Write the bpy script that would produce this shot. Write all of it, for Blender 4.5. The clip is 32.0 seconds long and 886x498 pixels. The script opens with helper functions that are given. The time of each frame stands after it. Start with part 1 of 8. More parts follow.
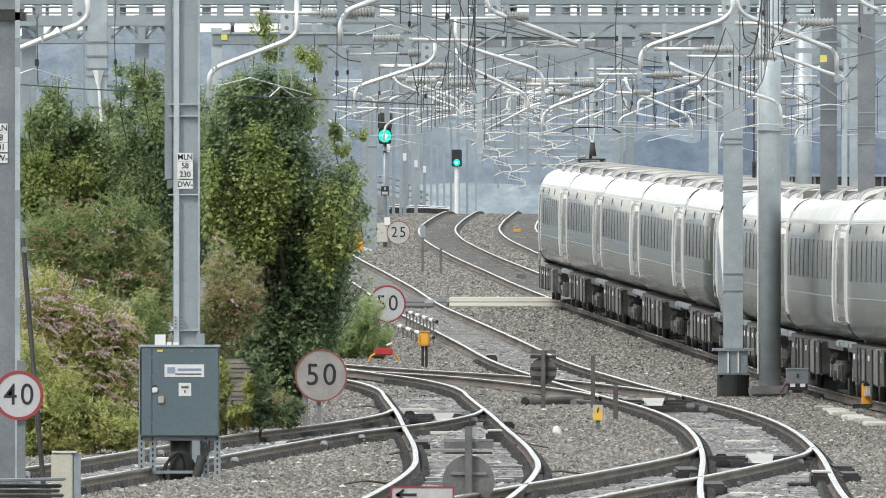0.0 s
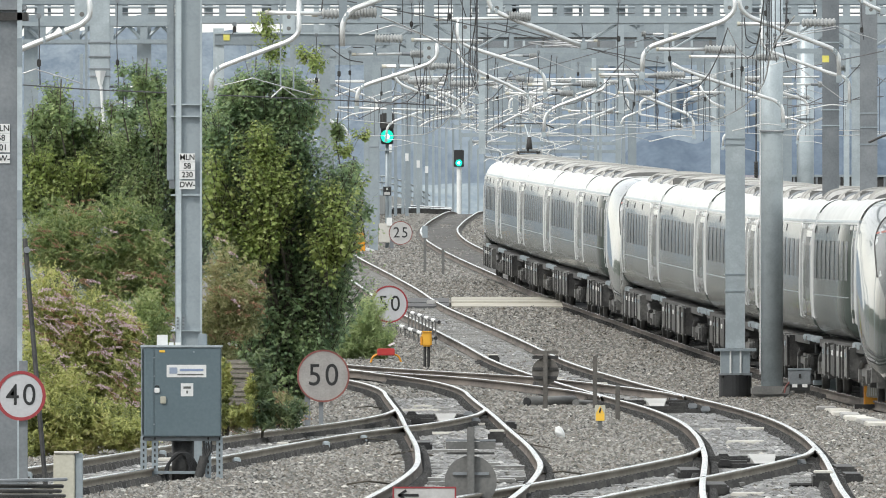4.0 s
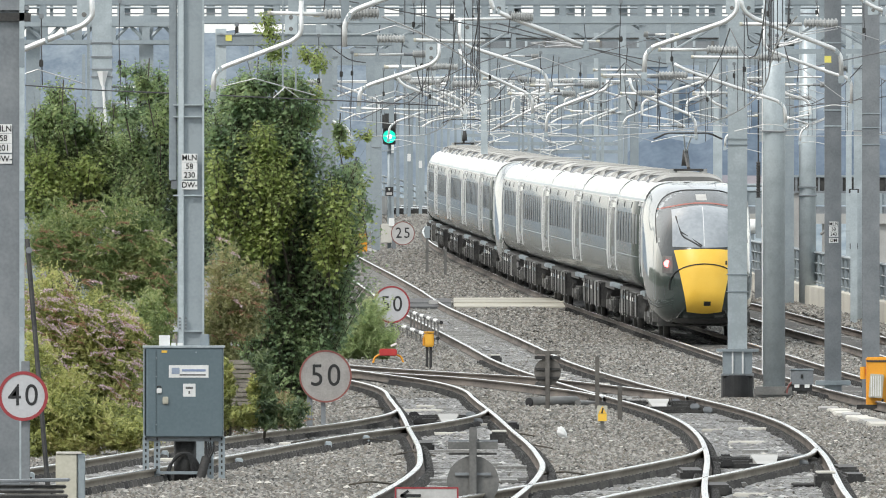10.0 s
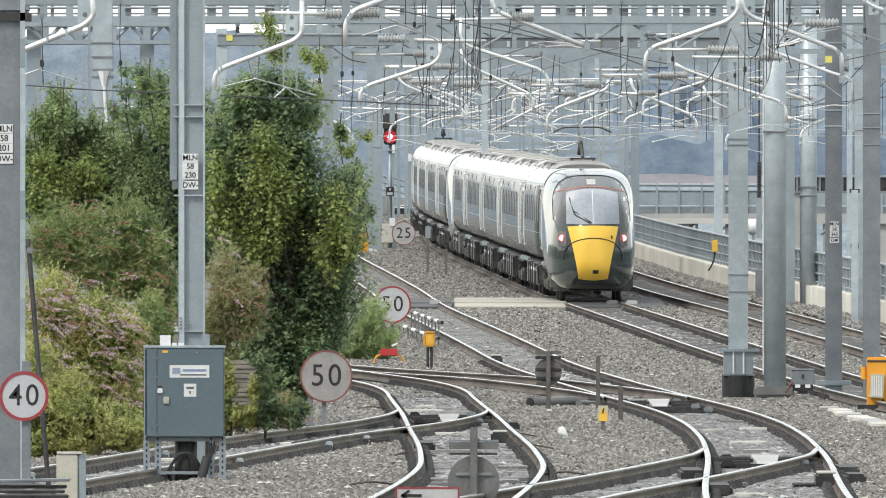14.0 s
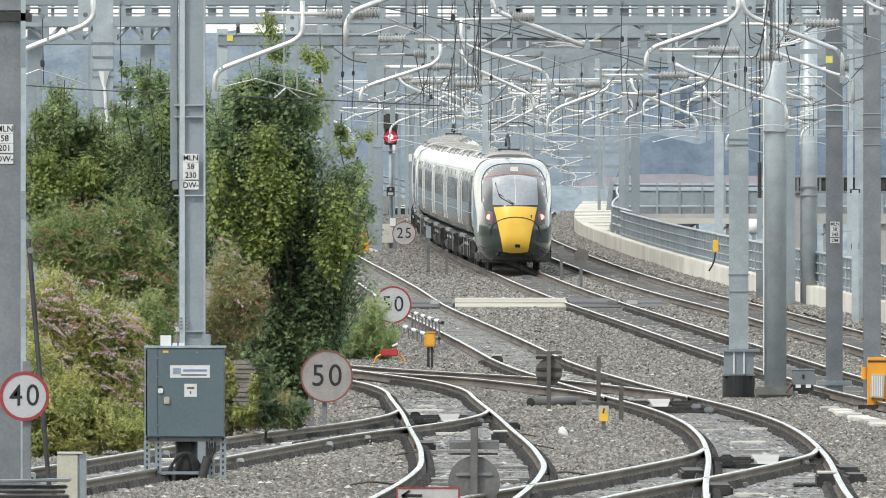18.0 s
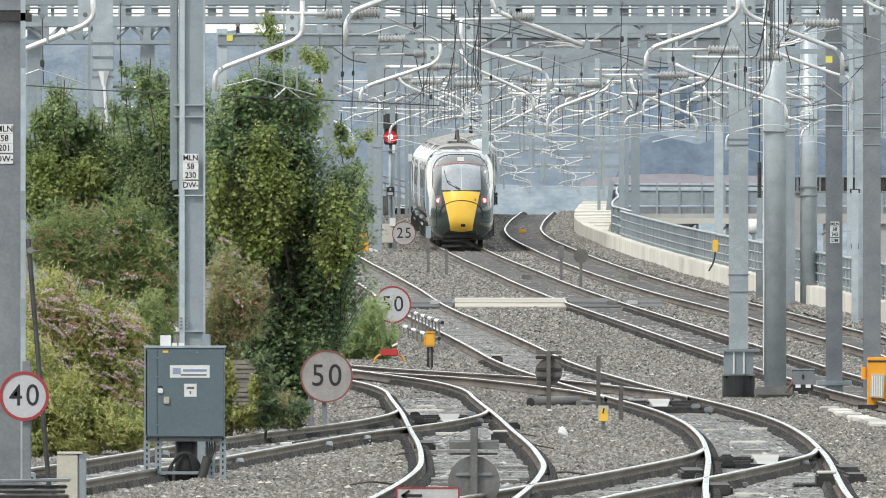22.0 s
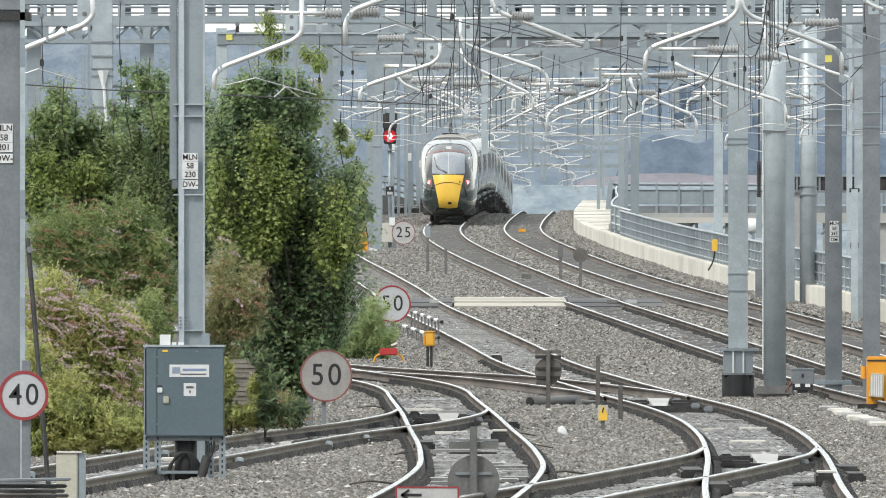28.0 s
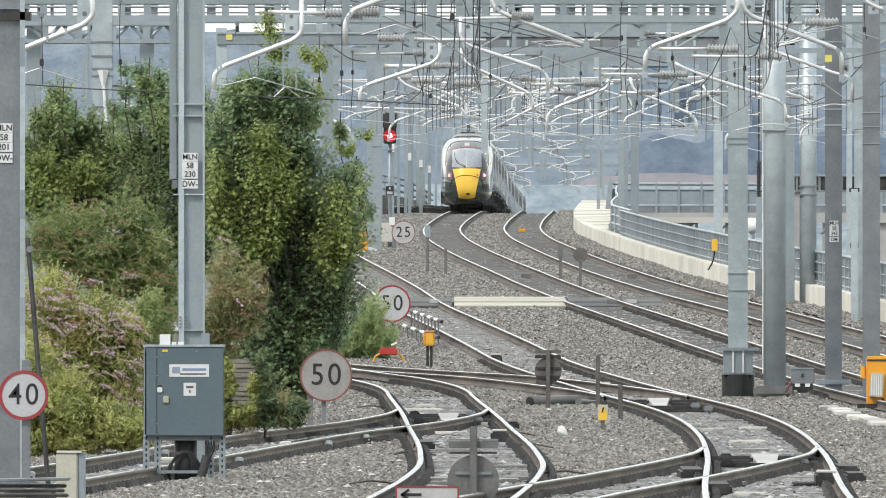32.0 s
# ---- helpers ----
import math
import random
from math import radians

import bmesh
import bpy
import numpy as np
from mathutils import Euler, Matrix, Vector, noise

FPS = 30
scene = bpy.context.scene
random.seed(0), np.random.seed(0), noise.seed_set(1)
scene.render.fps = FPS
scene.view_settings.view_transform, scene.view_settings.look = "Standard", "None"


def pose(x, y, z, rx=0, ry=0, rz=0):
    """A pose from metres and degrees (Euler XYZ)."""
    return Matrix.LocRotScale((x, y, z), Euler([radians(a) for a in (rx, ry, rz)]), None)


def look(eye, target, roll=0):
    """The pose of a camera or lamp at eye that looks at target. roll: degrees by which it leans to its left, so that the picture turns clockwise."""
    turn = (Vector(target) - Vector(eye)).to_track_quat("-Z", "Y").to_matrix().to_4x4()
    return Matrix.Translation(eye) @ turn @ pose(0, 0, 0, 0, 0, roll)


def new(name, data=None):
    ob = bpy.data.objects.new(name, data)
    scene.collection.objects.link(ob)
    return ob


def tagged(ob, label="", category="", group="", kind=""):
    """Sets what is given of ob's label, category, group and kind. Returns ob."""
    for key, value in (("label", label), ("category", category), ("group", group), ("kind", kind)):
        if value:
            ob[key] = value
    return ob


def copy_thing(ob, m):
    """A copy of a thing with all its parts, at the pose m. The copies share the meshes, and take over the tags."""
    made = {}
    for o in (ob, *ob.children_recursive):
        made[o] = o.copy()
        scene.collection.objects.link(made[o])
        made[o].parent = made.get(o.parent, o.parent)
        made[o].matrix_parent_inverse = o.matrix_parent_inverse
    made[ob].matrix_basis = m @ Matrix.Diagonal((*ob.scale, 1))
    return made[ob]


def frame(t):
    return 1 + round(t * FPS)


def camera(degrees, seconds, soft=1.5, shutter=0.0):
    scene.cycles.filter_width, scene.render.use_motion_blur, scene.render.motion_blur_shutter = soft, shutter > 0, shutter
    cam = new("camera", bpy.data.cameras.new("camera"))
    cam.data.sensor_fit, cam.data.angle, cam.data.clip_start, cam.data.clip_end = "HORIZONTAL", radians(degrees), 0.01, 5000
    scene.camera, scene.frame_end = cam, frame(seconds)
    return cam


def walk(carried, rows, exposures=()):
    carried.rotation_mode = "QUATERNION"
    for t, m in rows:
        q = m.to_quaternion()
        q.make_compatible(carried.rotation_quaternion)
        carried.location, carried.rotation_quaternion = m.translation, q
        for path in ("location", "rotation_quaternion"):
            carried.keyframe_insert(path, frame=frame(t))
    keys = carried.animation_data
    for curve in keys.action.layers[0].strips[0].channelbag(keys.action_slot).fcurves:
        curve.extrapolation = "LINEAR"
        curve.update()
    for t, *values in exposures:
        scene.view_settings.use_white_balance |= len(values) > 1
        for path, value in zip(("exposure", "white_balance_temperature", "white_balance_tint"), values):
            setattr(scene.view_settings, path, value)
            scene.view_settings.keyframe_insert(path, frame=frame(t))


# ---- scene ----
# The camera: a very long lens on a stand, about 2.4 m over the rails, nudged a little at the start.
cam = camera(3.151, 32.0, soft=1.0)
EYE = (0.0, 0.0, 2.45)


def aim(right, down):
    """The pose for a small turn, in thousandths of a degree."""
    return pose(*EYE, 90.048 + down * 0.001, 0, right * 0.001)


walk(cam, [
    (0.0, aim(-17.5, 0.2)), (1.0, aim(-16.1, 0.2)), (2.0, aim(-14.9, 0.6)), (3.0, aim(-12.7, 1.6)),
    (3.5, aim(-11.3, 1.6)), (5.5, aim(-6.4, 1.0)), (6.0, aim(-5.8, 1.4)), (7.0, aim(-4.6, 2.2)),
    (8.0, aim(-3.6, 2.8)), (9.0, aim(-3.2, 2.8)), (10.0, aim(-2.0, 2.8)), (11.0, aim(-0.4, 3.0)),
    (12.0, aim(-0.2, 2.8)), (13.0, aim(0.0, 2.8)), (14.0, aim(0.8, 2.8)), (14.5, aim(1.4, 2.8)),
    (16.5, aim(2.4, 3.2)), (17.0, aim(2.6, 3.2)), (19.0, aim(2.4, 3.2)), (21.0, aim(2.2, 3.0)),
    (23.0, aim(1.8, 3.0)), (25.0, aim(2.0, 3.4)), (25.5, aim(1.6, 3.2)), (27.5, aim(0.2, 1.4)),
    (28.0, aim(0.2, 0.6)), (29.0, aim(0.0, 0.2)), (30.0, aim(-0.2, -0.2)), (32.0, aim(-0.2, -0.4)),
], exposures=((0.0, 0.78), (32.0, 0.78)))

# Bright overcast daylight.
world = bpy.data.worlds.new("overcast_sky")
scene.world = world
world.use_nodes = True
wn = world.node_tree
wn.nodes.clear()
sky = wn.nodes.new("ShaderNodeTexSky")
sky.sky_type = "NISHITA"
sky.sun_disc = False
sky.sun_elevation, sky.sun_rotation = radians(48), radians(-40)
sky.air_density, sky.dust_density, sky.ozone_density = 1.0, 4.0, 1.0
cloud = wn.nodes.new("ShaderNodeMixRGB")
cloud.inputs[0].default_value = 0.6
cloud.inputs[2].default_value = (9.4, 9.9, 9.7, 1)
back = wn.nodes.new("ShaderNodeBackground")
back.inputs[1].default_value = 0.1
wout = wn.nodes.new("ShaderNodeOutputWorld")
wn.links.new(sky.outputs[0], cloud.inputs[1])
wn.links.new(cloud.outputs[0], back.inputs[0])
wn.links.new(back.outputs[0], wout.inputs[0])
sun = new("sun", bpy.data.lights.new("sun", "SUN"))
sun.data.energy, sun.data.angle, sun.data.color = 1.3, radians(14), (1, 0.96, 0.9)
sun.matrix_world = look((-40, -30, 60), (0, 20, 0))


# ---- materials ----
def material(name, low, high, rough=0.7, metal=0.0, scale=6.0, fine=60.0, bump=0.15, spread=0.12, per_object=0.0, coat=0.0):
    """Two colours mixed by noise at two scales, with fine relief; optional variation from object to object."""
    m = bpy.data.materials.new(name)
    m.use_nodes = True
    n, l = m.node_tree.nodes, m.node_tree.links
    b = n["Principled BSDF"]
    co = n.new("ShaderNodeTexCoord")
    big, small = n.new("ShaderNodeTexNoise"), n.new("ShaderNodeTexNoise")
    big.inputs["Scale"].default_value, big.inputs["Detail"].default_value = scale, 5
    small.inputs["Scale"].default_value, small.inputs["Detail"].default_value = fine, 3
    for t in (big, small):
        l.new(co.outputs["Object"], t.inputs["Vector"])
    add = n.new("ShaderNodeMath")
    add.operation = "MULTIPLY_ADD"
    l.new(big.outputs["Fac"], add.inputs[0])
    add.inputs[1].default_value = 0.65
    half = n.new("ShaderNodeMath")
    half.operation = "MULTIPLY"
    half.inputs[1].default_value = 0.35
    l.new(small.outputs["Fac"], half.inputs[0])
    l.new(half.outputs[0], add.inputs[2])
    last = add
    if per_object:
        info = n.new("ShaderNodeObjectInfo")
        vary = n.new("ShaderNodeMath")
        vary.operation = "MULTIPLY_ADD"
        vary.inputs[1].default_value = per_object
        l.new(info.outputs["Random"], vary.inputs[0])
        l.new(add.outputs[0], vary.inputs[2])
        shift = n.new("ShaderNodeMath")
        shift.operation = "SUBTRACT"
        shift.inputs[1].default_value = per_object / 2
        l.new(vary.outputs[0], shift.inputs[0])
        last = shift
    ramp = n.new("ShaderNodeValToRGB")
    ramp.color_ramp.elements[0].position, ramp.color_ramp.elements[1].position = 0.5 - spread, 0.5 + spread
    ramp.color_ramp.elements[0].color, ramp.color_ramp.elements[1].color = (*low, 1), (*high, 1)
    l.new(last.outputs[0], ramp.inputs[0])
    l.new(ramp.outputs[0], b.inputs["Base Color"])
    b.inputs["Roughness"].default_value, b.inputs["Metallic"].default_value = rough, metal
    b.inputs["Coat Weight"].default_value = coat
    if bump:
        bp = n.new("ShaderNodeBump")
        bp.inputs["Strength"].default_value, bp.inputs["Distance"].default_value = bump, 0.02
        l.new(small.outputs["Fac"], bp.inputs["Height"])
        l.new(bp.outputs[0], b.inputs["Normal"])
    return m


def island_material(name, colours, rough=0.75, leaf=0.0):
    """Colour picked piece by piece (stones, leaves); leaf: how much light shines through."""
    m = bpy.data.materials.new(name)
    m.use_nodes = True
    n, l = m.node_tree.nodes, m.node_tree.links
    b = n["Principled BSDF"]
    g = n.new("ShaderNodeNewGeometry")
    ramp = n.new("ShaderNodeValToRGB")
    e = ramp.color_ramp.elements
    while len(e) < len(colours):
        e.new(0.5)
    for i, c in enumerate(colours):
        e[i].position, e[i].color = i / (len(colours) - 1), (*c, 1)
    if leaf:
        co, ns = n.new("ShaderNodeTexCoord"), n.new("ShaderNodeTexNoise")
        ns.inputs["Scale"].default_value, ns.inputs["Detail"].default_value = 2.2, 3
        l.new(co.outputs["Object"], ns.inputs["Vector"])
        mid = n.new("ShaderNodeMath")
        mid.operation = "MULTIPLY_ADD"
        mid.inputs[1].default_value = 0.55
        l.new(g.outputs["Random Per Island"], mid.inputs[0])
        sway = n.new("ShaderNodeMath")
        sway.operation = "MULTIPLY_ADD"
        sway.inputs[1].default_value, sway.inputs[2].default_value = 1.9, -0.72
        l.new(ns.outputs["Fac"], sway.inputs[0])
        l.new(sway.outputs[0], mid.inputs[2])
        l.new(mid.outputs[0], ramp.inputs[0])
    else:
        l.new(g.outputs["Random Per Island"], ramp.inputs[0])
    l.new(ramp.outputs[0], b.inputs["Base Color"])
    b.inputs["Roughness"].default_value = rough
    if leaf:
        t = n.new("ShaderNodeBsdfTranslucent")
        l.new(ramp.outputs[0], t.inputs[0])
        mix = n.new("ShaderNodeMixShader")
        mix.inputs[0].default_value = leaf
        l.new(b.outputs[0], mix.inputs[1])
        l.new(t.outputs[0], mix.inputs[2])
        l.new(mix.outputs[0], n["Material Output"].inputs[0])
    return m


def glow(name, colour, strength):
    m = bpy.data.materials.new(name)
    m.use_nodes = True
    b = m.node_tree.nodes["Principled BSDF"]
    b.inputs["Base Color"].default_value = (*colour, 1)
    b.inputs["Emission Color"].default_value = (*colour, 1)
    b.inputs["Emission Strength"].default_value = strength
    b.inputs["Roughness"].default_value = 0.3
    return m


M_BALLAST = material("ballast_bed", (0.075, 0.073, 0.067), (0.19, 0.187, 0.172), 0.9, scale=0.35, fine=9, bump=0.6, spread=0.2)
M_STONE = island_material("ballast_stones", [(0.055, 0.054, 0.05), (0.13, 0.127, 0.117), (0.2, 0.195, 0.178), (0.34, 0.33, 0.305), (0.17, 0.15, 0.125), (0.1, 0.09, 0.075)], 0.8)
M_RAIL_TOP = material("polished_rail_head", (0.54, 0.54, 0.54), (0.74, 0.74, 0.735), 0.26, 1.0, 0.9, 30, 0.03)
M_RAIL_SIDE = material("rusty_rail_side", (0.06, 0.05, 0.043), (0.16, 0.135, 0.115), 0.8, 0.2, 0.6, 25, 0.2)
M_RAIL_TAN = material("tan_rusty_rail_side", (0.15, 0.13, 0.105), (0.35, 0.315, 0.26), 0.85, 0.1, 0.5, 12, 0.15, 0.18)
M_CONCRETE = material("weathered_concrete", (0.25, 0.245, 0.235), (0.46, 0.455, 0.44), 0.6, 0, 0.9, 40, 0.15, 0.2, 0.25)
M_SLEEPER = material("concrete_sleeper", (0.12, 0.117, 0.11), (0.36, 0.355, 0.34), 0.3, 0, 2.2, 30, 0.25, 0.2, 0.3)
M_PALE = material("pale_concrete", (0.46, 0.44, 0.4), (0.64, 0.62, 0.57), 0.8, 0, 0.5, 20, 0.1, 0.2, 0.15)
M_GALV = material("galvanised_steel", (0.262, 0.3, 0.325), (0.335, 0.378, 0.403), 0.46, 0.35, 3.0, 24, 0.06, 0.16, 0.3)
M_GALV_DARK = material("weathered_steel", (0.155, 0.17, 0.185), (0.27, 0.285, 0.3), 0.52, 0.3, 2.6, 26, 0.05, 0.2)
M_GALV_PALE = material("new_zinc", (0.365, 0.41, 0.435), (0.5, 0.555, 0.58), 0.42, 0.3, 3.4, 26, 0.06, 0.14, 0.2)
M_TUBE = material("aluminium_tube", (0.7, 0.7, 0.69), (0.86, 0.86, 0.85), 0.36, 0.6, 3, 60, 0.02)
M_INSUL = material("grey_brown_porcelain", (0.3, 0.305, 0.3), (0.44, 0.445, 0.44), 0.35, 0, 4, 50, 0.02)
M_WIRE = material("dark_wire", (0.05, 0.05, 0.055), (0.1, 0.1, 0.105), 0.6, 0.4, 4, 40, 0)
M_COPPER = material("bright_wire", (0.42, 0.42, 0.43), (0.6, 0.6, 0.6), 0.4, 0.6, 4, 40, 0)
M_CABINET = material("slate_grey_paint", (0.105, 0.145, 0.165), (0.135, 0.178, 0.2), 0.4, 0, 0.8, 30, 0.03)
M_WHITE = material("white_paint", (0.68, 0.68, 0.67), (0.8, 0.8, 0.79), 0.45, 0, 2, 30, 0.02)
M_SIGN_FACE = material("grey_white_sign_face", (0.4, 0.39, 0.38), (0.5, 0.49, 0.48), 0.5, 0, 3, 30, 0.02)
M_SIGN_DULL = material("dull_sign_face", (0.27, 0.255, 0.245), (0.35, 0.33, 0.315), 0.5, 0, 5, 40, 0.02)
M_SIGN_WHITE = material("clean_sign_face", (0.42, 0.42, 0.435), (0.5, 0.5, 0.515), 0.5, 0, 3, 30, 0.02)
M_RED = material("red_sign_paint", (0.42, 0.03, 0.03), (0.52, 0.05, 0.045), 0.5, 0, 4, 40, 0.02)
M_RED_LINE = material("faded_red_line", (0.28, 0.09, 0.075), (0.38, 0.13, 0.1), 0.6, 0, 4, 40, 0.02)
M_SIGN_RED = material("dull_red_sign_border", (0.25, 0.03, 0.038), (0.33, 0.045, 0.05), 0.5, 0, 4, 40, 0.02)
M_RED_OLD = material("faded_red_paint", (0.18, 0.06, 0.055), (0.26, 0.09, 0.075), 0.6, 0, 4, 40, 0.02)
M_BLACK = material("black_paint", (0.012, 0.012, 0.013), (0.025, 0.025, 0.026), 0.5, 0, 4, 40, 0.02)
M_DARK = material("dark_grease_steel", (0.018, 0.018, 0.019), (0.06, 0.058, 0.055), 0.6, 0.2, 3, 40, 0.1)
M_YELLOW = material("yellow_paint", (0.84, 0.5, 0.055), (0.9, 0.57, 0.085), 0.45, 0, 2, 40, 0.02)
M_LEMON = material("pale_yellow_plate", (0.7, 0.62, 0.12), (0.78, 0.7, 0.17), 0.5, 0, 2, 40, 0.02)
M_ORANGE = material("orange_plastic", (0.72, 0.3, 0.02), (0.8, 0.37, 0.03), 0.5, 0, 2, 40, 0.02)
M_WOOD = material("grey_sleeper_wood", (0.13, 0.115, 0.095), (0.27, 0.245, 0.21), 0.85, 0, 3, 40, 0.3)
M_BARK = material("bark", (0.05, 0.045, 0.035), (0.11, 0.095, 0.075), 0.9, 0, 5, 40, 0.4)
M_STAKE = material("weathered_stake", (0.085, 0.078, 0.07), (0.15, 0.14, 0.128), 0.8, 0, 3, 30, 0.1)
M_YELLOW_BOX = material("deep_yellow_case", (0.72, 0.36, 0.03), (0.8, 0.43, 0.05), 0.5, 0, 3, 40, 0.02)
M_SIGN_BACK = material("grey_sign_back", (0.12, 0.12, 0.116), (0.19, 0.186, 0.178), 0.6, 0.2, 2, 30, 0.05)
M_BUFF = material("buff_crossing_board", (0.32, 0.305, 0.26), (0.45, 0.43, 0.37), 0.8, 0, 1.0, 20, 0.1, 0.2, 0.3)
M_CREAM = material("cream_grp", (0.44, 0.42, 0.34), (0.55, 0.53, 0.45), 0.6, 0, 1.5, 30, 0.05)
M_GREEN_COACH = material("dark_green_coach_paint", (0.04, 0.054, 0.048), (0.066, 0.078, 0.07), 0.16, 0.0, 0.5, 6, 0.0)
M_ROOF = material("pale_grey_roof_paint", (0.5, 0.51, 0.5), (0.64, 0.65, 0.64), 0.3, 0.0, 0.8, 20, 0.02)
M_GLASS = material("tinted_coach_glass", (0.02, 0.023, 0.025), (0.032, 0.035, 0.037), 0.27, 0, 1, 10, 0)
# Silver trim; its pale colour also stands for sky glints on the coaches.
M_SILVER = material("silver_trim_and_glint", (0.76, 0.77, 0.77), (0.88, 0.88, 0.88), 0.25, 0.3, 1, 20, 0)
# Pale base colour carries the sky reflected in the windscreen.
M_SCREEN = material("sky_tinted_screen", (0.26, 0.285, 0.31), (0.36, 0.385, 0.41), 0.08, 0, 1, 10, 0)
M_UNDER = material("underframe_grime", (0.045, 0.045, 0.044), (0.16, 0.157, 0.15), 0.42, 0.1, 1.6, 14, 0.1)
M_TAIL = glow("red_tail_light", (1, 0.12, 0.12), 4.0)
M_SIG_RED = glow("red_signal_light", (0.5, 0.012, 0.025), 0.35)
M_SIG_GREEN = glow("green_signal_light", (0.0, 0.5, 0.33), 1.0)
M_SIG_PALE = glow("green_lamp_core", (0.55, 1, 0.9), 3.0)
M_SIG_HOT = glow("signal_lamp_core", (1, 0.72, 0.7), 5.0)


# ---- builders ----
def finish(name, bm, mats, parent=None, label="", smooth=False):
    me = bpy.data.meshes.new(name)
    bm.to_mesh(me)
    bm.free()
    for m in (mats if isinstance(mats, (list, tuple)) else (mats,)):
        me.materials.append(m)
    if smooth:
        me.polygons.foreach_set("use_smooth", [True] * len(me.polygons))
    ob = new(name, me)
    if parent:
        ob.parent = parent
    if label:
        ob["label"] = label
    return ob


def part(name, bm, mat, parent, label="", smooth=False):
    return finish(name, bm, mat, parent, label, smooth)


def thing(name, at, label, category, group="", kind=""):
    e = new(name)
    e.location = at
    e.empty_display_size = 0.2
    return tagged(e, label, category, group, kind)


def box(cx, cy, cz, sx, sy, sz, bm=None, bevel=0.0, rz=0.0, rx=0.0, ry=0.0):
    """A box round a centre; bevelled edges if asked."""
    bm = bm or bmesh.new()
    t = bmesh.new()
    bmesh.ops.create_cube(t, size=1)
    bmesh.ops.scale(t, vec=(sx, sy, sz), verts=t.verts)
    if bevel:
        bmesh.ops.bevel(t, geom=t.edges[:], offset=bevel, segments=2, affect="EDGES")
    bmesh.ops.transform(t, matrix=pose(cx, cy, cz, rx, ry, rz), verts=t.verts)
    me = bpy.data.meshes.new("tmp")
    t.to_mesh(me)
    t.free()
    bm.from_mesh(me)
    bpy.data.meshes.remove(me)
    return bm


def rod(a, b, r, bm=None, n=10, r2=None):
    """A round bar from a to b."""
    bm = bm or bmesh.new()
    a, b = Vector(a), Vector(b)
    q = (b - a).to_track_quat("Z", "Y").to_matrix().to_4x4()
    r2 = r if r2 is None else r2
    rings = []
    for p, rr in ((a, r), (b, r2)):
        rings.append([bm.verts.new(p + q.to_3x3() @ Vector((rr * math.cos(i * math.tau / n), rr * math.sin(i * math.tau / n), 0))) for i in range(n)])
    for i in range(n):
        bm.faces.new((rings[0][i], rings[0][(i + 1) % n], rings[1][(i + 1) % n], rings[1][i]))
    bm.faces.new(rings[0][::-1])
    bm.faces.new(rings[1])
    return bm


def bend(points, r, bm=None, n=8, round_by=0.12):
    """A tube along a polyline, its corners rounded."""
    bm = bm or bmesh.new()
    ps = [Vector(p) for p in points]
    path = [ps[0]]
    for i in range(1, len(ps) - 1):
        a, b, c = ps[i - 1], ps[i], ps[i + 1]
        k = min(round_by, (a - b).length * 0.45, (c - b).length * 0.45)
        p, q = b + (a - b).normalized() * k, b + (c - b).normalized() * k
        for j in range(5):
            t = j / 4
            path.append(p * (1 - t) ** 2 + b * 2 * t * (1 - t) + q * t * t)
    path.append(ps[-1])
    ref = Vector((0.13, 1, 0.07)).normalized()
    rings = []
    for i, p in enumerate(path):
        d = (path[min(i + 1, len(path) - 1)] - path[max(i - 1, 0)]).normalized()
        u = d.cross(ref)
        if u.length < 1e-3:
            u = d.cross(Vector((1, 0, 0)))
        u.normalize()
        v = d.cross(u)
        rings.append([bm.verts.new(p + u * r * math.cos(k * math.tau / n) + v * r * math.sin(k * math.tau / n)) for k in range(n)])
    for a, b in zip(rings, rings[1:]):
        for k in range(n):
            bm.faces.new((a[k], a[(k + 1) % n], b[(k + 1) % n], b[k]))
    bm.faces.new(rings[0][::-1])
    bm.faces.new(rings[-1])
    return bm


def disc(cx, cy, cz, r, thick, bm=None, n=40):
    """A round plate that faces along y."""
    return rod((cx, cy + thick / 2, cz), (cx, cy - thick / 2, cz), r, bm, n)


def ring(cx, cy, cz, r1, r2, thick, n=48):
    """A flat hoop that faces along y."""
    bm = bmesh.new()
    vs = []
    for y in (cy - thick / 2, cy + thick / 2):
        for r in (r1, r2):
            vs.append([bm.verts.new((cx + r * math.cos(i * math.tau / n), y, cz + r * math.sin(i * math.tau / n))) for i in range(n)])
    for i in range(n):
        j = (i + 1) % n
        for a, b in ((0, 1), (1, 3), (3, 2), (2, 0)):
            bm.faces.new((vs[a][i], vs[a][j], vs[b][j], vs[b][i]))
    bmesh.ops.recalc_face_normals(bm, faces=bm.faces[:])
    return bm


def h_column(cx, cy, z0, z1, w, depth, flange=0.02, web=0.014, turn=0.0, bm=None):
    """A rolled H-section column, one welded profile drawn upwards."""
    bm = bm or bmesh.new()
    a, b, t, f = w / 2, depth / 2, web / 2, flange
    prof = [(-a, -b), (a, -b), (a, -b + f), (t, -b + f), (t, b - f), (a, b - f), (a, b), (-a, b), (-a, b - f), (-t, b - f), (-t, -b + f), (-a, -b + f)]
    c, s = math.cos(radians(turn)), math.sin(radians(turn))
    lo, hi = [[bm.verts.new((cx + x * c - y * s, cy + x * s + y * c, z)) for x, y in prof] for z in (z0, z1)]
    n = len(prof)
    for i in range(n):
        bm.faces.new((lo[i], lo[(i + 1) % n], hi[(i + 1) % n], hi[i]))
    bm.faces.new(lo[::-1])
    bm.faces.new(hi)
    return bm


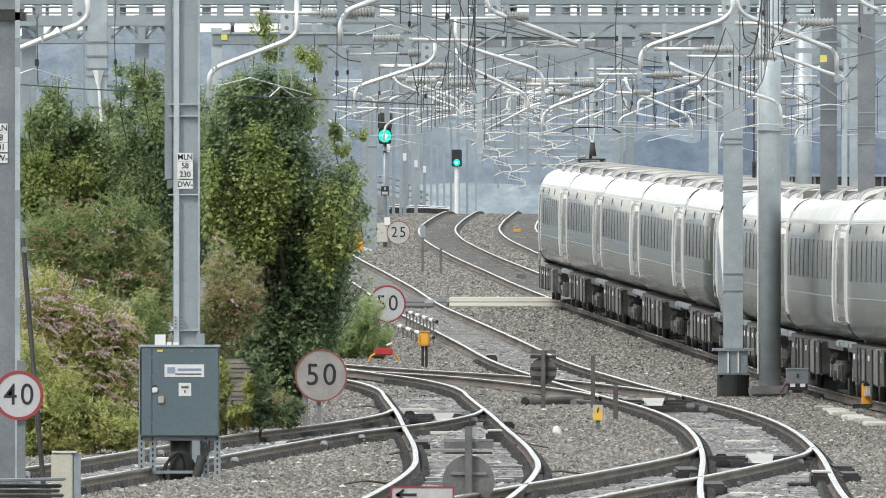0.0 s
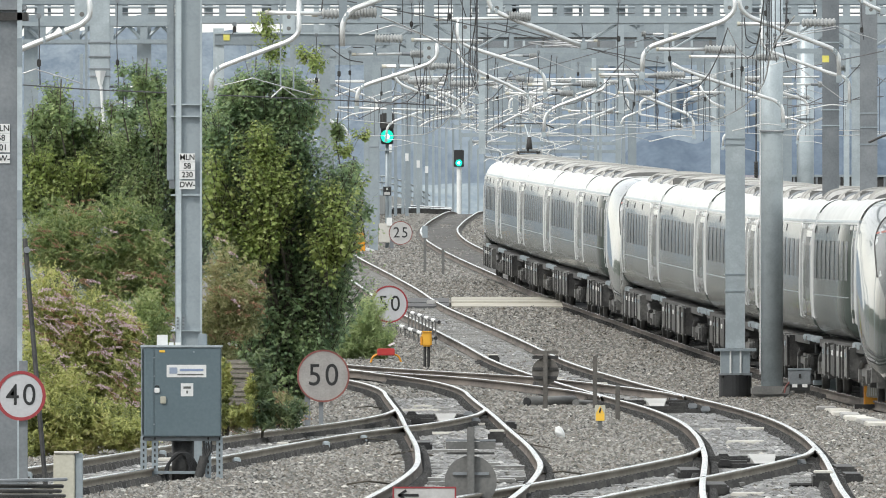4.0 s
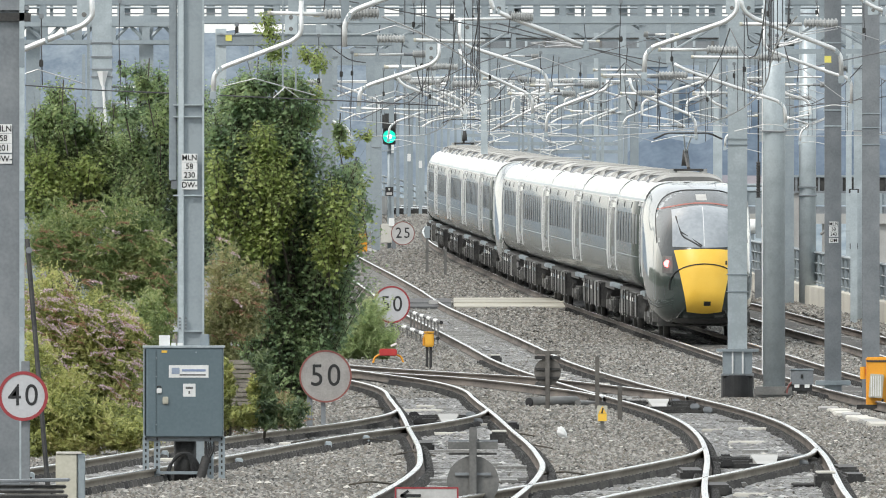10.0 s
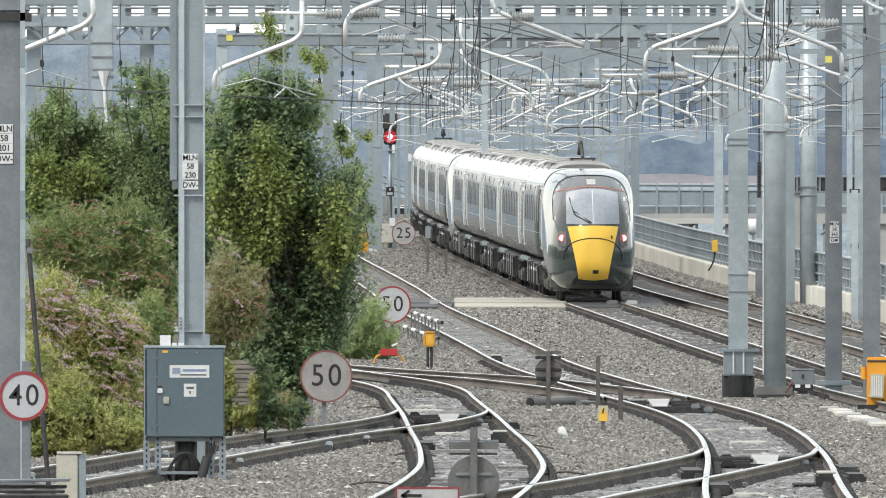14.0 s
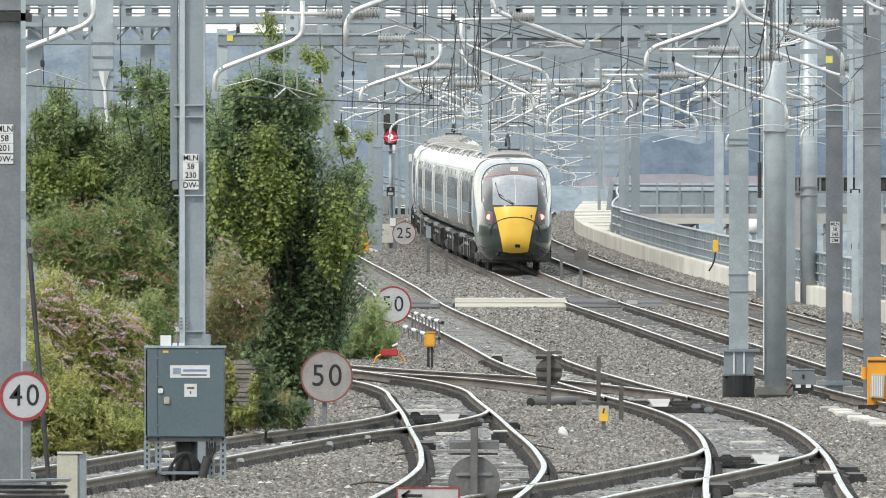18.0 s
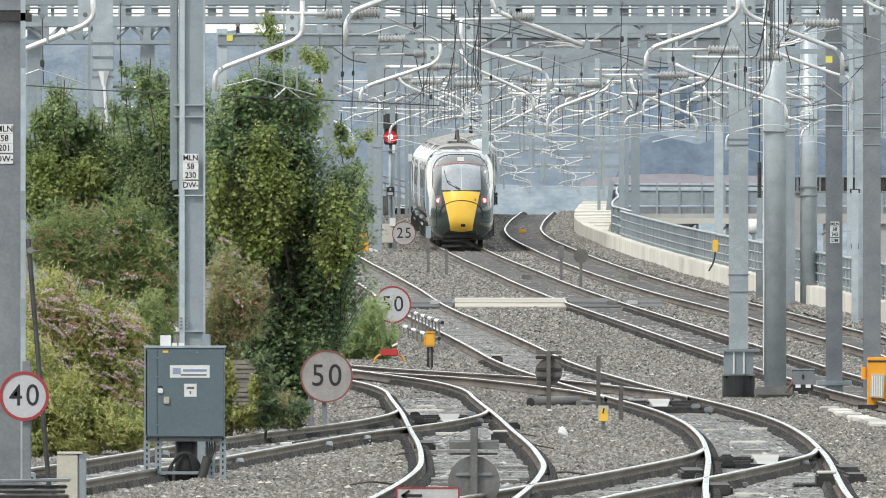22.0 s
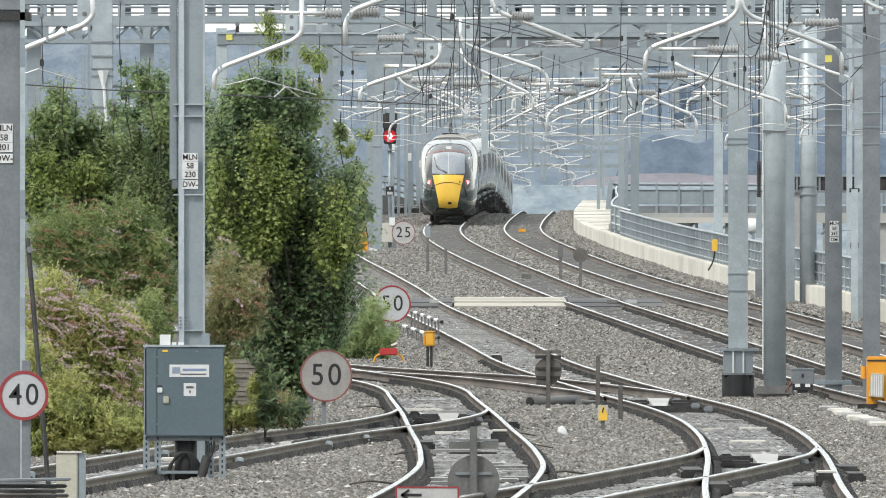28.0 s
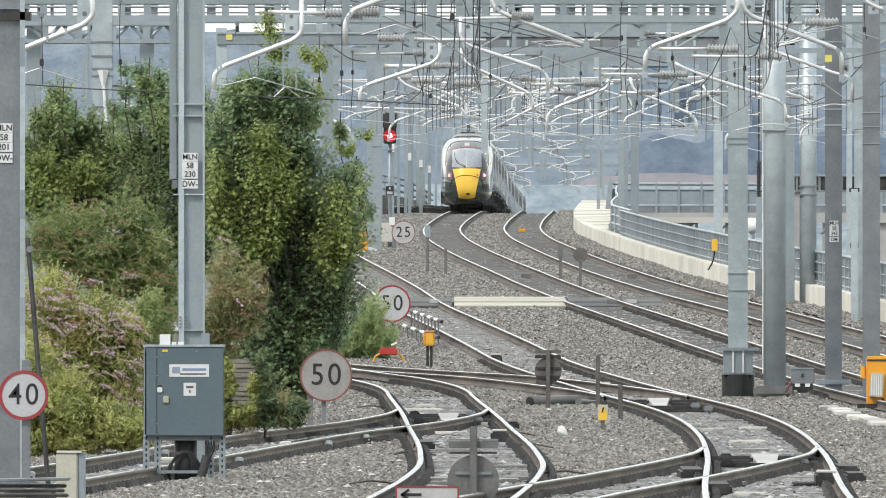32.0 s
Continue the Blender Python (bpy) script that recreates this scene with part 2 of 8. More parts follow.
def letters(text, x, y, z, size, mat, parent, name="lettering", squeeze=1.0):
    """Raised lettering that faces the camera's side, centred."""
    c = bpy.data.curves.new(name, "FONT")
    c.body, c.size, c.align_x, c.align_y, c.extrude = text, size, "CENTER", "CENTER", 0.002
    c.offset = size * (0.012 if name == "lettering" else 0.002)
    tmp = bpy.data.objects.new("tmp", c)
    scene.collection.objects.link(tmp)
    me = bpy.data.meshes.new_from_object(tmp.evaluated_get(bpy.context.evaluated_depsgraph_get()))
    bpy.data.objects.remove(tmp)
    bpy.data.curves.remove(c)
    me.materials.clear()
    me.materials.append(mat)
    ob = new(name, me)
    ob.parent = parent
    ob.matrix_basis = pose(x, y, z, 90, 0, 0) @ Matrix.Diagonal((squeeze, 1, 1, 1))
    return ob


def spline(points):
    """A smooth function through (distance, value) pairs."""
    xs = np.array([p[0] for p in points], float)
    ys = np.array([p[1] for p in points], float)
    m = np.gradient(ys, xs)

    def f(t):
        t = np.asarray(t, float)
        i = np.clip(np.searchsorted(xs, t) - 1, 0, len(xs) - 2)
        h = xs[i + 1] - xs[i]
        u = (t - xs[i]) / h
        inside = (2 * u**3 - 3 * u**2 + 1) * ys[i] + (u**3 - 2 * u**2 + u) * h * m[i] + (-2 * u**3 + 3 * u**2) * ys[i + 1] + (u**3 - u**2) * h * m[i + 1]
        return np.where(t < xs[0], ys[0] + m[0] * (t - xs[0]), np.where(t > xs[-1], ys[-1] + m[-1] * (t - xs[-1]), inside))
    return f


def level(d):
    """Height of the rail heads along the line: level, then a climb of about 1 in 95 to a crest, and down again."""
    d = np.asarray(d, float)
    g, a, b, c, e = 0.0105, 265.0, 335.0, 745.0, 875.0
    up = np.where(d < a, 0, np.where(d < b, g * (d - a) ** 2 / (2 * (b - a)), g * (b - a) / 2 + g * (d - b)))
    top = g * (b - a) / 2 + g * (c - b)
    u = np.clip(d, c, e) - c
    z = np.where(d < c, up, top + g * u - g * u * u / (e - c) - g * np.maximum(d - e, 0))
    return np.maximum(z, np.where(d > e, 0.0, z))


# ---- tracks: distance along the line against offset of the centre line ----
TRACKS = {
    "main": spline([(-60, 15.5), (100, 12.2), (200, 10.3), (260, 9.0), (300, 8.0), (333, 7.08), (368, 6.0), (397, 5.15), (435, 4.02), (477, 2.95), (505, 2.35), (552, 1.33), (580, 0.8), (620, 0.2), (670, -0.03), (700, 0.2), (765, 1.0), (840, 1.75), (908, 2.55), (980, 3.6), (1100, 6.0), (1300, 12.0)]),
    "loop": spline([(-60, 18.9), (100, 15.6), (200, 13.7), (260, 12.4), (300, 11.4), (333, 10.5), (363, 9.7), (385, 9.0), (415, 8.1), (456, 6.7), (477, 6.1), (537, 4.75), (582, 4.0), (628, 3.4), (670, 3.3), (700, 3.55), (765, 4.4), (840, 5.15), (908, 5.95), (980, 7.0), (1100, 9.4), (1300, 15.4)]),
    "slow": spline([(-60, 3.9), (60, 3.2), (120, 3.1), (168, 3.5), (210, 4.19), (229, 4.4), (254, 4.45), (275, 4.2), (293, 3.65), (313, 2.9), (339, 1.85), (358, 1.33), (380, 0.7), (400, 0.1), (426, -0.66), (464, -1.45), (492, -2.1), (556, -3.65), (620, -5.0), (700, -6.2), (800, -6.6)]),
    "crossing_over": spline([(291, 3.65), (297, 3.35), (304, 2.75), (311, 2.0), (319, 0.8), (325, -0.75), (333, -2.6), (345, -4.0), (365, -5.0), (400, -6.0)]),
    "yard": spline([(-60, -4.4), (60, -3.3), (120, -1.6), (170, 0.03), (184, 0.32), (195, 0.46), (208, 0.46), (241, 0.24), (268, 0.04), (291, -0.22), (299, -0.32), (307, -0.6), (315, -1.15), (325, -2.3), (345, -4.0), (365, -5.0), (400, -6.0)]),
    "siding": spline([(100, -9.2), (150, -6.7), (182, -4.85), (201, -3.72), (222, -2.6), (230, -2.15), (239, -1.5), (246, -0.95), (254, -0.48), (262, -0.15), (271, 0.02)]),
    "link": spline([(120, -1.7), (140, -0.9), (152, -0.25), (168, 0.85), (180, 1.85), (186, 2.38), (193, 2.95), (201, 3.55), (207, 3.95), (214, 4.22)]),
}
REACH = {"main": (20, 1250), "loop": (20, 1250), "slow": (20, 690), "crossing_over": (291, 395), "yard": (20, 395), "siding": (110, 271), "link": (125, 214)}


def rail_mesh(line, offset, d0, d1):
    prof = [(-0.07, -0.159), (-0.07, -0.147), (-0.012, -0.128), (-0.01, -0.045), (-0.035, -0.035), (-0.035, -0.006), (-0.027, 0), (0.027, 0), (0.035, -0.006), (0.035, -0.035), (0.01, -0.045), (0.012, -0.128), (0.07, -0.147), (0.07, -0.159)]
    n = max(2, int((d1 - d0) / 2.0) + 1)
    ds = np.linspace(d0, d1, n)
    xs, zs = line(ds), level(ds)
    bm = bmesh.new()
    rings = []
    for d, x, z in zip(ds, xs, zs):
        rings.append([bm.verts.new((x + offset + px, d, z + pz)) for px, pz in prof])
    k = len(prof)
    for a, b in zip(rings, rings[1:]):
        for i in range(k):
            f = bm.faces.new((a[i], a[(i + 1) % k], b[(i + 1) % k], b[i]))
            f.material_index = 0 if 5 <= i <= 7 else 1
    bm.faces.new(rings[0])
    bm.faces.new(rings[-1][::-1])
    bmesh.ops.recalc_face_normals(bm, faces=bm.faces[:])
    return bm


GAUGE = 1.505
tracks = {}
for key, line in TRACKS.items():
    d0, d1 = REACH[key]
    tr = thing("track", (0, 0, 0), "ballasted railway track of two polished steel rails", "railway track", "tracks", "structure")
    tracks[key] = tr
    for side in (-1, 1):
        part("rail", rail_mesh(line, side * GAUGE / 2, d0, d1), [M_RAIL_TOP, M_RAIL_TAN if key in ("siding", "link") else M_RAIL_SIDE], tr, "polished steel rail with rusty sides", True)


def edge_height(x, d):
    """Height of the ballast: under the rails inside the formation, falling to the fields outside it."""
    x, d = np.asarray(x, float), np.asarray(d, float)
    mid = TRACKS["main"](np.clip(d, -60, 1250)) * np.clip((1250 - d) / 200, 0, 1)
    out = np.maximum(np.maximum(x - (mid + 6.5), (mid - 14.0) - x), 0)
    w = np.clip(1 - out / 14.0, 0, 1)
    w = w * w * (3 - 2 * w)
    return level(d) * w - 0.2


def ground_sheet():
    ds = np.concatenate([np.arange(-120, 150, 15), np.arange(150, 900, 3), np.arange(900, 1400, 20), [1500, 1800, 2400, 3200, 4200, 5000]])
    xs = np.concatenate([[-2500, -1200, -600, -300, -150, -80, -50], np.arange(-36, 36.1, 1.0), [50, 80, 150, 300, 600, 1200, 2500]])
    X, D = np.meshgrid(xs, ds)
    Z = edge_height(X, D)
    Z += 0.03 * np.sin(X * 2.1 + D * 0.37) * np.sin(D * 0.21 + X) * (np.abs(X) < 30)
    v = np.stack([X, D, Z], -1).reshape(-1, 3)
    r, c = X.shape
    idx = np.arange(r * c).reshape(r, c)
    f = np.stack([idx[:-1, :-1], idx[:-1, 1:], idx[1:, 1:], idx[1:, :-1]], -1).reshape(-1, 4)
    me = bpy.data.meshes.new("ground")
    me.from_pydata(v.tolist(), [], f.tolist())
    me.polygons.foreach_set("use_smooth", [True] * len(me.polygons))
    me.materials.append(M_BALLAST)
    return tagged(new("ground", me), "grey crushed-stone ballast spread between the tracks", "ground", "", "structure")


ground_sheet()


# Sleepers: one block, sunk in the ballast.
def sleeper_verts(length, width, deep):
    """A sleeper whose ends slope down under the ballast."""
    a, b = length / 2, width / 2
    vs = []
    for x, z in ((-a, -0.1), (-0.93, 0), (0.93, 0), (a, -0.1)):
        vs += [(x, -b, -deep), (x, b, -deep), (x, b * 0.85, z), (x, -b * 0.85, z)]
    return vs


SLEEPER_FACES = [(0, 1, 2, 3), (15, 14, 13, 12)]
for k in (0, 4, 8):
    SLEEPER_FACES += [(k + i, k + (i + 3) % 4, k + 4 + (i + 3) % 4, k + 4 + i) for i in range(4)]
BOX_FACES = [(0, 3, 2, 1), (4, 5, 6, 7), (0, 1, 5, 4), (1, 2, 6, 5), (2, 3, 7, 6), (3, 0, 4, 7)]
sleeper_mesh = bpy.data.meshes.new("sleeper")
sleeper_mesh.from_pydata(sleeper_verts(2.5, 0.28, 0.2), [], SLEEPER_FACES)
sleeper_mesh.materials.append(M_SLEEPER)


# ---- the train: two five-coach sets, coupled nose to nose ----
CAR = 22.2
M_NOSE = material("dark_green_nose_paint", (0.022, 0.032, 0.03), (0.034, 0.046, 0.042), 0.12, 0.0, 0.6, 8, 0.0)
M_NOSE.node_tree.nodes["Principled BSDF"].inputs["Coat Weight"].default_value = 0.9
M_PANE = material("black_pane", (0.04, 0.045, 0.046), (0.062, 0.067, 0.067), 0.22, 0.0, 1, 10, 0.0)
M_REFLECT_SKIN = material("mottled_reflection_metal", (0.4, 0.41, 0.41), (0.62, 0.63, 0.63), 0.12, 1.0, 1.5, 5.0, 0.6, 0.2)
M_COWL = material("grey_roof_cowl", (0.27, 0.265, 0.25), (0.47, 0.46, 0.435), 0.45, 0.0, 1.2, 20, 0.05, 0.2, 0.3)


def bluff(u):
    """Exponents of the upper cross-section: upright sides on the coach, rounder on the nose."""
    k = min(1.0, u * 2.2)
    return 0.42 + 0.247 * k, 0.46 + 0.37 * k


def body_ring(w, top, bottom, y, u=0.0, n=60):
    """One cross-section of a coach: sides that bulge a little, a domed roof, an open underside closed flat."""
    pts = []
    zc = bottom + (top - bottom) * 0.3674
    for i in range(n):
        a = math.tau * i / n
        c, s = math.cos(a), math.sin(a)
        ex = bluff(u)[0] if s > 0 else 0.5
        x = w * math.copysign(abs(c) ** ex, c)
        hh = (top - zc) if s > 0 else (zc - bottom)
        ez = bluff(u)[1] if s > 0 else 0.45
        z = zc + hh * math.copysign(abs(s) ** ez, s)
        pts.append((x, y, z))
    return pts


def loft(rings, cap=True, pick=None):
    bm = bmesh.new()
    vs = [[bm.verts.new(p) for p in r] for r in rings]
    n = len(vs[0])
    for k, (a, b) in enumerate(zip(vs, vs[1:])):
        for i in range(n):
            f = bm.faces.new((a[i], a[(i + 1) % n], b[(i + 1) % n], b[i]))
            if pick:
                f.material_index = pick(k, f)
    if cap:
        bm.faces.new(vs[0])
        bm.faces.new(vs[-1][::-1])
    bmesh.ops.recalc_face_normals(bm, faces=bm.faces[:])
    return bm


HALF_W, ROOF, SOLE = 1.25, 3.57, 0.98
MID = SOLE + (ROOF - SOLE) * 0.3674
NOSE = 4.6


def nose_section(u):
    """Half width, roof and underside at u from 0 (full section) to 1 (tip), which closes like an egg."""
    k = max(0.0, (u - 0.74) / 0.26)
    e = 0.16 + 0.84 * math.sqrt(max(0.0, 1 - k * k))
    w = HALF_W * (1 - 0.26 * u**2.4) * e
    top = ROOF - 1.05 * u**2.2
    low = SOLE - 0.68 * min(1, u * 2.2)
    tip = 1.3
    return w, tip + (top - tip) * e, tip + (low - tip) * e


def inside(x, z, u):
    w, top, low = nose_section(u)
    zc = low + (top - low) * 0.3674
    if z > zc:
        q = abs((z - zc) / max(0.05, top - zc)) ** (2 / bluff(u)[1])
    else:
        q = abs((z - zc) / max(0.05, zc - low)) ** (2 / 0.45)
    p = abs(x / w)
    return p ** (2 / (bluff(u)[0] if z > zc else 0.5)) + q <= 1


def nose_y(x, z):
    """How far forward the nose reaches at this place of its front view."""
    lo, hi = 0.0, 1.0
    if inside(x, z, 1.0):
        return NOSE
    for _ in range(22):
        m = (lo + hi) / 2
        if inside(x, z, m):
            lo = m
        else:
            hi = m
    return NOSE * lo


def nose_panel(outline, proud, nx=14, nz=14):
    """A skin on the nose. outline(t): left and right edge and height at t from 0 to 1."""
    bm = bmesh.new()
    rows = []
    for j in range(nz + 1):
        x0, x1, z0, z1 = outline(j / nz)
        rows.append([])
        for i in range(nx + 1):
            k = i / nx
            x = x0 + (x1 - x0) * k
            z = z0 + (z1 - z0) * math.sin(math.pi * k)
            rows[-1].append(bm.verts.new((x, -(nose_y(x, z) + proud), z)))
    for a, b in zip(rows, rows[1:]):
        for i in range(nx):
            bm.faces.new((a[i], a[i + 1], b[i + 1], b[i]))
    bmesh.ops.recalc_face_normals(bm, faces=bm.faces[:])
    if sum(f.normal.y for f in bm.faces) > 0:
        bmesh.ops.reverse_faces(bm, faces=bm.faces[:])
    return bm


def shift(bm, m):
    bmesh.ops.transform(bm, matrix=m, verts=bm.verts[:])
    return bm


def taper(y):
    """Narrowing of the coach body round the doors at its ends."""
    t = min(1.0, max(0.0, (abs(y) - 8.6) / 2.15))
    return 1 - 0.1 * t * (2 - t)


def side_x(z):
    """Half width of the coach side at height z."""
    if z >= MID:
        q = min(1, ((z - MID) / (ROOF - MID)) ** (2 / 0.46))
        return HALF_W * (1 - q) ** 0.21
    q = min(1, ((MID - z) / (MID - SOLE)) ** (2 / 0.45))
    return HALF_W * (1 - q) ** 0.25


def side_skin(y0, y1, z0, z1, side, proud, nz=6):
    """A thin plate on the coach side, following its curve, with real edges."""
    bm = bmesh.new()
    ys = [y0] + [y for y in (-10.2, -9.4, -8.6, 8.6, 9.4, 10.2) if y0 + 0.05 < y < y1 - 0.05] + [y1]
    outer, inner = [], []
    for j in range(nz + 1):
        z = z0 + (z1 - z0) * j / nz
        x = side_x(z)
        outer.append([bm.verts.new((side * (x * taper(y) + proud), y, z)) for y in ys])
        inner.append([bm.verts.new((side * (x * taper(y) - 0.03), y, z)) for y in ys])
    last = len(ys) - 1
    for j in range(nz):
        for i in range(last):
            bm.faces.new((outer[j][i], outer[j][i + 1], outer[j + 1][i + 1], outer[j + 1][i]))
        bm.faces.new((outer[j][0], outer[j + 1][0], inner[j + 1][0], inner[j][0]))
        bm.faces.new((outer[j][last], inner[j][last], inner[j + 1][last], outer[j + 1][last]))
    for i in range(last):
        bm.faces.new((outer[0][i], inner[0][i], inner[0][i + 1], outer[0][i + 1]))
        bm.faces.new((outer[-1][i], outer[-1][i + 1], inner[-1][i + 1], inner[-1][i]))
    bmesh.ops.recalc_face_normals(bm, faces=bm.faces[:])
    return bm


def mask_outline(t):
    """Edges of the dark front mask: narrow beside the lamps, an arch above."""
    z = 1.45 + 1.93 * t
    if z > 2.2:
        c = ((z - 2.2) / 1.2) ** (1 / 0.55)
        hw = 1.03 * max(0.02, 1 - c * c) ** 0.3
    else:
        hw = 0.84 + 0.19 * (z - 1.45) / 0.75
    return -hw, hw, z, z


def make_bogie(car, y):
    b = part("bogie", box(0, y, 0.55, 2.1, 2.9, 0.16, bevel=0.03), M_UNDER, car, "black steel bogie frame")
    for s in (-1, 1):
        part("side_frame", box(s * 1.03, y, 0.52, 0.16, 3.3, 0.24, bevel=0.05), M_UNDER, b)
        for k in (-1.3, 1.3):
            part("wheel", rod((s * 0.69, y + k, 0.44), (s * 0.82, y + k, 0.44), 0.44, n=24), M_DARK, b, "steel wheel with worn rim", True)
            part("axle_box", box(s * 1.05, y + k, 0.46, 0.22, 0.42, 0.36, bevel=0.06), M_UNDER, b)
        part("damper", rod((s * 1.16, y - 0.5, 0.75), (s * 1.16, y + 0.5, 0.62), 0.05), M_DARK, b)
    return b


def make_coach(kind, panto=False):
    """kind: 'mid' or 'cab'. A cab's nose points along -y; the origin is at rail height in the coach's middle."""
    car = thing("train_coach", (0, 0, 0), "dark green railway coach with pale roof and flush dark windows", "train coach", "coaches of the train")
    a, b = -CAR / 2 + 0.35, CAR / 2 - 0.35
    full = (HALF_W, ROOF, SOLE)
    if kind == "cab":
        start = -CAR / 2 + NOSE
        rings = [body_ring(HALF_W * taper(y), ROOF, SOLE, y) for y in (b, 10.2, 9.7, 9.2, 8.6, 0, start)]
        us = [0.05, 0.12, 0.2, 0.3, 0.4, 0.5, 0.58, 0.66, 0.74] + [0.74 + 0.26 * math.sin(math.pi / 2 * k / 14) for k in range(1, 15)]
        nose_rings = [body_ring(*full, 0)]
        for u in us:
            w, top, low = nose_section(u)
            pts = body_ring(w, top, low, -NOSE * u, u)
            nose_rings.append(pts)
        nb = loft(nose_rings, True)
        shift(nb, pose(0, start, 0))
        cab = part("nose", nb, M_NOSE, car, "glossy dark green driving nose", True)
        at = pose(0, start, 0)
        part("front_panel", shift(nose_panel(lambda t: (-0.4 - 0.29 * t**1.2, 0.4 + 0.29 * t**1.2, 0.62 + 1.41 * t, 0.58 + 1.48 * t), 0.026, 26, 30), at), M_YELLOW, cab, "bright yellow warning panel", True)
        part("windscreen", shift(nose_panel(lambda t: (-0.72 + 0.02 * t, 0.72 - 0.02 * t, 2.11 + 0.84 * t, 2.09 + 0.96 * t), 0.028, 20, 16), at), M_SCREEN, cab, "curved windscreen, reflected sky painted into its colour", True)
        part("windscreen_trim", shift(nose_panel(lambda t: (-0.98, 0.98, 2.94 + 0.03 * t, 3.09 + 0.03 * t), 0.033, 30, 1), at), M_RED_LINE, cab, "thin red line over the windscreen", True)
        arch = [(1.04 * math.copysign(abs(math.sin(q)) ** 0.6, math.sin(q)), 2.2 + 1.2 * max(0.0, math.cos(q)) ** 0.55) for q in np.linspace(-math.pi / 2, math.pi / 2, 49)]
        part("front_mask", shift(nose_panel(mask_outline, 0.018, 30, 30), at), M_PANE, cab, "dark smooth front mask", True)
        part("mask_seam", bend([(x, start - nose_y(x, z) - 0.02, z) for x, z in arch], 0.012, n=6, round_by=0.01), M_DARK, cab, "thin dark seam round the front mask")
        part("screen_line", shift(nose_panel(lambda t: (-0.008, 0.008, 2.12 + 0.9 * t, 2.12 + 0.9 * t), 0.034, 1, 12), at), M_SILVER, cab, "thin bright line down the windscreen")
        part("maker_mark", shift(nose_panel(lambda t: (-0.12, 0.12, 3.16 + 0.14 * t, 3.16 + 0.14 * t), 0.027, 3, 3), at), M_COWL, cab, "pale square lamp over the windscreen", True)
        arc = [(0.8 * math.sin(q), 1.12 + 0.6 * max(0.0, math.cos(q)) ** 0.7) for q in np.linspace(-math.pi / 2, math.pi / 2, 61)]
        part("coupler_hatch", bend([(x, start - nose_y(x, z) - 0.034, z) for x, z in arc], 0.013, n=6, round_by=0.01), M_DARK, cab, "dark curved hatch seam")
        part("latch_mark", shift(nose_panel(lambda t: (0.48, 0.52, 1.7 + 0.09 * t, 1.7 + 0.09 * t), 0.034, 2, 2), at), M_BLACK, cab)
        part("coupler_hole", shift(nose_panel(lambda t: (-0.02, 0.14, 0.76 + 0.1 * t, 0.76 + 0.1 * t), 0.034, 3, 2), at), M_BLACK, cab)
        part("valance", shift(nose_panel(lambda t: (-0.72, 0.72, 0.36 + 0.12 * t, 0.34 + 0.12 * t), 0.01, 14, 4), at), M_UNDER, cab, "grey lower valance", True)
        for s in (-1, 1):
            lx = s * 0.83
            lens = part("lamp_housing", shift(nose_panel(lambda t: (lx - 0.11, lx + 0.11, 1.5 + 0.4 * t, 1.5 + 0.4 * t), 0.027, 5, 6), at), M_UNDER, cab, "grey lamp housing", True)
            part("tail_light", disc(lx, start - nose_y(lx, 1.72) - 0.034, 1.72, 0.085, 0.05, n=20), M_TAIL, lens, "lit red tail light")
        part("marker_light", shift(nose_panel(lambda t: (0.86, 0.93, 2.72 + 0.1 * t, 2.72 + 0.1 * t), 0.027, 2, 2), at), M_SILVER, cab)
        wiper = bend([(-0.62, start - nose_y(-0.62, 2.8) - 0.05, 2.8), (-0.5, start - nose_y(-0.5, 2.35) - 0.06, 2.35), (-0.08, start - nose_y(-0.08, 2.12) - 0.06, 2.12)], 0.018)
        bend([(-0.52, start - nose_y(-0.52, 2.45) - 0.05, 2.45), (-0.05, start - nose_y(-0.05, 2.14) - 0.06, 2.14)], 0.014, wiper)
        part("wiper", wiper, M_BLACK, cab, "black windscreen wiper arms")
        part("skirt", box(0, start - 1.6, 0.52, 2.2, 2.4, 0.5, bevel=0.1), M_UNDER, cab)
        a = start
    else:
        rings = [body_ring(HALF_W * taper(y), ROOF, SOLE, y) for y in (b, 10.2, 9.7, 9.2, 8.6, 0, -8.6, -9.2, -9.7, -10.2, a)]
        for s in (-1, 1):
            part("end_glint_strip", side_skin(a - 0.02, a + 0.1, 1.0, 3.3, s, 0.03), M_SILVER, car, "bright strip painted for the sky's glint at the coach end")
        part("gangway", box(0, a - 0.2, 2.1, 1.6, 0.3, 2.3, bevel=0.05), M_DARK, car, "black rubber gangway bellows")
    part("gangway", box(0, b + 0.2, 2.1, 1.6, 0.3, 2.3, bevel=0.05), M_DARK, car, "black rubber gangway bellows")
    part("body", loft(rings), M_GREEN_COACH, car, "glossy dark green coach body", True)
    # pale roof skin
    rb = bmesh.new()
    nseg = 14
    lines = []
    roof_ys = [a + 0.02] + ([-10.2, -9.4, -8.6] if kind == "mid" else []) + [8.6, 9.4, 10.2, b - 0.02]
    for j in range(nseg + 1):
        t = -1 + 2 * j / nseg
        ang = math.pi / 2 + t * 1.08
        c, s = math.cos(ang), math.sin(ang)
        x = HALF_W * math.copysign(abs(c) ** 0.42, c)
        z = MID + (ROOF - MID) * abs(s) ** 0.46
        lines.append([rb.verts.new((x * 1.004 * taper(y), y, z + 0.006)) for y in roof_ys])
    for p, q in zip(lines, lines[1:]):
        for i in range(len(roof_ys) - 1):
            rb.faces.new((p[i], p[i + 1], q[i + 1], q[i]))
    bmesh.ops.recalc_face_normals(rb, faces=rb.faces[:])
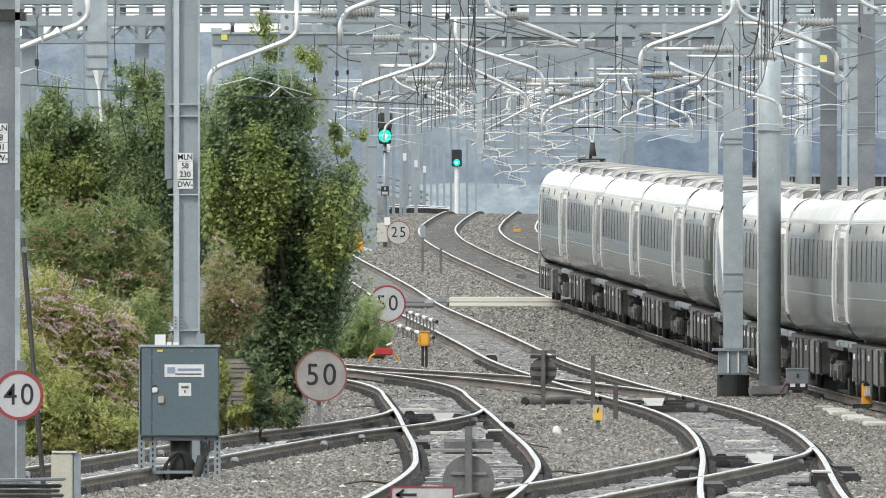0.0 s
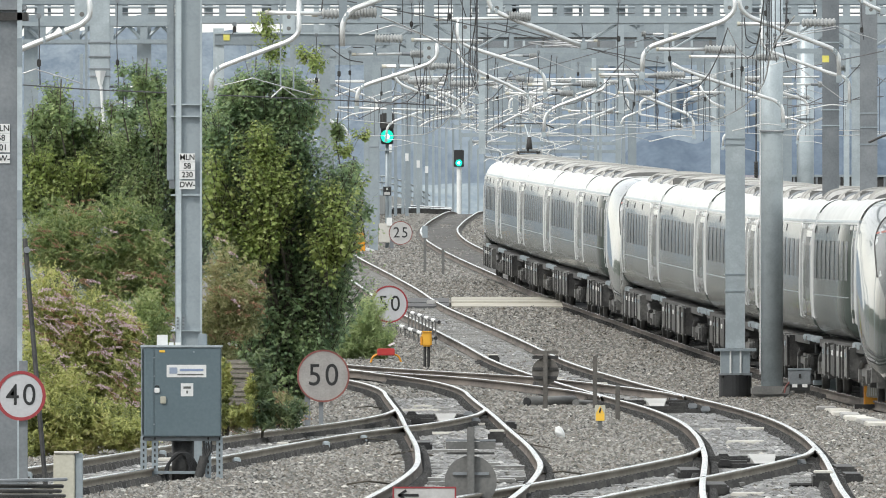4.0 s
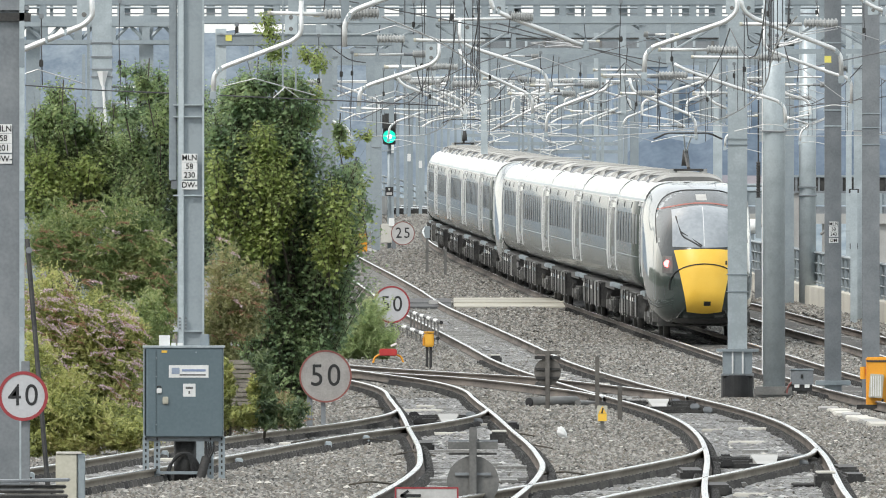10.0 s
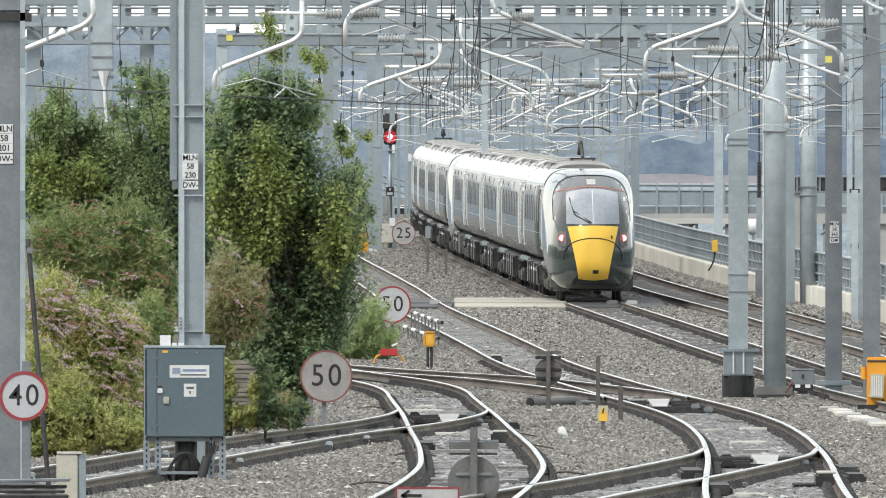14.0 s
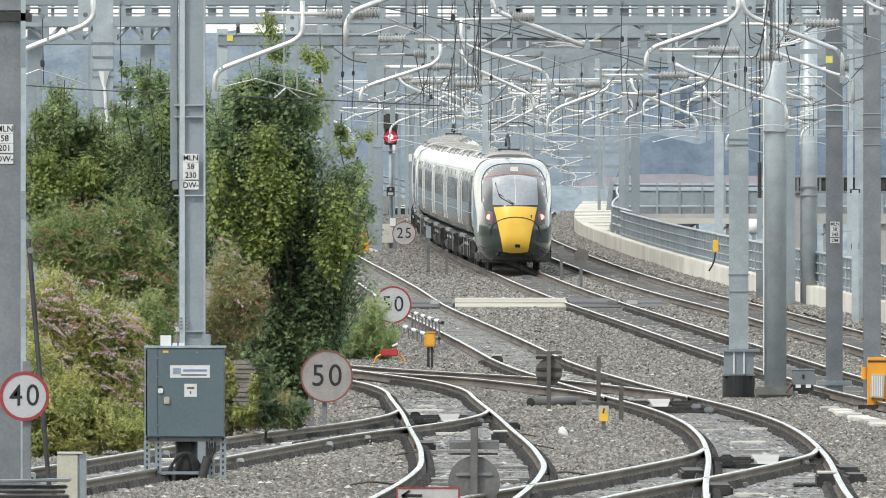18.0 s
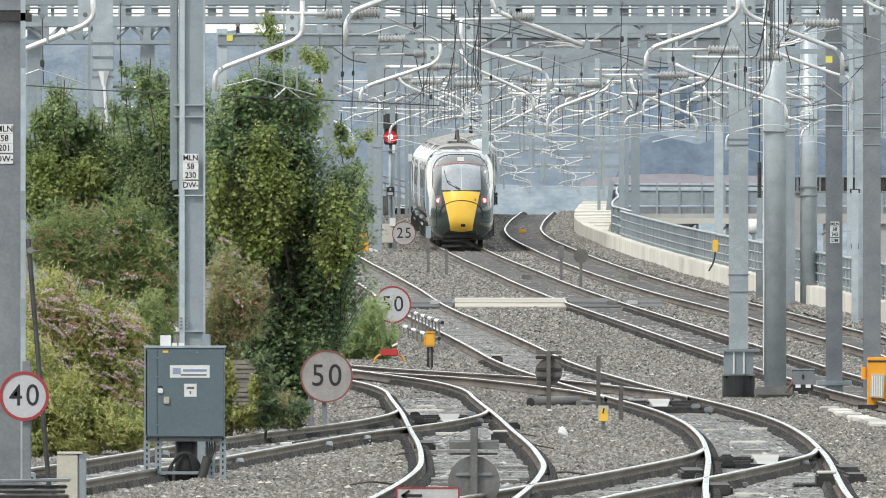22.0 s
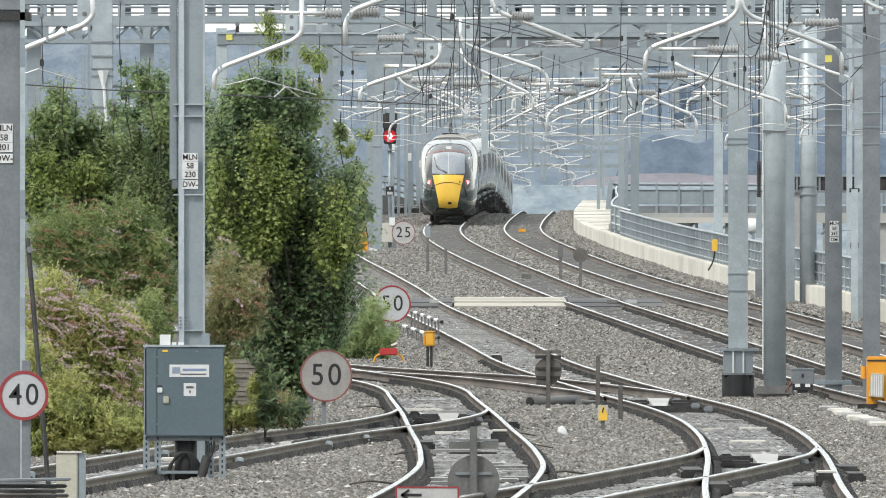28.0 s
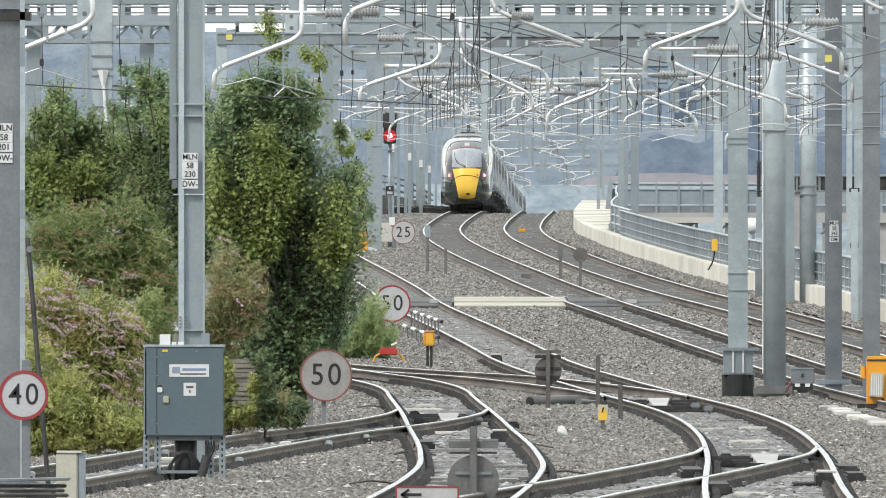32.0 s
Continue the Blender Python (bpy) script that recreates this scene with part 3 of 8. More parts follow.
    if sum(f.normal.z for f in rb.faces) < 0:
        bmesh.ops.reverse_faces(rb, faces=rb.faces[:])
    roof = part("roof", rb, M_ROOF, car, "pale grey roof", True)
    # roof pods and cooler cowls
    n_pod = 5
    fore = a + (0.8 if kind == "mid" else 3.0)
    span = (b - fore - 0.8) / n_pod
    for k in range(n_pod):
        y0, y1 = fore + k * span, fore + (k + 1) * span - (0.55 if k % 2 else 0.3)
        wd, ht = (0.86, 0.3) if k % 2 else (0.8, 0.36)
        rings_p = []
        for y, f in ((y0, 0.8), (y0 + 0.25, 1.0), ((y0 + y1) / 2, 1.0), (y1 - 0.5, 0.92), (y1, 0.55)):
            rings_p.append([(wd * math.copysign(abs(math.cos(q)) ** 0.6, math.cos(q)), y, ROOF - 0.18 + f * ht * abs(math.sin(q)) ** 0.7) for q in np.linspace(0, math.pi, 13)])
        cowl = loft(rings_p, True)
        cowl.faces.ensure_lookup_table()
        # Closed ends take a dark colour for the shade in the mouths.
        for f in cowl.faces:
            f.material_index = 1 if len(f.verts) > 4 else 0
        pod = part("roof_pod", cowl, [M_COWL, M_SIGN_BACK], roof, "pale curved roof cowl, mouth shade painted on its end")
        for q in (0.3, 0.6):
            part("cowl_rib", bend([(wd * 1.01 * math.copysign(abs(math.cos(g)) ** 0.6, math.cos(g)), y0 + (y1 - y0) * q, ROOF - 0.18 + ht * 1.02 * abs(math.sin(g)) ** 0.7) for g in np.linspace(0.3, math.pi - 0.3, 9)], 0.025, n=5), M_GALV_DARK if k % 2 else M_COWL, roof)
        # A dark block fills each gap in place of its shade.
        part("gap_shade_block", box(0.2 - 0.4 * (k % 2), y1 + 0.15, ROOF + 0.02, 1.1, 0.2, 0.2, bevel=0.03), M_SIGN_BACK, roof, "dark block drawn for the shaded gap between the roof cowls")
    for s in (-1, 1):
        # doors at both ends, silver edged, and a row of flush windows
        ends = [b - 1.1] + ([a + 1.1] if kind == "mid" else [a + 0.6])
        for y in ends:
            door = part("door", side_skin(y - 0.62, y + 0.62, 1.06, 3.02, s, 0.006), M_GREEN_COACH, car, "green sliding coach door")
            part("door_edge", side_skin(y - 0.7, y - 0.64, 1.03, 3.1, s, 0.012), M_SILVER, door, "silver door edge, made pale for the sky's glint")
            part("door_edge", side_skin(y + 0.64, y + 0.7, 1.03, 3.1, s, 0.012), M_SILVER, door, "silver door edge, made pale for the sky's glint")
            part("door_window", side_skin(y - 0.3, y + 0.3, 1.9, 2.85, s, 0.01), M_GLASS, door, "dark door window")
        # Bright strips paint in the sky's reflection along the coach ends.
        part("end_glint_strip", side_skin(b - 0.1, b + 0.02, 1.0, 3.3, s, 0.03), M_SILVER, car, "bright strip painted for the sky's glint at the coach end")
        # Metal skin added so that the narrowed coach end shows mottled reflections.
        for y in ([9.68, -9.68] if kind == "mid" else [9.68]):
            part("reflection_skin", side_skin(y - 0.98, y + 0.98, 1.04, 3.1, s, 0.003, 14), M_REFLECT_SKIN, car, "added rippled metal skin for mottled reflections beside the coach door", True)
        for y in ([8.6, -8.6] if kind == "mid" else [8.6, a + 0.03]):
            part("bay_glint_strip", side_skin(y - 0.05, y + 0.05, 1.02, 3.12, s, 0.022), M_SILVER, car, "bright strip painted for the glint where the coach side narrows")
        n = 10 if kind == "mid" else 8
        w0, w1 = a + 2.3, b - 2.3
        step = (w1 - w0) / n
        for k in range(n):
            y = w0 + (k + 0.5) * step
            part("window", side_skin(y - step * 0.27, y + step * 0.27, 2.1, 2.8, s, 0.007), M_GLASS, car, "flush dark coach window")
        for y in np.linspace(w0, w1, 4):
            part("vent_tick", side_skin(y - 0.06, y + 0.06, 2.93, 3.06, s, 0.012, 1), M_BLACK, car)
        part("waist_line", side_skin(w0, w1, 1.8, 1.811, s, 0.008, 1), M_GALV, car, "thin bright waist line")
        for y in (a + 0.5, b - 0.5, a + 1.9, b - 1.9):
            part("door_lamp", side_skin(y - 0.05, y + 0.05, 3.0, 3.08, s, 0.04, 1), M_WHITE, car, "small white door lamp")
            part("jack_bracket", box(s * 1.13, y, 0.97, 0.14, 0.12, 0.12, bevel=0.02), M_GALV_PALE, car, "bright lifting bracket")
        part("gutter", side_skin(a, b, 3.13, 3.17, s, 0.02, 1), M_GALV_PALE, car, "thin bright gutter line")
        part("sole_strip", side_skin(a, b, 1.0, 1.05, s, 0.012, 1), M_SILVER, car, "thin grey sole line")
        # underfloor cases
        rnd = random.Random(5 if kind == "mid" else 9)
        y = -4.8
        while y < 4.4:
            ln = rnd.uniform(1.0, 2.4)
            part("equipment_case", box(s * 0.98, y + ln / 2, 0.66, 0.6, ln - 0.12, rnd.uniform(0.5, 0.64), bevel=0.03), M_UNDER if rnd.random() < 0.6 else M_DARK, car, "grimy grey underfloor equipment case")
            part("case_strap", box(s * 1.29, y + 0.1, 0.66, 0.03, 0.07, 0.6), M_DARK, car)
            part("fitting", box(s * 1.29, y + ln * 0.55, 0.8, 0.03, 0.16, 0.1, bevel=0.01), M_WHITE if rnd.random() < 0.4 else M_GALV, car)
            y += ln
    part("underframe", box(0, 0, 0.92, 2.3, b - a - 1, 0.14), M_DARK, car, "black underframe")
    make_bogie(car, -7.2)
    make_bogie(car, 7.2)
    if panto:
        y0 = -2.2
        pan = part("pantograph", box(0, y0, ROOF + 0.26, 0.7, 1.2, 0.05), M_DARK, car, "raised black pantograph")
        for s in (-1, 1):
            part("roof_insulator", rod((s * 0.35, y0 - 0.5, ROOF + 0.02), (s * 0.35, y0 - 0.5, ROOF + 0.28), 0.09, n=12), M_INSUL, pan)
        part("arm", rod((0, y0 - 0.6, ROOF + 0.3), (0, y0 + 1.0, ROOF + 0.65), 0.04), M_DARK, pan)
        upper = rod((0.0, y0 + 1.0, ROOF + 0.65), (-0.1, y0 - 0.3, ROOF + 1.1), 0.018)
        rod((0.0, y0 + 1.0, ROOF + 0.65), (0.1, y0 - 0.3, ROOF + 1.1), 0.018, upper)
        part("upper_arm", upper, M_GALV_PALE, pan)
        part("knuckle", rod((0, y0 + 1.0, ROOF + 0.35), (0, y0 + 1.0, ROOF + 0.72), 0.1, n=10, r2=0.06), M_DARK, pan, "dark knuckle of the arm", True)
        for k in (-0.2, 0.2):
            part("head_strip", bend([(-0.8, y0 - 0.3 + k, ROOF + 0.98), (-0.5, y0 - 0.3 + k, ROOF + 1.12), (0.5, y0 - 0.3 + k, ROOF + 1.12), (0.8, y0 - 0.3 + k, ROOF + 0.98)], 0.018), M_DARK, pan)
    return car


cab_coach = make_coach("cab", True)
plain_cab = make_coach("cab")
mid_coach = make_coach("mid")
coaches = [cab_coach, mid_coach]
for k in range(2, 10):
    coaches.append(plain_cab if k == 4 else copy_thing(cab_coach if k == 9 else plain_cab if k == 5 else mid_coach, Matrix()))


# ---- masts of the overhead line ----
def plates(parent, x, y, z, rows, scale=1.0):
    """White asset plates with black characters on a mast."""
    zz = z
    for k, text in enumerate(rows):
        h = 0.105 * scale
        gap = 0.015 if k == len(rows) - 1 else 0.0
        zz -= h / 2 + gap
        p = part("asset_plate", box(x, y, zz, 0.19 * scale, 0.006, h - 0.004), M_WHITE, parent, "white asset number plate")
        letters(text, x, y - 0.006, zz, 0.095 * scale, M_BLACK, p, squeeze=0.95)
        zz -= h / 2


def band(parent, x, y, z, w, d):
    part("clamp_band", box(x, y, z, w + 0.03, d + 0.03, 0.035), M_GALV_DARK, parent)


def mast(x, d, z0, top, w, mat, label, turn=0.0, base=True, depth=None):
    m = thing("overhead_line_mast", (x, d, z0), label, "mast", "overhead line masts")
    part("column", h_column(0, 0, 0, top - z0, w, depth or w, turn=turn), mat, m)
    if base:
        part("base_plate", box(0, 0, 0.02, w + 0.22, w + 0.22, 0.04), M_GALV_DARK, m)
    return m


# nearest mast on the siding's edge
m1 = mast(-4.914, 180, -0.2, 8.3, 0.40, M_GALV_DARK, "weathered grey steel H-section mast with asset plates")
part("cable_tray", box(0.221, -0.24, 3.9, 0.055, 0.06, 7.4), M_GALV_PALE, m1, "pale cable tray up the mast")
for z in (2.1, 3.3, 5.0):
    part("tray_joint", box(0.221, -0.245, z, 0.06, 0.066, 0.32), M_GALV, m1)
part("clamp", box(0.02, -0.02, 5.40, 0.58, 0.5, 0.09), M_DARK, m1, "dark steel clamp round the mast")
part("clamp", box(0.02, -0.02, 5.5, 0.54, 0.48, 0.05), M_GALV_DARK, m1)
plates(m1, 0.013, -0.215, 4.004 + 0.2, ["MLN", "58", "201", "DW-"], 1.02)

# the mast that carries the cabinet
m2 = mast(-3.045, 195, -0.2, 8.3, 0.32, M_GALV, "tall grey steel mast with a control cabinet in front")
part("conduit", box(-0.116, -0.2, 4.6, 0.06, 0.07, 7.0), M_GALV_PALE, m2, "pale cable conduit")
wt = part("weight_guide", box(-0.219, 0.1, 6.2, 0.095, 0.1, 5.1, bevel=0.01), M_GALV, m2, "grey tensioning-weight guide")
part("weight_foot", box(-0.205, 0.1, 3.62, 0.07, 0.08, 0.14), M_GALV_DARK, wt)
part("edge_strip", box(0.151, -0.2, 4.6, 0.022, 0.05, 7.0), M_GALV_PALE, m2)
for yy in (185, 206, 345, 585):
    part("clamp_band", box(-0.03, -0.02, 2.45 + (465 - yy) * 195 / 28500 + 0.2, 0.37, 0.42, 0.014), M_GALV_PALE, m2)
for yy in (562, 568, 574, 580):
    for k in (-0.13, -0.06):
        part("bolt", disc(k, -0.24, 2.45 + (465 - yy) * 195 / 28500 + 0.2, 0.014, 0.03, n=8), M_GALV_DARK, m2)
plates(m2, -0.014, -0.245, 3.777 + 0.2, ["MLN", "58", "230", "DW-"])

# grey control cabinet on perforated legs
CB = 193.0
cab = thing("control_cabinet", (-3.095, 193, -0.2), "slate-grey steel control cabinet on perforated legs", "cabinet")
zl, zh = 0.371 + 0.2, 1.441 + 0.2
cw = 0.948
part("body", box(0, -0.22, (zl + zh) / 2, cw, 0.36, zh - zl, bevel=0.008), M_CABINET, cab)
part("lid", box(0, -0.22, zh + 0.012, cw + 0.03, 0.4, 0.024), M_GALV_PALE, cab, "pale folded rain lid")
dr = part("door", box(0.074, -0.408, (zl + zh) / 2 - 0.005, 0.786, 0.018, zh - zl - 0.03, bevel=0.004), M_CABINET, cab, "slate-grey cabinet door")
part("side_strip", box(-0.4, -0.404, (zl + zh) / 2, 0.135, 0.01, zh - zl - 0.03), M_CABINET, cab)
part("corner_angle", box(-0.467, -0.402, (zl + zh) / 2, 0.03, 0.014, zh - zl), M_GALV, cab)
lab = part("maker_label", box(0.061, -0.42, 1.157 + 0.2, 0.474, 0.004, 0.149), M_WHITE, dr, "white printed label")
part("print_bar", box(-0.095, -0.424, 1.163 + 0.2, 0.095, 0.003, 0.074), material("blue_print", (0.27, 0.32, 0.42), (0.33, 0.38, 0.47)), lab)
part("print_bar", box(0.122, -0.424, 1.17 + 0.2, 0.284, 0.003, 0.027), material("faint_blue_print", (0.2, 0.27, 0.42), (0.25, 0.3, 0.45)), lab)
part("print_bar", box(0.108, -0.424, 1.116 + 0.2, 0.312, 0.003, 0.017), M_SIGN_BACK, lab)
lab2 = part("asset_label", box(0.068, -0.42, 0.933 + 0.2, 0.149, 0.004, 0.156), M_WHITE, dr, "small white label")
part("print_bar", box(0.068, -0.424, 0.96 + 0.2, 0.088, 0.003, 0.027), M_SIGN_BACK, lab2)
part("print_bar", box(0.068, -0.424, 0.906 + 0.2, 0.02, 0.003, 0.034), M_SIGN_BACK, lab2)
lk = part("padlock", box(-0.291, -0.43, 0.926 + 0.2, 0.061, 0.03, 0.061, bevel=0.006), M_WHITE, dr, "white padlock")
part("shackle", bend([(-0.312, -0.43, 0.953 + 0.2), (-0.312, -0.43, 0.98 + 0.2), (-0.271, -0.43, 0.98 + 0.2), (-0.271, -0.43, 0.953 + 0.2)], 0.006), M_DARK, lk)
part("latch", box(-0.217, -0.43, 0.811 + 0.2, 0.068, 0.04, 0.088, bevel=0.008), M_CREAM, dr, "cream turn latch")
part("marker", box(-0.23, -0.422, 1.394 + 0.2, 0.068, 0.003, 0.027), M_YELLOW, dr, "small yellow sticker")
for xx, zz in ((-48, 632), (-48, 665), (-48, 750), (22, 622)):
    part("screw", disc(xx * CB / 28500, -0.42, 2.65 + (465 - zz) * CB / 28500, 0.01, 0.012, n=8), M_GALV, dr)
for s in (-1, 1):
    for k in (0, 1):
        x = s * (0.454 - k * 0.135)
        bl = box(x, -0.3, zl / 2 + 0.02, 0.075, 0.04, zl - 0.03)
        leg = part("leg", bl, M_GALV, cab, "perforated galvanised channel leg")
        for q in range(7):
            part("slot", box(x, -0.322, 0.14 + q * 0.068, 0.02, 0.006, 0.035), M_DARK, leg)
# Dark pipe before the column, for the shade under the cabinet.
part("shade_pipe", rod((0.014, -0.12, -0.05), (0.014, -0.12, zl), 0.135, n=20), M_DARK, cab, "dark pipe added for the column's shade under the cabinet", True)
part("cross_bar", box(-0.034, -0.33, -0.056 + 0.2, 0.596, 0.05, 0.035), M_GALV, cab)
part("cross_bar", box(0, -0.3, 0.344 + 0.2, cw * 0.96, 0.05, 0.05), M_GALV_DARK, cab)
for k in range(5):
    r = 0.15 + 0.018 * k
    cx = -0.02 + 0.012 * k
    part("cable", bend([(cx - r, -0.28 + 0.02 * k, 0.02), (cx - r, -0.28, 0.22), (cx - 0.05, -0.3, 0.38), (cx + 0.06, -0.3, 0.38), (cx + r * 0.8, -0.28, 0.2), (cx + r * 0.9, -0.28 + 0.02 * k, 0.02)], 0.016, round_by=0.2), M_BLACK, cab, "looped black cable")
for k in range(4):
    part("cable", bend([(0.257 + 0.03 * k, -0.3, zl), (0.271 + 0.03 * k, -0.32, zl - 0.15), (0.257 + 0.012 * k, -0.34, 0.3), (0.203, -0.36, 0.1)], 0.014), M_BLACK, cab)
part("conduit", rod((0.176, -0.42, -0.02), (0.271, -0.36, 0.33), 0.055, n=14), M_DARK, cab, "thick black conduit")
part("paper_tag", box(-0.23, -0.3, 1.522 + 0.2, 0.129, 0.006, 0.135), M_WHITE, cab, "white tag on the lid")
part("paper_tag", box(-0.122, -0.3, 1.482 + 0.2, 0.054, 0.006, 0.034), M_WHITE, cab)
part("paper_tag", box(-0.041, -0.3, 1.482 + 0.2, 0.068, 0.006, 0.034), M_WHITE, cab)
part("junction_box", box(0.251, -0.2, 1.529 + 0.2, 0.108, 0.1, 0.149, bevel=0.01), M_GALV, cab)


# ---- speed signs ----
def speed_sign(x, d, zc, r, text, face, red, rim, z0, posts, label, tilt=0.0, stroke=0.62):
    s = thing("speed_sign", (x, d, z0), label, "speed sign", "speed signs")
    z = zc - z0
    f = part("face", disc(0, 0, z, r * (1 - rim * 0.5), 0.01), face, s)
    part("border", ring(0, -0.004, z, r * (1 - rim), r, 0.016), red, s, "red painted border")
    for k, ch in enumerate(text):
        letters(ch, (k - 0.5) * r * stroke * 1.16, -0.008, z, r * stroke * 2.1, M_BLACK, f, "numeral", 0.92)
    part("stiffener", box(0, 0.025, z + r * 0.4, r * 1.3, 0.03, 0.04), M_GALV_DARK, s)
    part("stiffener", box(0, 0.025, z - r * 0.4, r * 1.3, 0.03, 0.04), M_GALV_DARK, s)
    for px, w, top in posts:
        part("post", box(px, 0.05 + w / 2, (z + top) / 2, w, w, z + top, bevel=0.006), M_GALV_DARK, s)
    s.rotation_euler = (0, radians(tilt), 0)
    return s


speed_sign(-4.634, 178, 0.982, 0.275, "40", M_SIGN_WHITE, M_SIGN_RED, 0.13, -0.2, [(0.025, 0.094, 0.387)], "round white 40 speed sign with red border on a post", stroke=0.58)
speed_sign(-1.779, 245, 0.731, 0.4, "50", M_SIGN_DULL, M_RED_OLD, 0.065, -0.2, [(-0.241, 0.086, 0.0), (-0.034, 0.069, 0.0)], "round dull white 50 speed sign with faded border", stroke=0.56)
speed_sign(-1.175, 372, 1.497, 0.431, "50", M_SIGN_WHITE, M_SIGN_RED, 0.09, 0.45, [(0, 0.08, 0.1)], "round white 50 speed sign beside a shrub", stroke=0.56)
speed_sign(-1.469, 598, 3.562, 0.441, "25", M_SIGN_FACE, M_RED_OLD, 0.07, 2.85, [(-0.336, 0.14, 0.1)], "round dull white 25 speed sign beside a signal post", stroke=0.6)


def sign_back(x, d, z0, zc, r, post_top, bars, label, mat=None):
    s = thing("speed_sign", (x, d, z0), label, "sign", "signs seen from behind")
    part("face", disc(0, 0.03, zc - z0, r, 0.012), mat or M_SIGN_BACK, s)
    part("post", box(0, -0.03, (post_top - z0) / 2, 0.08, 0.08, post_top - z0, bevel=0.008), mat or M_SIGN_BACK, s)
    for z, w, h, mat in bars:
        part("rail", box(0, 0.01, z - z0, w, 0.03, h), mat, s)
    return s


sb = sign_back(0.326, 172, -0.2, 0.114, 0.278, 0.7, [(0.199, 0.386, 0.03, M_GALV_DARK), (0.501, 0.531, 0.078, M_SIGN_BACK), (0.416, 0.507, 0.024, M_DARK), (0.555, 0.531, 0.02, M_GALV_DARK)], "back of a grey round sign with a board over it")
sign_back(1.844, 282.5, -0.177, 0.547, 0.238, 0.914, [(0.884, 0.456, 0.059, M_STAKE), (0.795, 0.456, 0.059, M_DARK), (0.596, 0.436, 0.04, M_DARK), (0.438, 0.416, 0.05, M_DARK)], "back of a weathered round sign on a short post", M_STAKE)

ar = thing("arrow_sign", (-0.163, 166, -0.2), "white arrow board with a red border", "sign")
part("board", box(0, 0, -0.014 + 0.2, 0.641, 0.012, 0.291), M_SIGN_FACE, ar)
for zz in (862.5, 913):
    part("border", box(0, -0.008, 2.45 + (465 - zz) * 166 / 28500 + 0.2, 0.652, 0.008, 0.017), M_SIGN_RED, ar)
for xx in (-55, 55):
    part("border", box(xx * 166 / 28500, -0.009, -0.014 + 0.2, 0.017, 0.008, 0.291), M_SIGN_RED, ar)
part("arrow", box(-0.163, -0.01, 0.056 + 0.2, 0.21, 0.006, 0.029), M_BLACK, ar, "black arrow shaft")
for s in (-1, 1):
    part("arrow_barb", box(-0.227, -0.01, 0.056 + 0.2 + s * 0.023, 0.099, 0.006, 0.026, ry=-s * 35), M_BLACK, ar)
for xx in (-40, 40):
    part("post", box(xx * 166 / 28500, 0.04, 0.1, 0.05, 0.05, 0.3), M_GALV_DARK, ar)

# ---- small lineside things, near ----
mk = thing("marker_post", (-3.85, 165, -0.25), "cream moulded lineside post with a lid", "marker post")
part("shaft", box(0, 0, 0.36, 0.22, 0.22, 0.78, bevel=0.012), M_CREAM, mk)
# Grey strip drawn for the right side of the post.
part("side_rail", box(0.151, 0.02, 0.36, 0.075, 0.2, 0.78, bevel=0.006), M_GALV, mk, "grey strip along the post's right side")
part("lid", box(0.023, 0, 0.76, 0.255, 0.25, 0.02), M_PALE, mk)

st = thing("trough_lid_stack", (-4.169, 163, -0.25), "stack of dark ribbed cable-trough lids on the ballast", "lid stack")
for k in range(9):
    part("lid", box(-0.03 * (k % 2), 0.02 * k, 0.05 + k * 0.048, 0.869 - 0.02 * k, 0.5, 0.028, bevel=0.006), M_DARK, st)
    part("lid_edge", box(-0.03 * (k % 2), -0.235 + 0.02 * k, 0.071 + k * 0.048, 0.858 - 0.02 * k, 0.02, 0.012), M_SIGN_BACK, st)
part("top_lid", box(-0.02, 0.1, 0.5, 0.835, 0.52, 0.03, bevel=0.01, ry=-1.2), M_GALV_DARK, st)

pole = thing("leaning_pole", (-4.371, 179, -0.2), "thin dark pole leaning against the mast", "pole")
part("shaft", rod((0, 0, 0), (-0.261, 0.6, 2.919), 0.028, n=10), M_DARK, pole)
part("clip", disc(-0.236, 0.5, 2.795, 0.036, 0.05, n=12), M_GALV_DARK, pole)

for k, (x0, d0, w, t) in enumerate(((-2.266, 166, 0.55, 4), (-2.175, 168, 0.4, -8), (-2.443, 169, 0.3, 14))):
    tagged(finish("concrete_slab", box(x0, d0, -0.165, w, 0.5, 0.05, bevel=0.012, rz=t), M_PALE), "pale broken concrete slab lying on ballast", "slab", "slabs by the cabinet")

# tool posts, yellow plate, pipe, bag
pp = thing("cable_pipe", (1.968, 289.1, -0.156), "grey plastic pipe lying on the ballast", "pipe")
part("tube", rod((-0.406, 0, 0.112), (0.426, 1.2, 0.122), 0.096, n=20), M_SIGN_BACK, pp, "", True)
part("dark_mouth", rod((-0.416, -0.02, 0.112), (-0.385, 0.02, 0.112), 0.081, n=16), M_BLACK, pp)
part("socket", rod((0.406, 1.15, 0.122), (0.467, 1.3, 0.122), 0.071, n=16), M_STAKE, pp)
part("spare_length", rod((0.467, 0.5, 0.091), (0.832, 2.5, 0.051), 0.061, n=14), M_SIGN_BACK, pp)
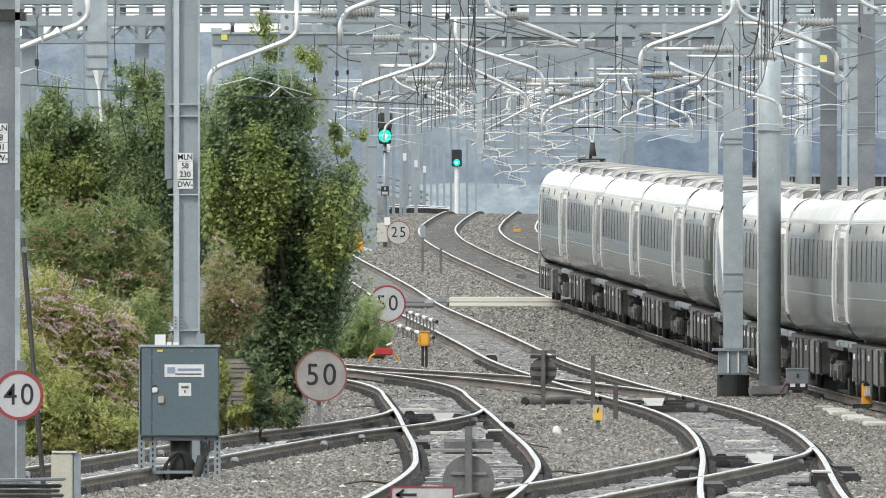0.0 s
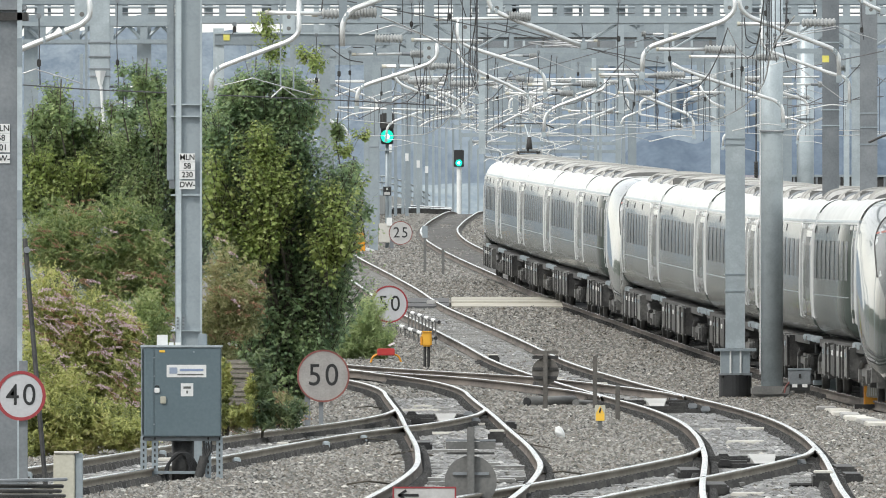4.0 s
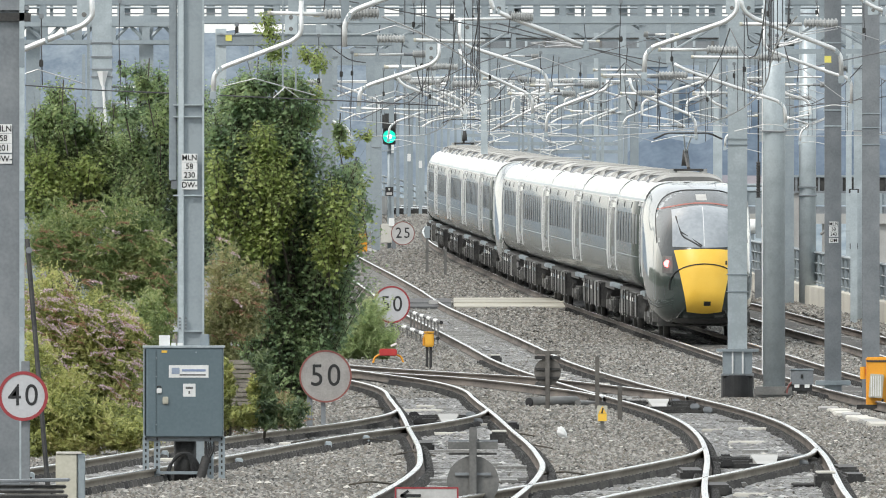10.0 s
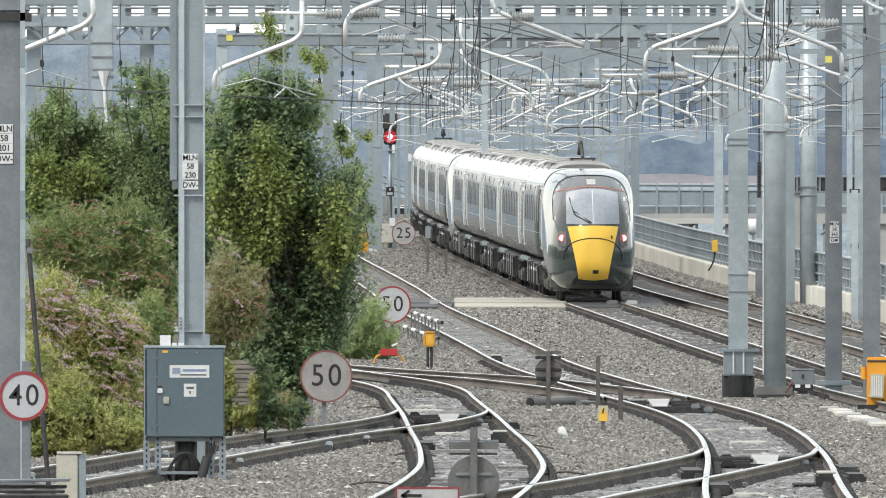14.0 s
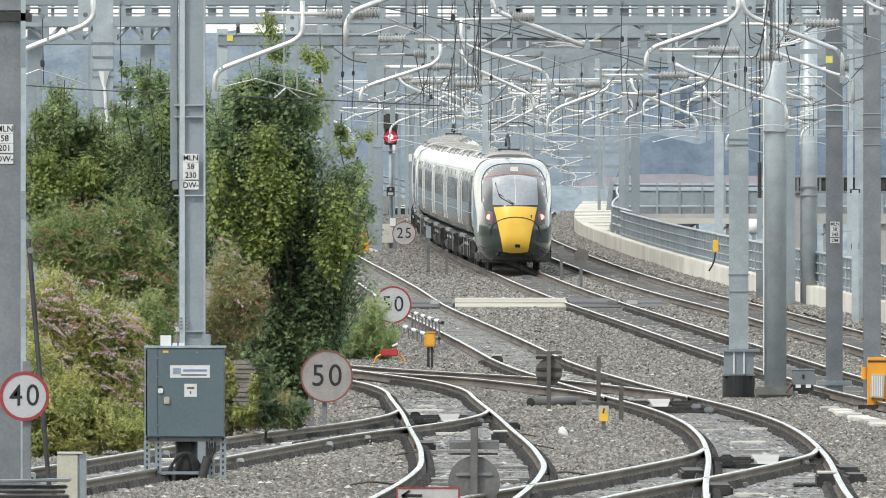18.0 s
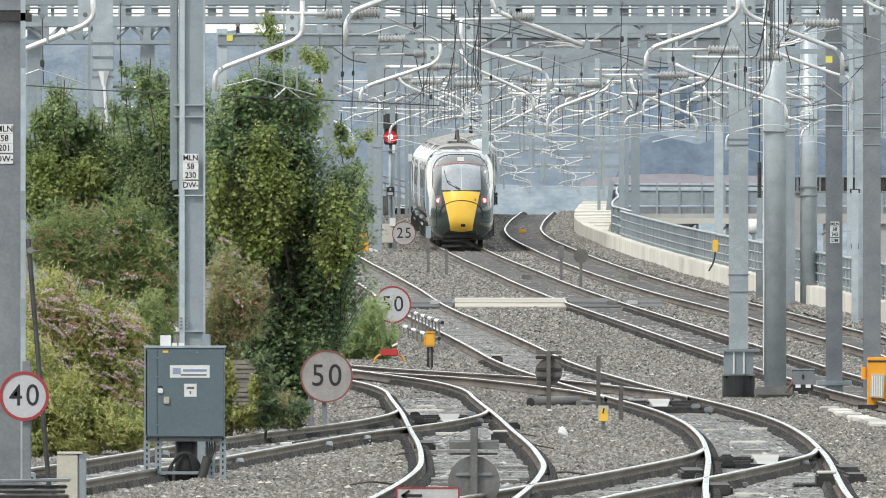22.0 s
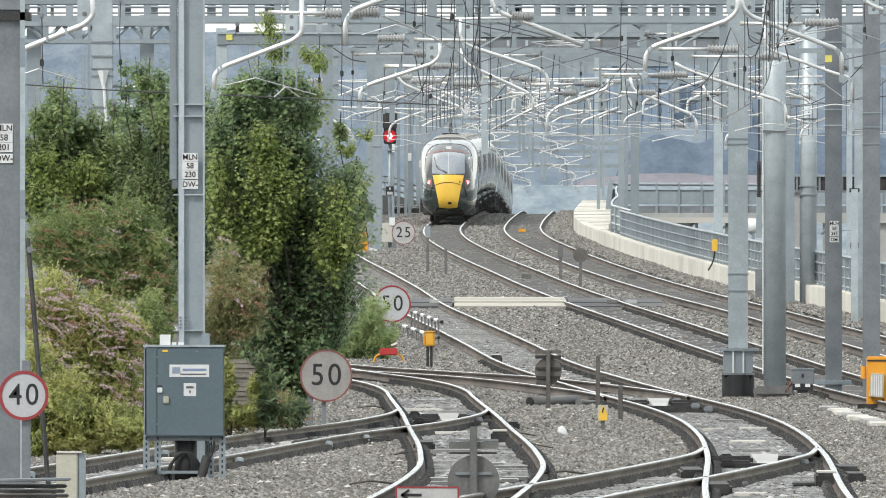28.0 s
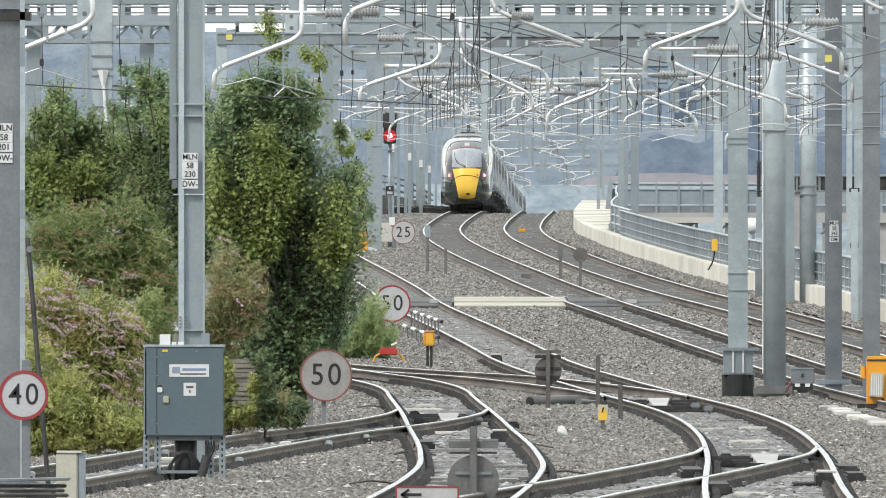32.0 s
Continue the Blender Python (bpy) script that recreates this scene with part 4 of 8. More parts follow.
for xx, y0, y1, dd in ((1058, 631, 724, 285.8), (1098, 684, 746, 265.7)):
    zg = float(level(dd)) - 0.2
    hh = 2.45 + (465 - y0) * dd / 28500 - zg
    po = thing("marker_stake", ((xx - 784) * dd / 28500, dd, zg), "short weathered grey stake in the ballast", "stake", "stakes")
    part("stake", box(0, 0, hh / 2, 0.075, 0.07, hh, bevel=0.008), M_STAKE, po)
    if xx == 1058:
        part("arm", box(0.06, 0, 0.434 - zg, 0.201, 0.05, 0.05), M_STAKE, po)
    else:
        part("cap", box(0, 0, hh, 0.09, 0.08, 0.04, bevel=0.01), M_SIGN_BACK, po)
yp = thing("warning_plate", (2.487, 250.5, -0.14), "small yellow warning plate on a short post", "warning plate")
part("post", box(0, 0.02, 0.141, 0.06, 0.05, 0.299), M_SIGN_BACK, yp)
part("plate", box(0, -0.02, 0.255, 0.158, 0.012, 0.246, bevel=0.004), M_CREAM, yp)
part("panel", box(0, -0.03, 0.193, 0.132, 0.006, 0.114), M_YELLOW, yp)
tri = bmesh.new()
tri_v = [tri.verts.new(p) for p in ((-0.062, -0.03, 0.255), (0.062, -0.03, 0.255), (0, -0.03, 0.369), (-0.062, -0.026, 0.255), (0.062, -0.026, 0.255), (0, -0.026, 0.369))]
for f in ((0, 1, 2), (5, 4, 3), (0, 3, 4, 1), (1, 4, 5, 2), (2, 5, 3, 0)):
    tri.faces.new([tri_v[i] for i in f])
part("triangle", tri, M_YELLOW, yp, "yellow triangle")
part("bolt_mark", box(0, -0.035, 0.299, 0.022, 0.004, 0.079, ry=14), M_BLACK, yp)

bag = bmesh.new()
bmesh.ops.create_icosphere(bag, subdivisions=3, radius=1)
for v in bag.verts:
    n = noise.noise(v.co * 1.7) * 0.35 + noise.noise(v.co * 4) * 0.12
    v.co = Vector((v.co.x * 0.068, v.co.y * 0.06, v.co.z * 0.094)) * (1 + n)
shift(bag, pose(1.802, 242.3, -0.2 + 0.102, 0, -35, 0))
tagged(finish("plastic_bag", bag, M_WHITE, smooth=True), "crumpled white plastic bag on the ballast", "bag")


# ---- right-hand mast group ----
RB = 302.0
ra = mast(5.531, 302, 0.85, 10.4, 0.36, M_GALV_PALE, "pale galvanised mast on a braced steel footing", base=False)
z0r = 0.85
part("footing_plate", box(0, 0, -0.03, 0.784, 0.6, 0.05), M_GALV, ra, "wide footing plate")
ft = part("footing", box(0, 0, -0.254, 0.551, 0.45, 0.445, bevel=0.01), M_GALV, ra, "boxed steel footing")
for s in (-1, 1):
    part("stiffener", box(s * 0.095, -0.24, -0.254, 0.03, 0.05, 0.424), M_WHITE, ft)
part("lower_plate", box(0, 0, -0.487, 0.615, 0.52, 0.035), M_GALV_DARK, ra)
for k in range(4):
    part("bolt", rod((-0.254 + k * 0.17, -0.2, -0.551), (-0.254 + k * 0.17, -0.2, -0.434), 0.02, n=8), M_DARK, ra)
part("pile_cap", rod((0, 0, -0.911), (0, 0, -0.498), 0.307, n=28), M_BLACK, ra, "black pile cap")
for yy in (245, 255, 485, 515):
    part("clamp_band", box(0, 0, 2.45 + (465 - yy) * RB / 28500 - z0r, 0.4, 0.4, 0.02), M_GALV, ra)

rb = thing("overhead_line_mast", (6.2, 301, 0.074), "stout round grey steel mast in a concrete pad", "mast", "overhead line masts")
part("column", rod((0, 0, 0), (0, 0, 9.8), 0.206, n=32), M_GALV_PALE, rb, "", True)
part("pad", box(-0.021, 0, -0.02, 0.739, 1.0, 0.19, bevel=0.04), M_SIGN_BACK, rb, "grey concrete pad")
part("cable", bend([(-0.222, -0.1, 0.3), (-0.222, -0.1, 3.0), (-0.222, -0.1, 7.0)], 0.012), M_WHITE, rb)
band(rb, 0, 0, 2.45 + (465 - 232) * 301 / 28500 - 0.074, 0.42, 0.42)

rc = mast(7.346, 303, 0.228, 10.0, 0.31, M_GALV_DARK, "weathered dark grey mast with asset plates", base=False)
part("footing_plate", box(0, 0, -0.03, 0.659, 0.55, 0.09, bevel=0.01), M_GALV, rc)
part("stub", box(0, 0, -0.191, 0.319, 0.3, 0.319), M_GALV, rc)
part("pad", box(0, 0, -0.361, 0.702, 0.8, 0.12), M_CONCRETE, rc)
plates(rc, 0.01, -0.165, 3.237 - 0.228, ["MLN", "58", "343", "DM"], 0.93)
for yy in (75, 194, 222):
    part("clamp_band", box(0, 0, 2.45 + (465 - yy) * 303 / 28500 - 0.228, 0.34, 0.34, 0.025), M_GALV_PALE, rc)
part("plate_band", box(0.06, -0.13, 3.056 - 0.228, 0.5, 0.012, 0.012), M_GALV, rc)

rd = mast(7.766, 292, -0.183, 9.8, 0.31, M_GALV_DARK, "weathered dark grey mast behind an orange machine", base=True)
for yy in (200, 225, 255):
    part("clamp_band", box(0, 0, 2.45 + (465 - yy) * 292 / 28500 - -0.183, 0.34, 0.34, 0.02), M_GALV, rd)

lb = thing("trackside_box", (6.605, 296, 0.061), "small grey trackside junction box on black legs", "junction box")
part("case", box(0, 0, 0.291, 0.415, 0.3, 0.27, bevel=0.015), M_GALV_DARK, lb)
part("lid", box(0, 0, 0.436, 0.436, 0.33, 0.03, bevel=0.008), M_GALV, lb)
part("base", box(0, 0, 0.104, 0.374, 0.26, 0.125), M_BLACK, lb)
for s in (-1, 1):
    part("label", box(s * 0.093, -0.14, 0.135, 0.093, 0.01, 0.062), M_WHITE, lb)
part("foot", box(0, 0, 0.031, 0.187, 0.2, 0.083), M_DARK, lb)
part("catch", box(0, -0.16, 0.312, 0.04, 0.02, 0.07), M_DARK, lb)
part("cable", bend([(-0.187, -0.1, 0.166), (-0.291, -0.1, 0.083), (-0.322, -0.1, 0.0)], 0.02), M_STAKE, lb)
part("cable", bend([(-0.187, -0.14, 0.208), (-0.26, -0.14, 0.125), (-0.28, -0.14, 0.0)], 0.015), M_RED_OLD, lb)

og = thing("orange_machine", (7.603, 284, -0.111), "orange lubricator case with a cream side box", "lubricator")
part("case", box(0.08, 0.1, 0.478, 0.419, 0.4, 0.857, bevel=0.02), M_ORANGE, og)
part("base", box(0.08, 0.08, -0.02, 0.399, 0.36, 0.159, bevel=0.01), M_DARK, og, "dark base")
part("stripe", box(0.08, -0.105, 0.837, 0.419, 0.02, 0.03), M_DARK, og)
part("side_handle", rod((-0.189, 0, 0.518), (-0.189, 0, 0.737), 0.05, n=14), M_ORANGE, og)
sc = part("side_box", box(0.04, -0.2, 0.399, 0.239, 0.25, 0.419, bevel=0.01, ry=4), M_CREAM, og, "cream ventilated box")
for k in range(5):
    part("vent_slat", box(-0.05 + k * 0.04, -0.33, 0.399, 0.018, 0.02, 0.359), M_WHITE, sc)
part("foot", box(0.02, 0, 0.02, 0.638, 0.35, 0.1), M_DARK, og)
part("hose", bend([(0.159, -0.2, 0.159), (0.06, -0.3, -0.04), (0.219, -0.4, -0.14)], 0.02), M_BLACK, og)

rnd = random.Random(14)
for k in range(8):
    tagged(finish("path_slab", box(7.0 - 0.02 * k + rnd.uniform(-0.05, 0.05), 256.5 + 4.0 * k, -0.13 + rnd.uniform(-0.015, 0.015), rnd.uniform(0.3, 0.4), rnd.uniform(3.2, 3.8), 0.08, bevel=0.015, rz=rnd.uniform(-1.2, 1.2)), M_CONCRETE if k % 3 == 1 else M_PALE), "worn pale concrete trough lid in a row", "trough lid", "trough lids")

# ---- things round the left main line ----
yb = thing("yellow_box", (-0.285, 339.0, 0.21), "yellow telephone box on two thin legs", "telephone box")
zb = 0.21
part("case", box(0, 0, 0.844 - zb, 0.214, 0.2, 0.309, bevel=0.03), M_YELLOW_BOX, yb)
part("hood", box(0, -0.01, 0.999 - zb, 0.226, 0.23, 0.03, bevel=0.01), M_YELLOW_BOX, yb)
part("side_box", box(-0.107, 0, 0.809 - zb, 0.048, 0.16, 0.19, bevel=0.01), M_ORANGE, yb)
for s in (-1, 1):
    part("leg", rod((s * 0.04, 0, -0.1), (s * 0.04, 0, 0.701 - zb), 0.03, n=8), M_DARK, yb)

rl = thing("red_barrel_cover", (-1.162, 345, 0.26), "red lifting frame with orange hooped handles", "lifting frame")
part("cover", box(0, 0, 0.283, 0.377, 0.3, 0.153, bevel=0.02), M_RED, rl, "bright red cover")
for s in (-1, 1):
    part("handle", bend([(s * 0.165, 0, 0.236), (s * 0.283, 0, 0.189), (s * 0.342, 0, 0.0)], 0.022, round_by=0.1), M_ORANGE, rl)
part("rod", box(0.118, 0.1, 0.448, 0.141, 0.05, 0.04, ry=-25), M_WHITE, rl)

hr = thing("striped_barrier", (-0.567, 385, 0.25), "low black and white striped barrier on thin posts", "barrier")
for (xa, ya, da), (xb, yb2, db) in (((728, 551, 392), (782, 570, 368)), ((706, 574, 386), (776, 598, 360))):
    n = 9
    for k in range(n):
        t0, t1 = k / n, (k + 1) / n
        pa = [((xa + (xb - xa) * t - 784) * (da + (db - da) * t) / 28500 - hr.location.x, da + (db - da) * t - 385, 2.45 + (465 - ya - (yb2 - ya) * t) * (da + (db - da) * t) / 28500 - 0.25) for t in (t0, t1)]
        part("bar", rod(pa[0], pa[1], 0.042, n=10), M_WHITE if k % 2 else M_BLACK, hr)
        part("post", rod((pa[0][0], pa[0][1], -0.3), pa[0], 0.018, n=6), M_SIGN_BACK, hr)

oa = thing("orange_cabinet", (-2.894, 585, 2.75), "narrow orange lineside cabinet", "cabinet")
part("case", box(0, 0, 0.411, 0.328, 0.3, 0.78, bevel=0.02), M_ORANGE, oa)
part("plinth", box(0, 0, 0.02, 0.369, 0.34, 0.1), M_CONCRETE, oa)
for dx, dz in ((14, 8), (20, 4)):
    tagged(finish("white_marker", box((643 + dx - 784) * 585 / 28500, 584, 2.85 + dz * 0.01, 0.2, 0.1, 0.12, bevel=0.02, ry=20), M_WHITE), "small white marker beside the orange cabinet", "marker", "white markers")

for xx, yt, yb3, dd, pl in ((757, 400, 480, 520, 1), (789, 440, 475, 512, 0), (992, 434, 474, 492, 1), (1027, 440, 485, 480, 2)):
    sk = thing("marker_stake", ((xx - 784) * dd / 28500, dd, float(level(dd)) - 0.2), "short dark lineside stake", "stake", "stakes")
    h = 2.45 + (465 - yt) * dd / 28500 - (float(level(dd)) - 0.2)
    part("stake", box(0, 0, h / 2, 0.09, 0.08, h), M_SIGN_BACK, sk)
    if pl == 1:
        part("plate", box(0, -0.05, h - 0.18, 0.17, 0.03, 0.38), M_GALV if xx == 757 else M_SIGN_BACK, sk)
    if pl == 2:
        part("plate", disc(0, -0.05, h - 0.2, 0.22, 0.03, n=24), M_STAKE, sk, "dark round plate")

tagged(finish("cable_case", box(2.579, 500, 1.98, 0.3, 0.5, 0.22, bevel=0.02), M_SIGN_BACK), "small grey box between the rails", "track box")
tagged(finish("cable_case", box(5.86, 500, 1.98, 0.3, 0.5, 0.22, bevel=0.02), M_SIGN_BACK), "small grey box between the rails", "track box")
tagged(finish("track_magnet", box(3.281, 668, float(level(668)) - 0.08, 0.3, 0.6, 0.14, bevel=0.02), M_ORANGE), "orange trackside magnet between the rails", "track magnet")

# boarded crossing over the two lines
XB = 442.0
M_RUBBER = material("grey_rubber_panel", (0.075, 0.077, 0.08), (0.13, 0.132, 0.135), 0.9, 0, 1.2, 20, 0.1, 0.2, 0.3)
bc = thing("boarded_crossing", (0, XB, float(level(XB))), "grey and buff boarded foot crossing laid between the rails", "foot crossing", "", "structure")
for x0, x1, m in ((716, 800, M_RUBBER), (803, 1000, M_BUFF), (1003, 1095, M_RUBBER), (1098, 1168, M_RUBBER)):
    xa, xb = (x0 - 784) * XB / 28500, (x1 - 784) * XB / 28500
    for k in range(3):
        y = -6.0 + k * 3.0
        part("board", box((xa + xb) / 2, y, y * 0.0105 - 0.09 + (0.02 if m is M_BUFF else 0.0), xb - xa - 0.02, 2.96, 0.14, bevel=0.012, rx=0.6), m, bc)
    part("ramp", box((xa + xb) / 2, -8.0, -0.185, xb - xa - 0.02, 1.2, 0.05, rx=4.2), m, bc, "sloping end board")
for xx in (1078, 1112, 770):
    part("ramp_block", box((xx - 784) * XB / 28500, -7.4, -0.1, 0.3, 0.9, 0.12, bevel=0.02), M_SIGN_FACE if xx != 1078 else M_SIGN_BACK, bc)


# ---- overhead line: cantilevers, booms, wires ----
def insulator_mesh(a, b, r, bm=None, sheds=9):
    """A ribbed insulator, turned in one piece."""
    bm = bm or bmesh.new()
    a, b = Vector(a), Vector(b)
    q = (b - a).to_track_quat("Z", "Y").to_matrix()
    n = 12
    rings = []
    steps = [(0, 0.5)]
    for k in range(sheds):
        steps += [((k + 0.2) / sheds, 0.66), ((k + 0.3) / sheds, 0.95), ((k + 0.62) / sheds, 0.9), ((k + 0.8) / sheds, 0.66)]
    steps.append((1, 0.5))
    for t, f in steps:
        c = a + (b - a) * t
        rings.append([bm.verts.new(c + q @ Vector((r * f * math.cos(i * math.tau / n), r * f * math.sin(i * math.tau / n), 0))) for i in range(n)])
    for p, o in zip(rings, rings[1:]):
        for i in range(n):
            bm.faces.new((p[i], p[(i + 1) % n], o[(i + 1) % n], o[i]))
    bm.faces.new(rings[0][::-1])
    bm.faces.new(rings[-1])
    return bm


def cantilever(points, r, label="white aluminium cantilever arm of the overhead line", tube=None, plate=None, ins=(), stubs=(), riser=None):
    """points: the bent tube. plate: centre and size of its drilled bracket. ins, stubs: end points of insulators and tubes. riser: a drop post up to a boom."""
    o = Vector(points[0])
    c = thing("cantilever_arm", o, label, "cantilever arm", "cantilever arms")
    rel = lambda p: Vector(p) - o
    part("arm_tube", bend([rel(p) for p in points], r, n=10, round_by=r * 5), tube or M_TUBE, c, "", True)
    if plate:
        (px, py, pz), w, h = plate
        pl = part("bracket_plate", box(*rel((px, py, pz)), w, 0.03, h, bevel=0.008), M_GALV_PALE, c, "drilled bracket plate")
        for k in (-0.25, 0.25):
            q = rel((px, py - 0.018, pz + k * h))
            part("hole", disc(q.x, q.y, q.z, w * 0.17, 0.006, n=14), M_SIGN_BACK, pl)
    for k in (0.3, 0.62):
        a, b = (rel(points[-3]), rel(points[-2])) if len(points) > 2 else (rel(points[0]), rel(points[1]))
        q = a.lerp(b, k)
        part("clamp", box(q.x, q.y, q.z, r * 1.1, r * 2.5, r * 2.5, bevel=r * 0.3), M_GALV_PALE, c)
    e = rel(points[-1])
    way = 1 if points[-1][0] > points[0][0] else -1
    if points[0][1] > 280:
        part("steady_arm", bend([e, e + Vector((-way * 0.35, 0.05, 0.04)), e + Vector((-way * 0.95, 0.1, -0.1))], r * 0.3, n=6), M_TUBE, c, "thin steady arm")
    part("end_fitting", box(e.x, e.y, e.z, r * 2.6, r * 2.6, r * 3.2, bevel=r * 0.3), M_GALV_PALE, c)
    for a, b in ins:
        part("insulator", insulator_mesh(rel(a), rel(b), r * 2.3), M_INSUL, c, "ribbed grey insulator")
    for a, b in stubs:
        part("stay_tube", rod(rel(a), rel(b), r * 0.85, n=10), M_TUBE, c, "", True)
        cap = rel(a) + (rel(a) - rel(b)).normalized() * 0.02
        part("end_cap", rod(cap, cap + (rel(b) - rel(a)).normalized() * r * 1.2, r * 1.0, n=10), M_CREAM, c, "cream end cap")
    if riser:
        (rx, ry, rz), top, w = riser
        q = rel((rx, ry, rz))
        part("drop_post", box(q.x, q.y, q.z + (top - rz) / 2, w, w, top - rz), M_GALV, c, "grey steel drop post")
    return c


def P(a):
    return a[0]


TOPZ = 8.2
cantilever([(-4.072, 186, 5.746), (-4.04, 186, 5.302), (-4.151, 186, 5.198), (-4.829, 186, 4.923), (-5.378, 186, 4.702)], 0.034, plate=(P([(-4.138, 186, 5.446)]), 0.17, 0.5), riser=(P([(-4.04, 186.3, 5.751)]), TOPZ, 0.12))
cantilever([(-1.947, 222, 6.072), (-1.947, 222, 5.62), (-2.072, 222, 5.511), (-3.022, 222, 5.153), (-3.147, 222, 5.059), (-3.163, 222, 4.763)], 0.034, plate=(P([(-2.088, 222, 5.761)]), 0.17, 0.32), stubs=[(P([(-2.391, 222, 5.901)]), P([(-1.628, 222, 5.885)]))], ins=[(P([(-1.628, 222, 5.885)]), P([(-1.122, 222, 5.885)]))], riser=(P([(-2.058, 222.2, 5.919)]), TOPZ, 0.14))
cantilever([(-1.214, 200, 5.138), (-1.214, 200, 5.432), (-1.116, 200, 5.587), (-0.589, 200, 5.783)], 0.034, ins=[(P([(-1.139, 200.3, 5.563)]), P([(-0.787, 200.3, 5.563)]))], riser=(P([(-1.209, 200.3, 5.437)]), TOPZ, 0.1))
cantilever([(-0.055, 262, 6.026), (-0.055, 262, 5.805), (-0.184, 262, 5.686), (-1.213, 262, 5.346), (-1.342, 262, 5.254), (-1.361, 262, 4.95)], 0.033, plate=(P([(-0.184, 262, 5.87)]), 0.18, 0.3), stubs=[(P([(-0.45, 262, 6.081)]), P([(0.699, 262, 6.063)]))], ins=[(P([(-1.066, 262, 6.1)]), P([(-0.607, 262, 6.1)]))], riser=(P([(-0.184, 262.2, 6.01)]), TOPZ, 0.15))
cantilever([(0.663, 225, 6.279), (0.695, 225, 6.026), (0.837, 225, 5.932), (2.005, 225, 5.474)], 0.034, plate=(P([(0.789, 225, 6.089)]), 0.18, 0.32), ins=[(P([(0.955, 225, 5.9)]), P([(1.271, 225, 5.884)]))], riser=(P([(0.79, 225.2, 6.124)]), TOPZ, 0.14))
cantilever([(0.31, 285, 6.8), (0.31, 285, 6.4), (0.48, 285, 6.28), (1.71, 285, 5.88), (1.84, 285, 5.76), (1.86, 285, 5.42)], 0.033, plate=(P([(0.44, 285, 6.5)]), 0.22, 0.5), stubs=[(P([(-0.06, 285, 6.76)]), P([(1.21, 285, 6.78)]))], riser=(P([(0.44, 285.2, 6.603)]), TOPZ + 0.4, 0.16))
cantilever([(0.326, 310, 6.572), (0.413, 310, 6.29), (1.632, 310, 5.724), (1.729, 310, 5.594), (1.74, 310, 5.278)], 0.031, stubs=[(P([(0.718, 310, 6.692)]), P([(-0.044, 310, 6.725)]))], ins=[(P([(-0.152, 310, 6.246)]), P([(0.305, 310, 6.224)]))])
cantilever([(-0.973, 330, 6.329), (-0.834, 330, 6.121), (-0.023, 330, 5.773), (0.371, 330, 5.634), (0.463, 330, 5.449)], 0.03, stubs=[(P([(-1.181, 330, 6.491)]), P([(-0.336, 330, 6.491)]))], ins=[(P([(-0.66, 330, 6.167)]), P([(-0.023, 330, 6.167)]))])
cantilever([(-2.825, 330, 5.611), (-2.246, 330, 5.356), (-1.945, 330, 5.217), (-1.864, 330, 5.009)], 0.032, ins=[(P([(-2.767, 330, 6.167)]), P([(-2.269, 330, 6.167)]))], stubs=[(P([(-3.404, 330, 6.19)]), P([(-2.767, 330, 6.167)]))])
cantilever([(4.233, 232, 6.317), (4.249, 232, 6.089), (4.103, 232, 5.942), (3.028, 232, 5.568), (2.922, 232, 5.454), (2.906, 232, 5.144)], 0.034, plate=(P([(4.168, 232, 6.203)]), 0.17, 0.3), stubs=[(P([(3.53, 262, 5.925)]), P([(4.302, 262, 5.925)]))], ins=[(P([(4.302, 262, 5.925)]), P([(4.817, 262, 5.916)]))], riser=(P([(4.171, 232.2, 6.239)]), TOPZ, 0.14))
cantilever([(4.372, 236, 6.383), (4.405, 236, 6.168), (4.538, 236, 6.052), (5.747, 236, 5.588), (5.838, 236, 5.489), (5.846, 236, 5.141)], 0.034, plate=(P([(4.488, 236, 6.267)]), 0.17, 0.3), stubs=[(P([(4.632, 250, 6.161)]), P([(5.579, 250, 6.161)]))], ins=[(P([(5.614, 250, 6.178)]), P([(6.14, 250, 6.178)]))], riser=(P([(4.492, 236.2, 6.304)]), TOPZ, 0.14))
cantilever([(5.82, 292, 6.804), (5.84, 292, 6.395), (5.963, 292, 6.292), (7.09, 292, 5.882), (7.336, 292, 5.821), (7.418, 292, 5.698), (7.418, 292, 5.288)], 0.032, plate=(P([(5.922, 292, 6.497)]), 0.2, 0.4), stubs=[(P([(4.529, 292, 6.19)]), P([(5.717, 292, 6.179)]))], ins=[(P([(5.717, 292, 6.179)]), P([(6.147, 292, 6.179)]))], riser=(P([(5.926, 292.2, 6.705)]), TOPZ, 0.15))
cantilever([(4.316, 300, 6.166), (4.505, 300, 6.061), (4.905, 300, 5.913), (6.253, 300, 5.471), (6.379, 300, 5.345), (6.389, 300, 5.008)], 0.033, stubs=[(P([(2.968, 300, 5.955)]), P([(4.021, 300, 5.955)]))], ins=[(P([(4.021, 300, 5.955)]), P([(4.568, 300, 5.955)]))])
cantilever([(3.279, 320, 6.099), (3.267, 320, 5.919), (2.257, 320, 5.538), (2.077, 320, 5.381), (2.055, 320, 4.999)], 0.031, plate=(P([(3.189, 320, 6.099)]), 0.17, 0.32), stubs=[(P([(3.009, 320, 6.29)]), P([(3.997, 320, 6.29)]))])
cantilever([(4.583, 420, 6.503), (3.655, 420, 6.149), (3.596, 420, 6.031)], 0.03)
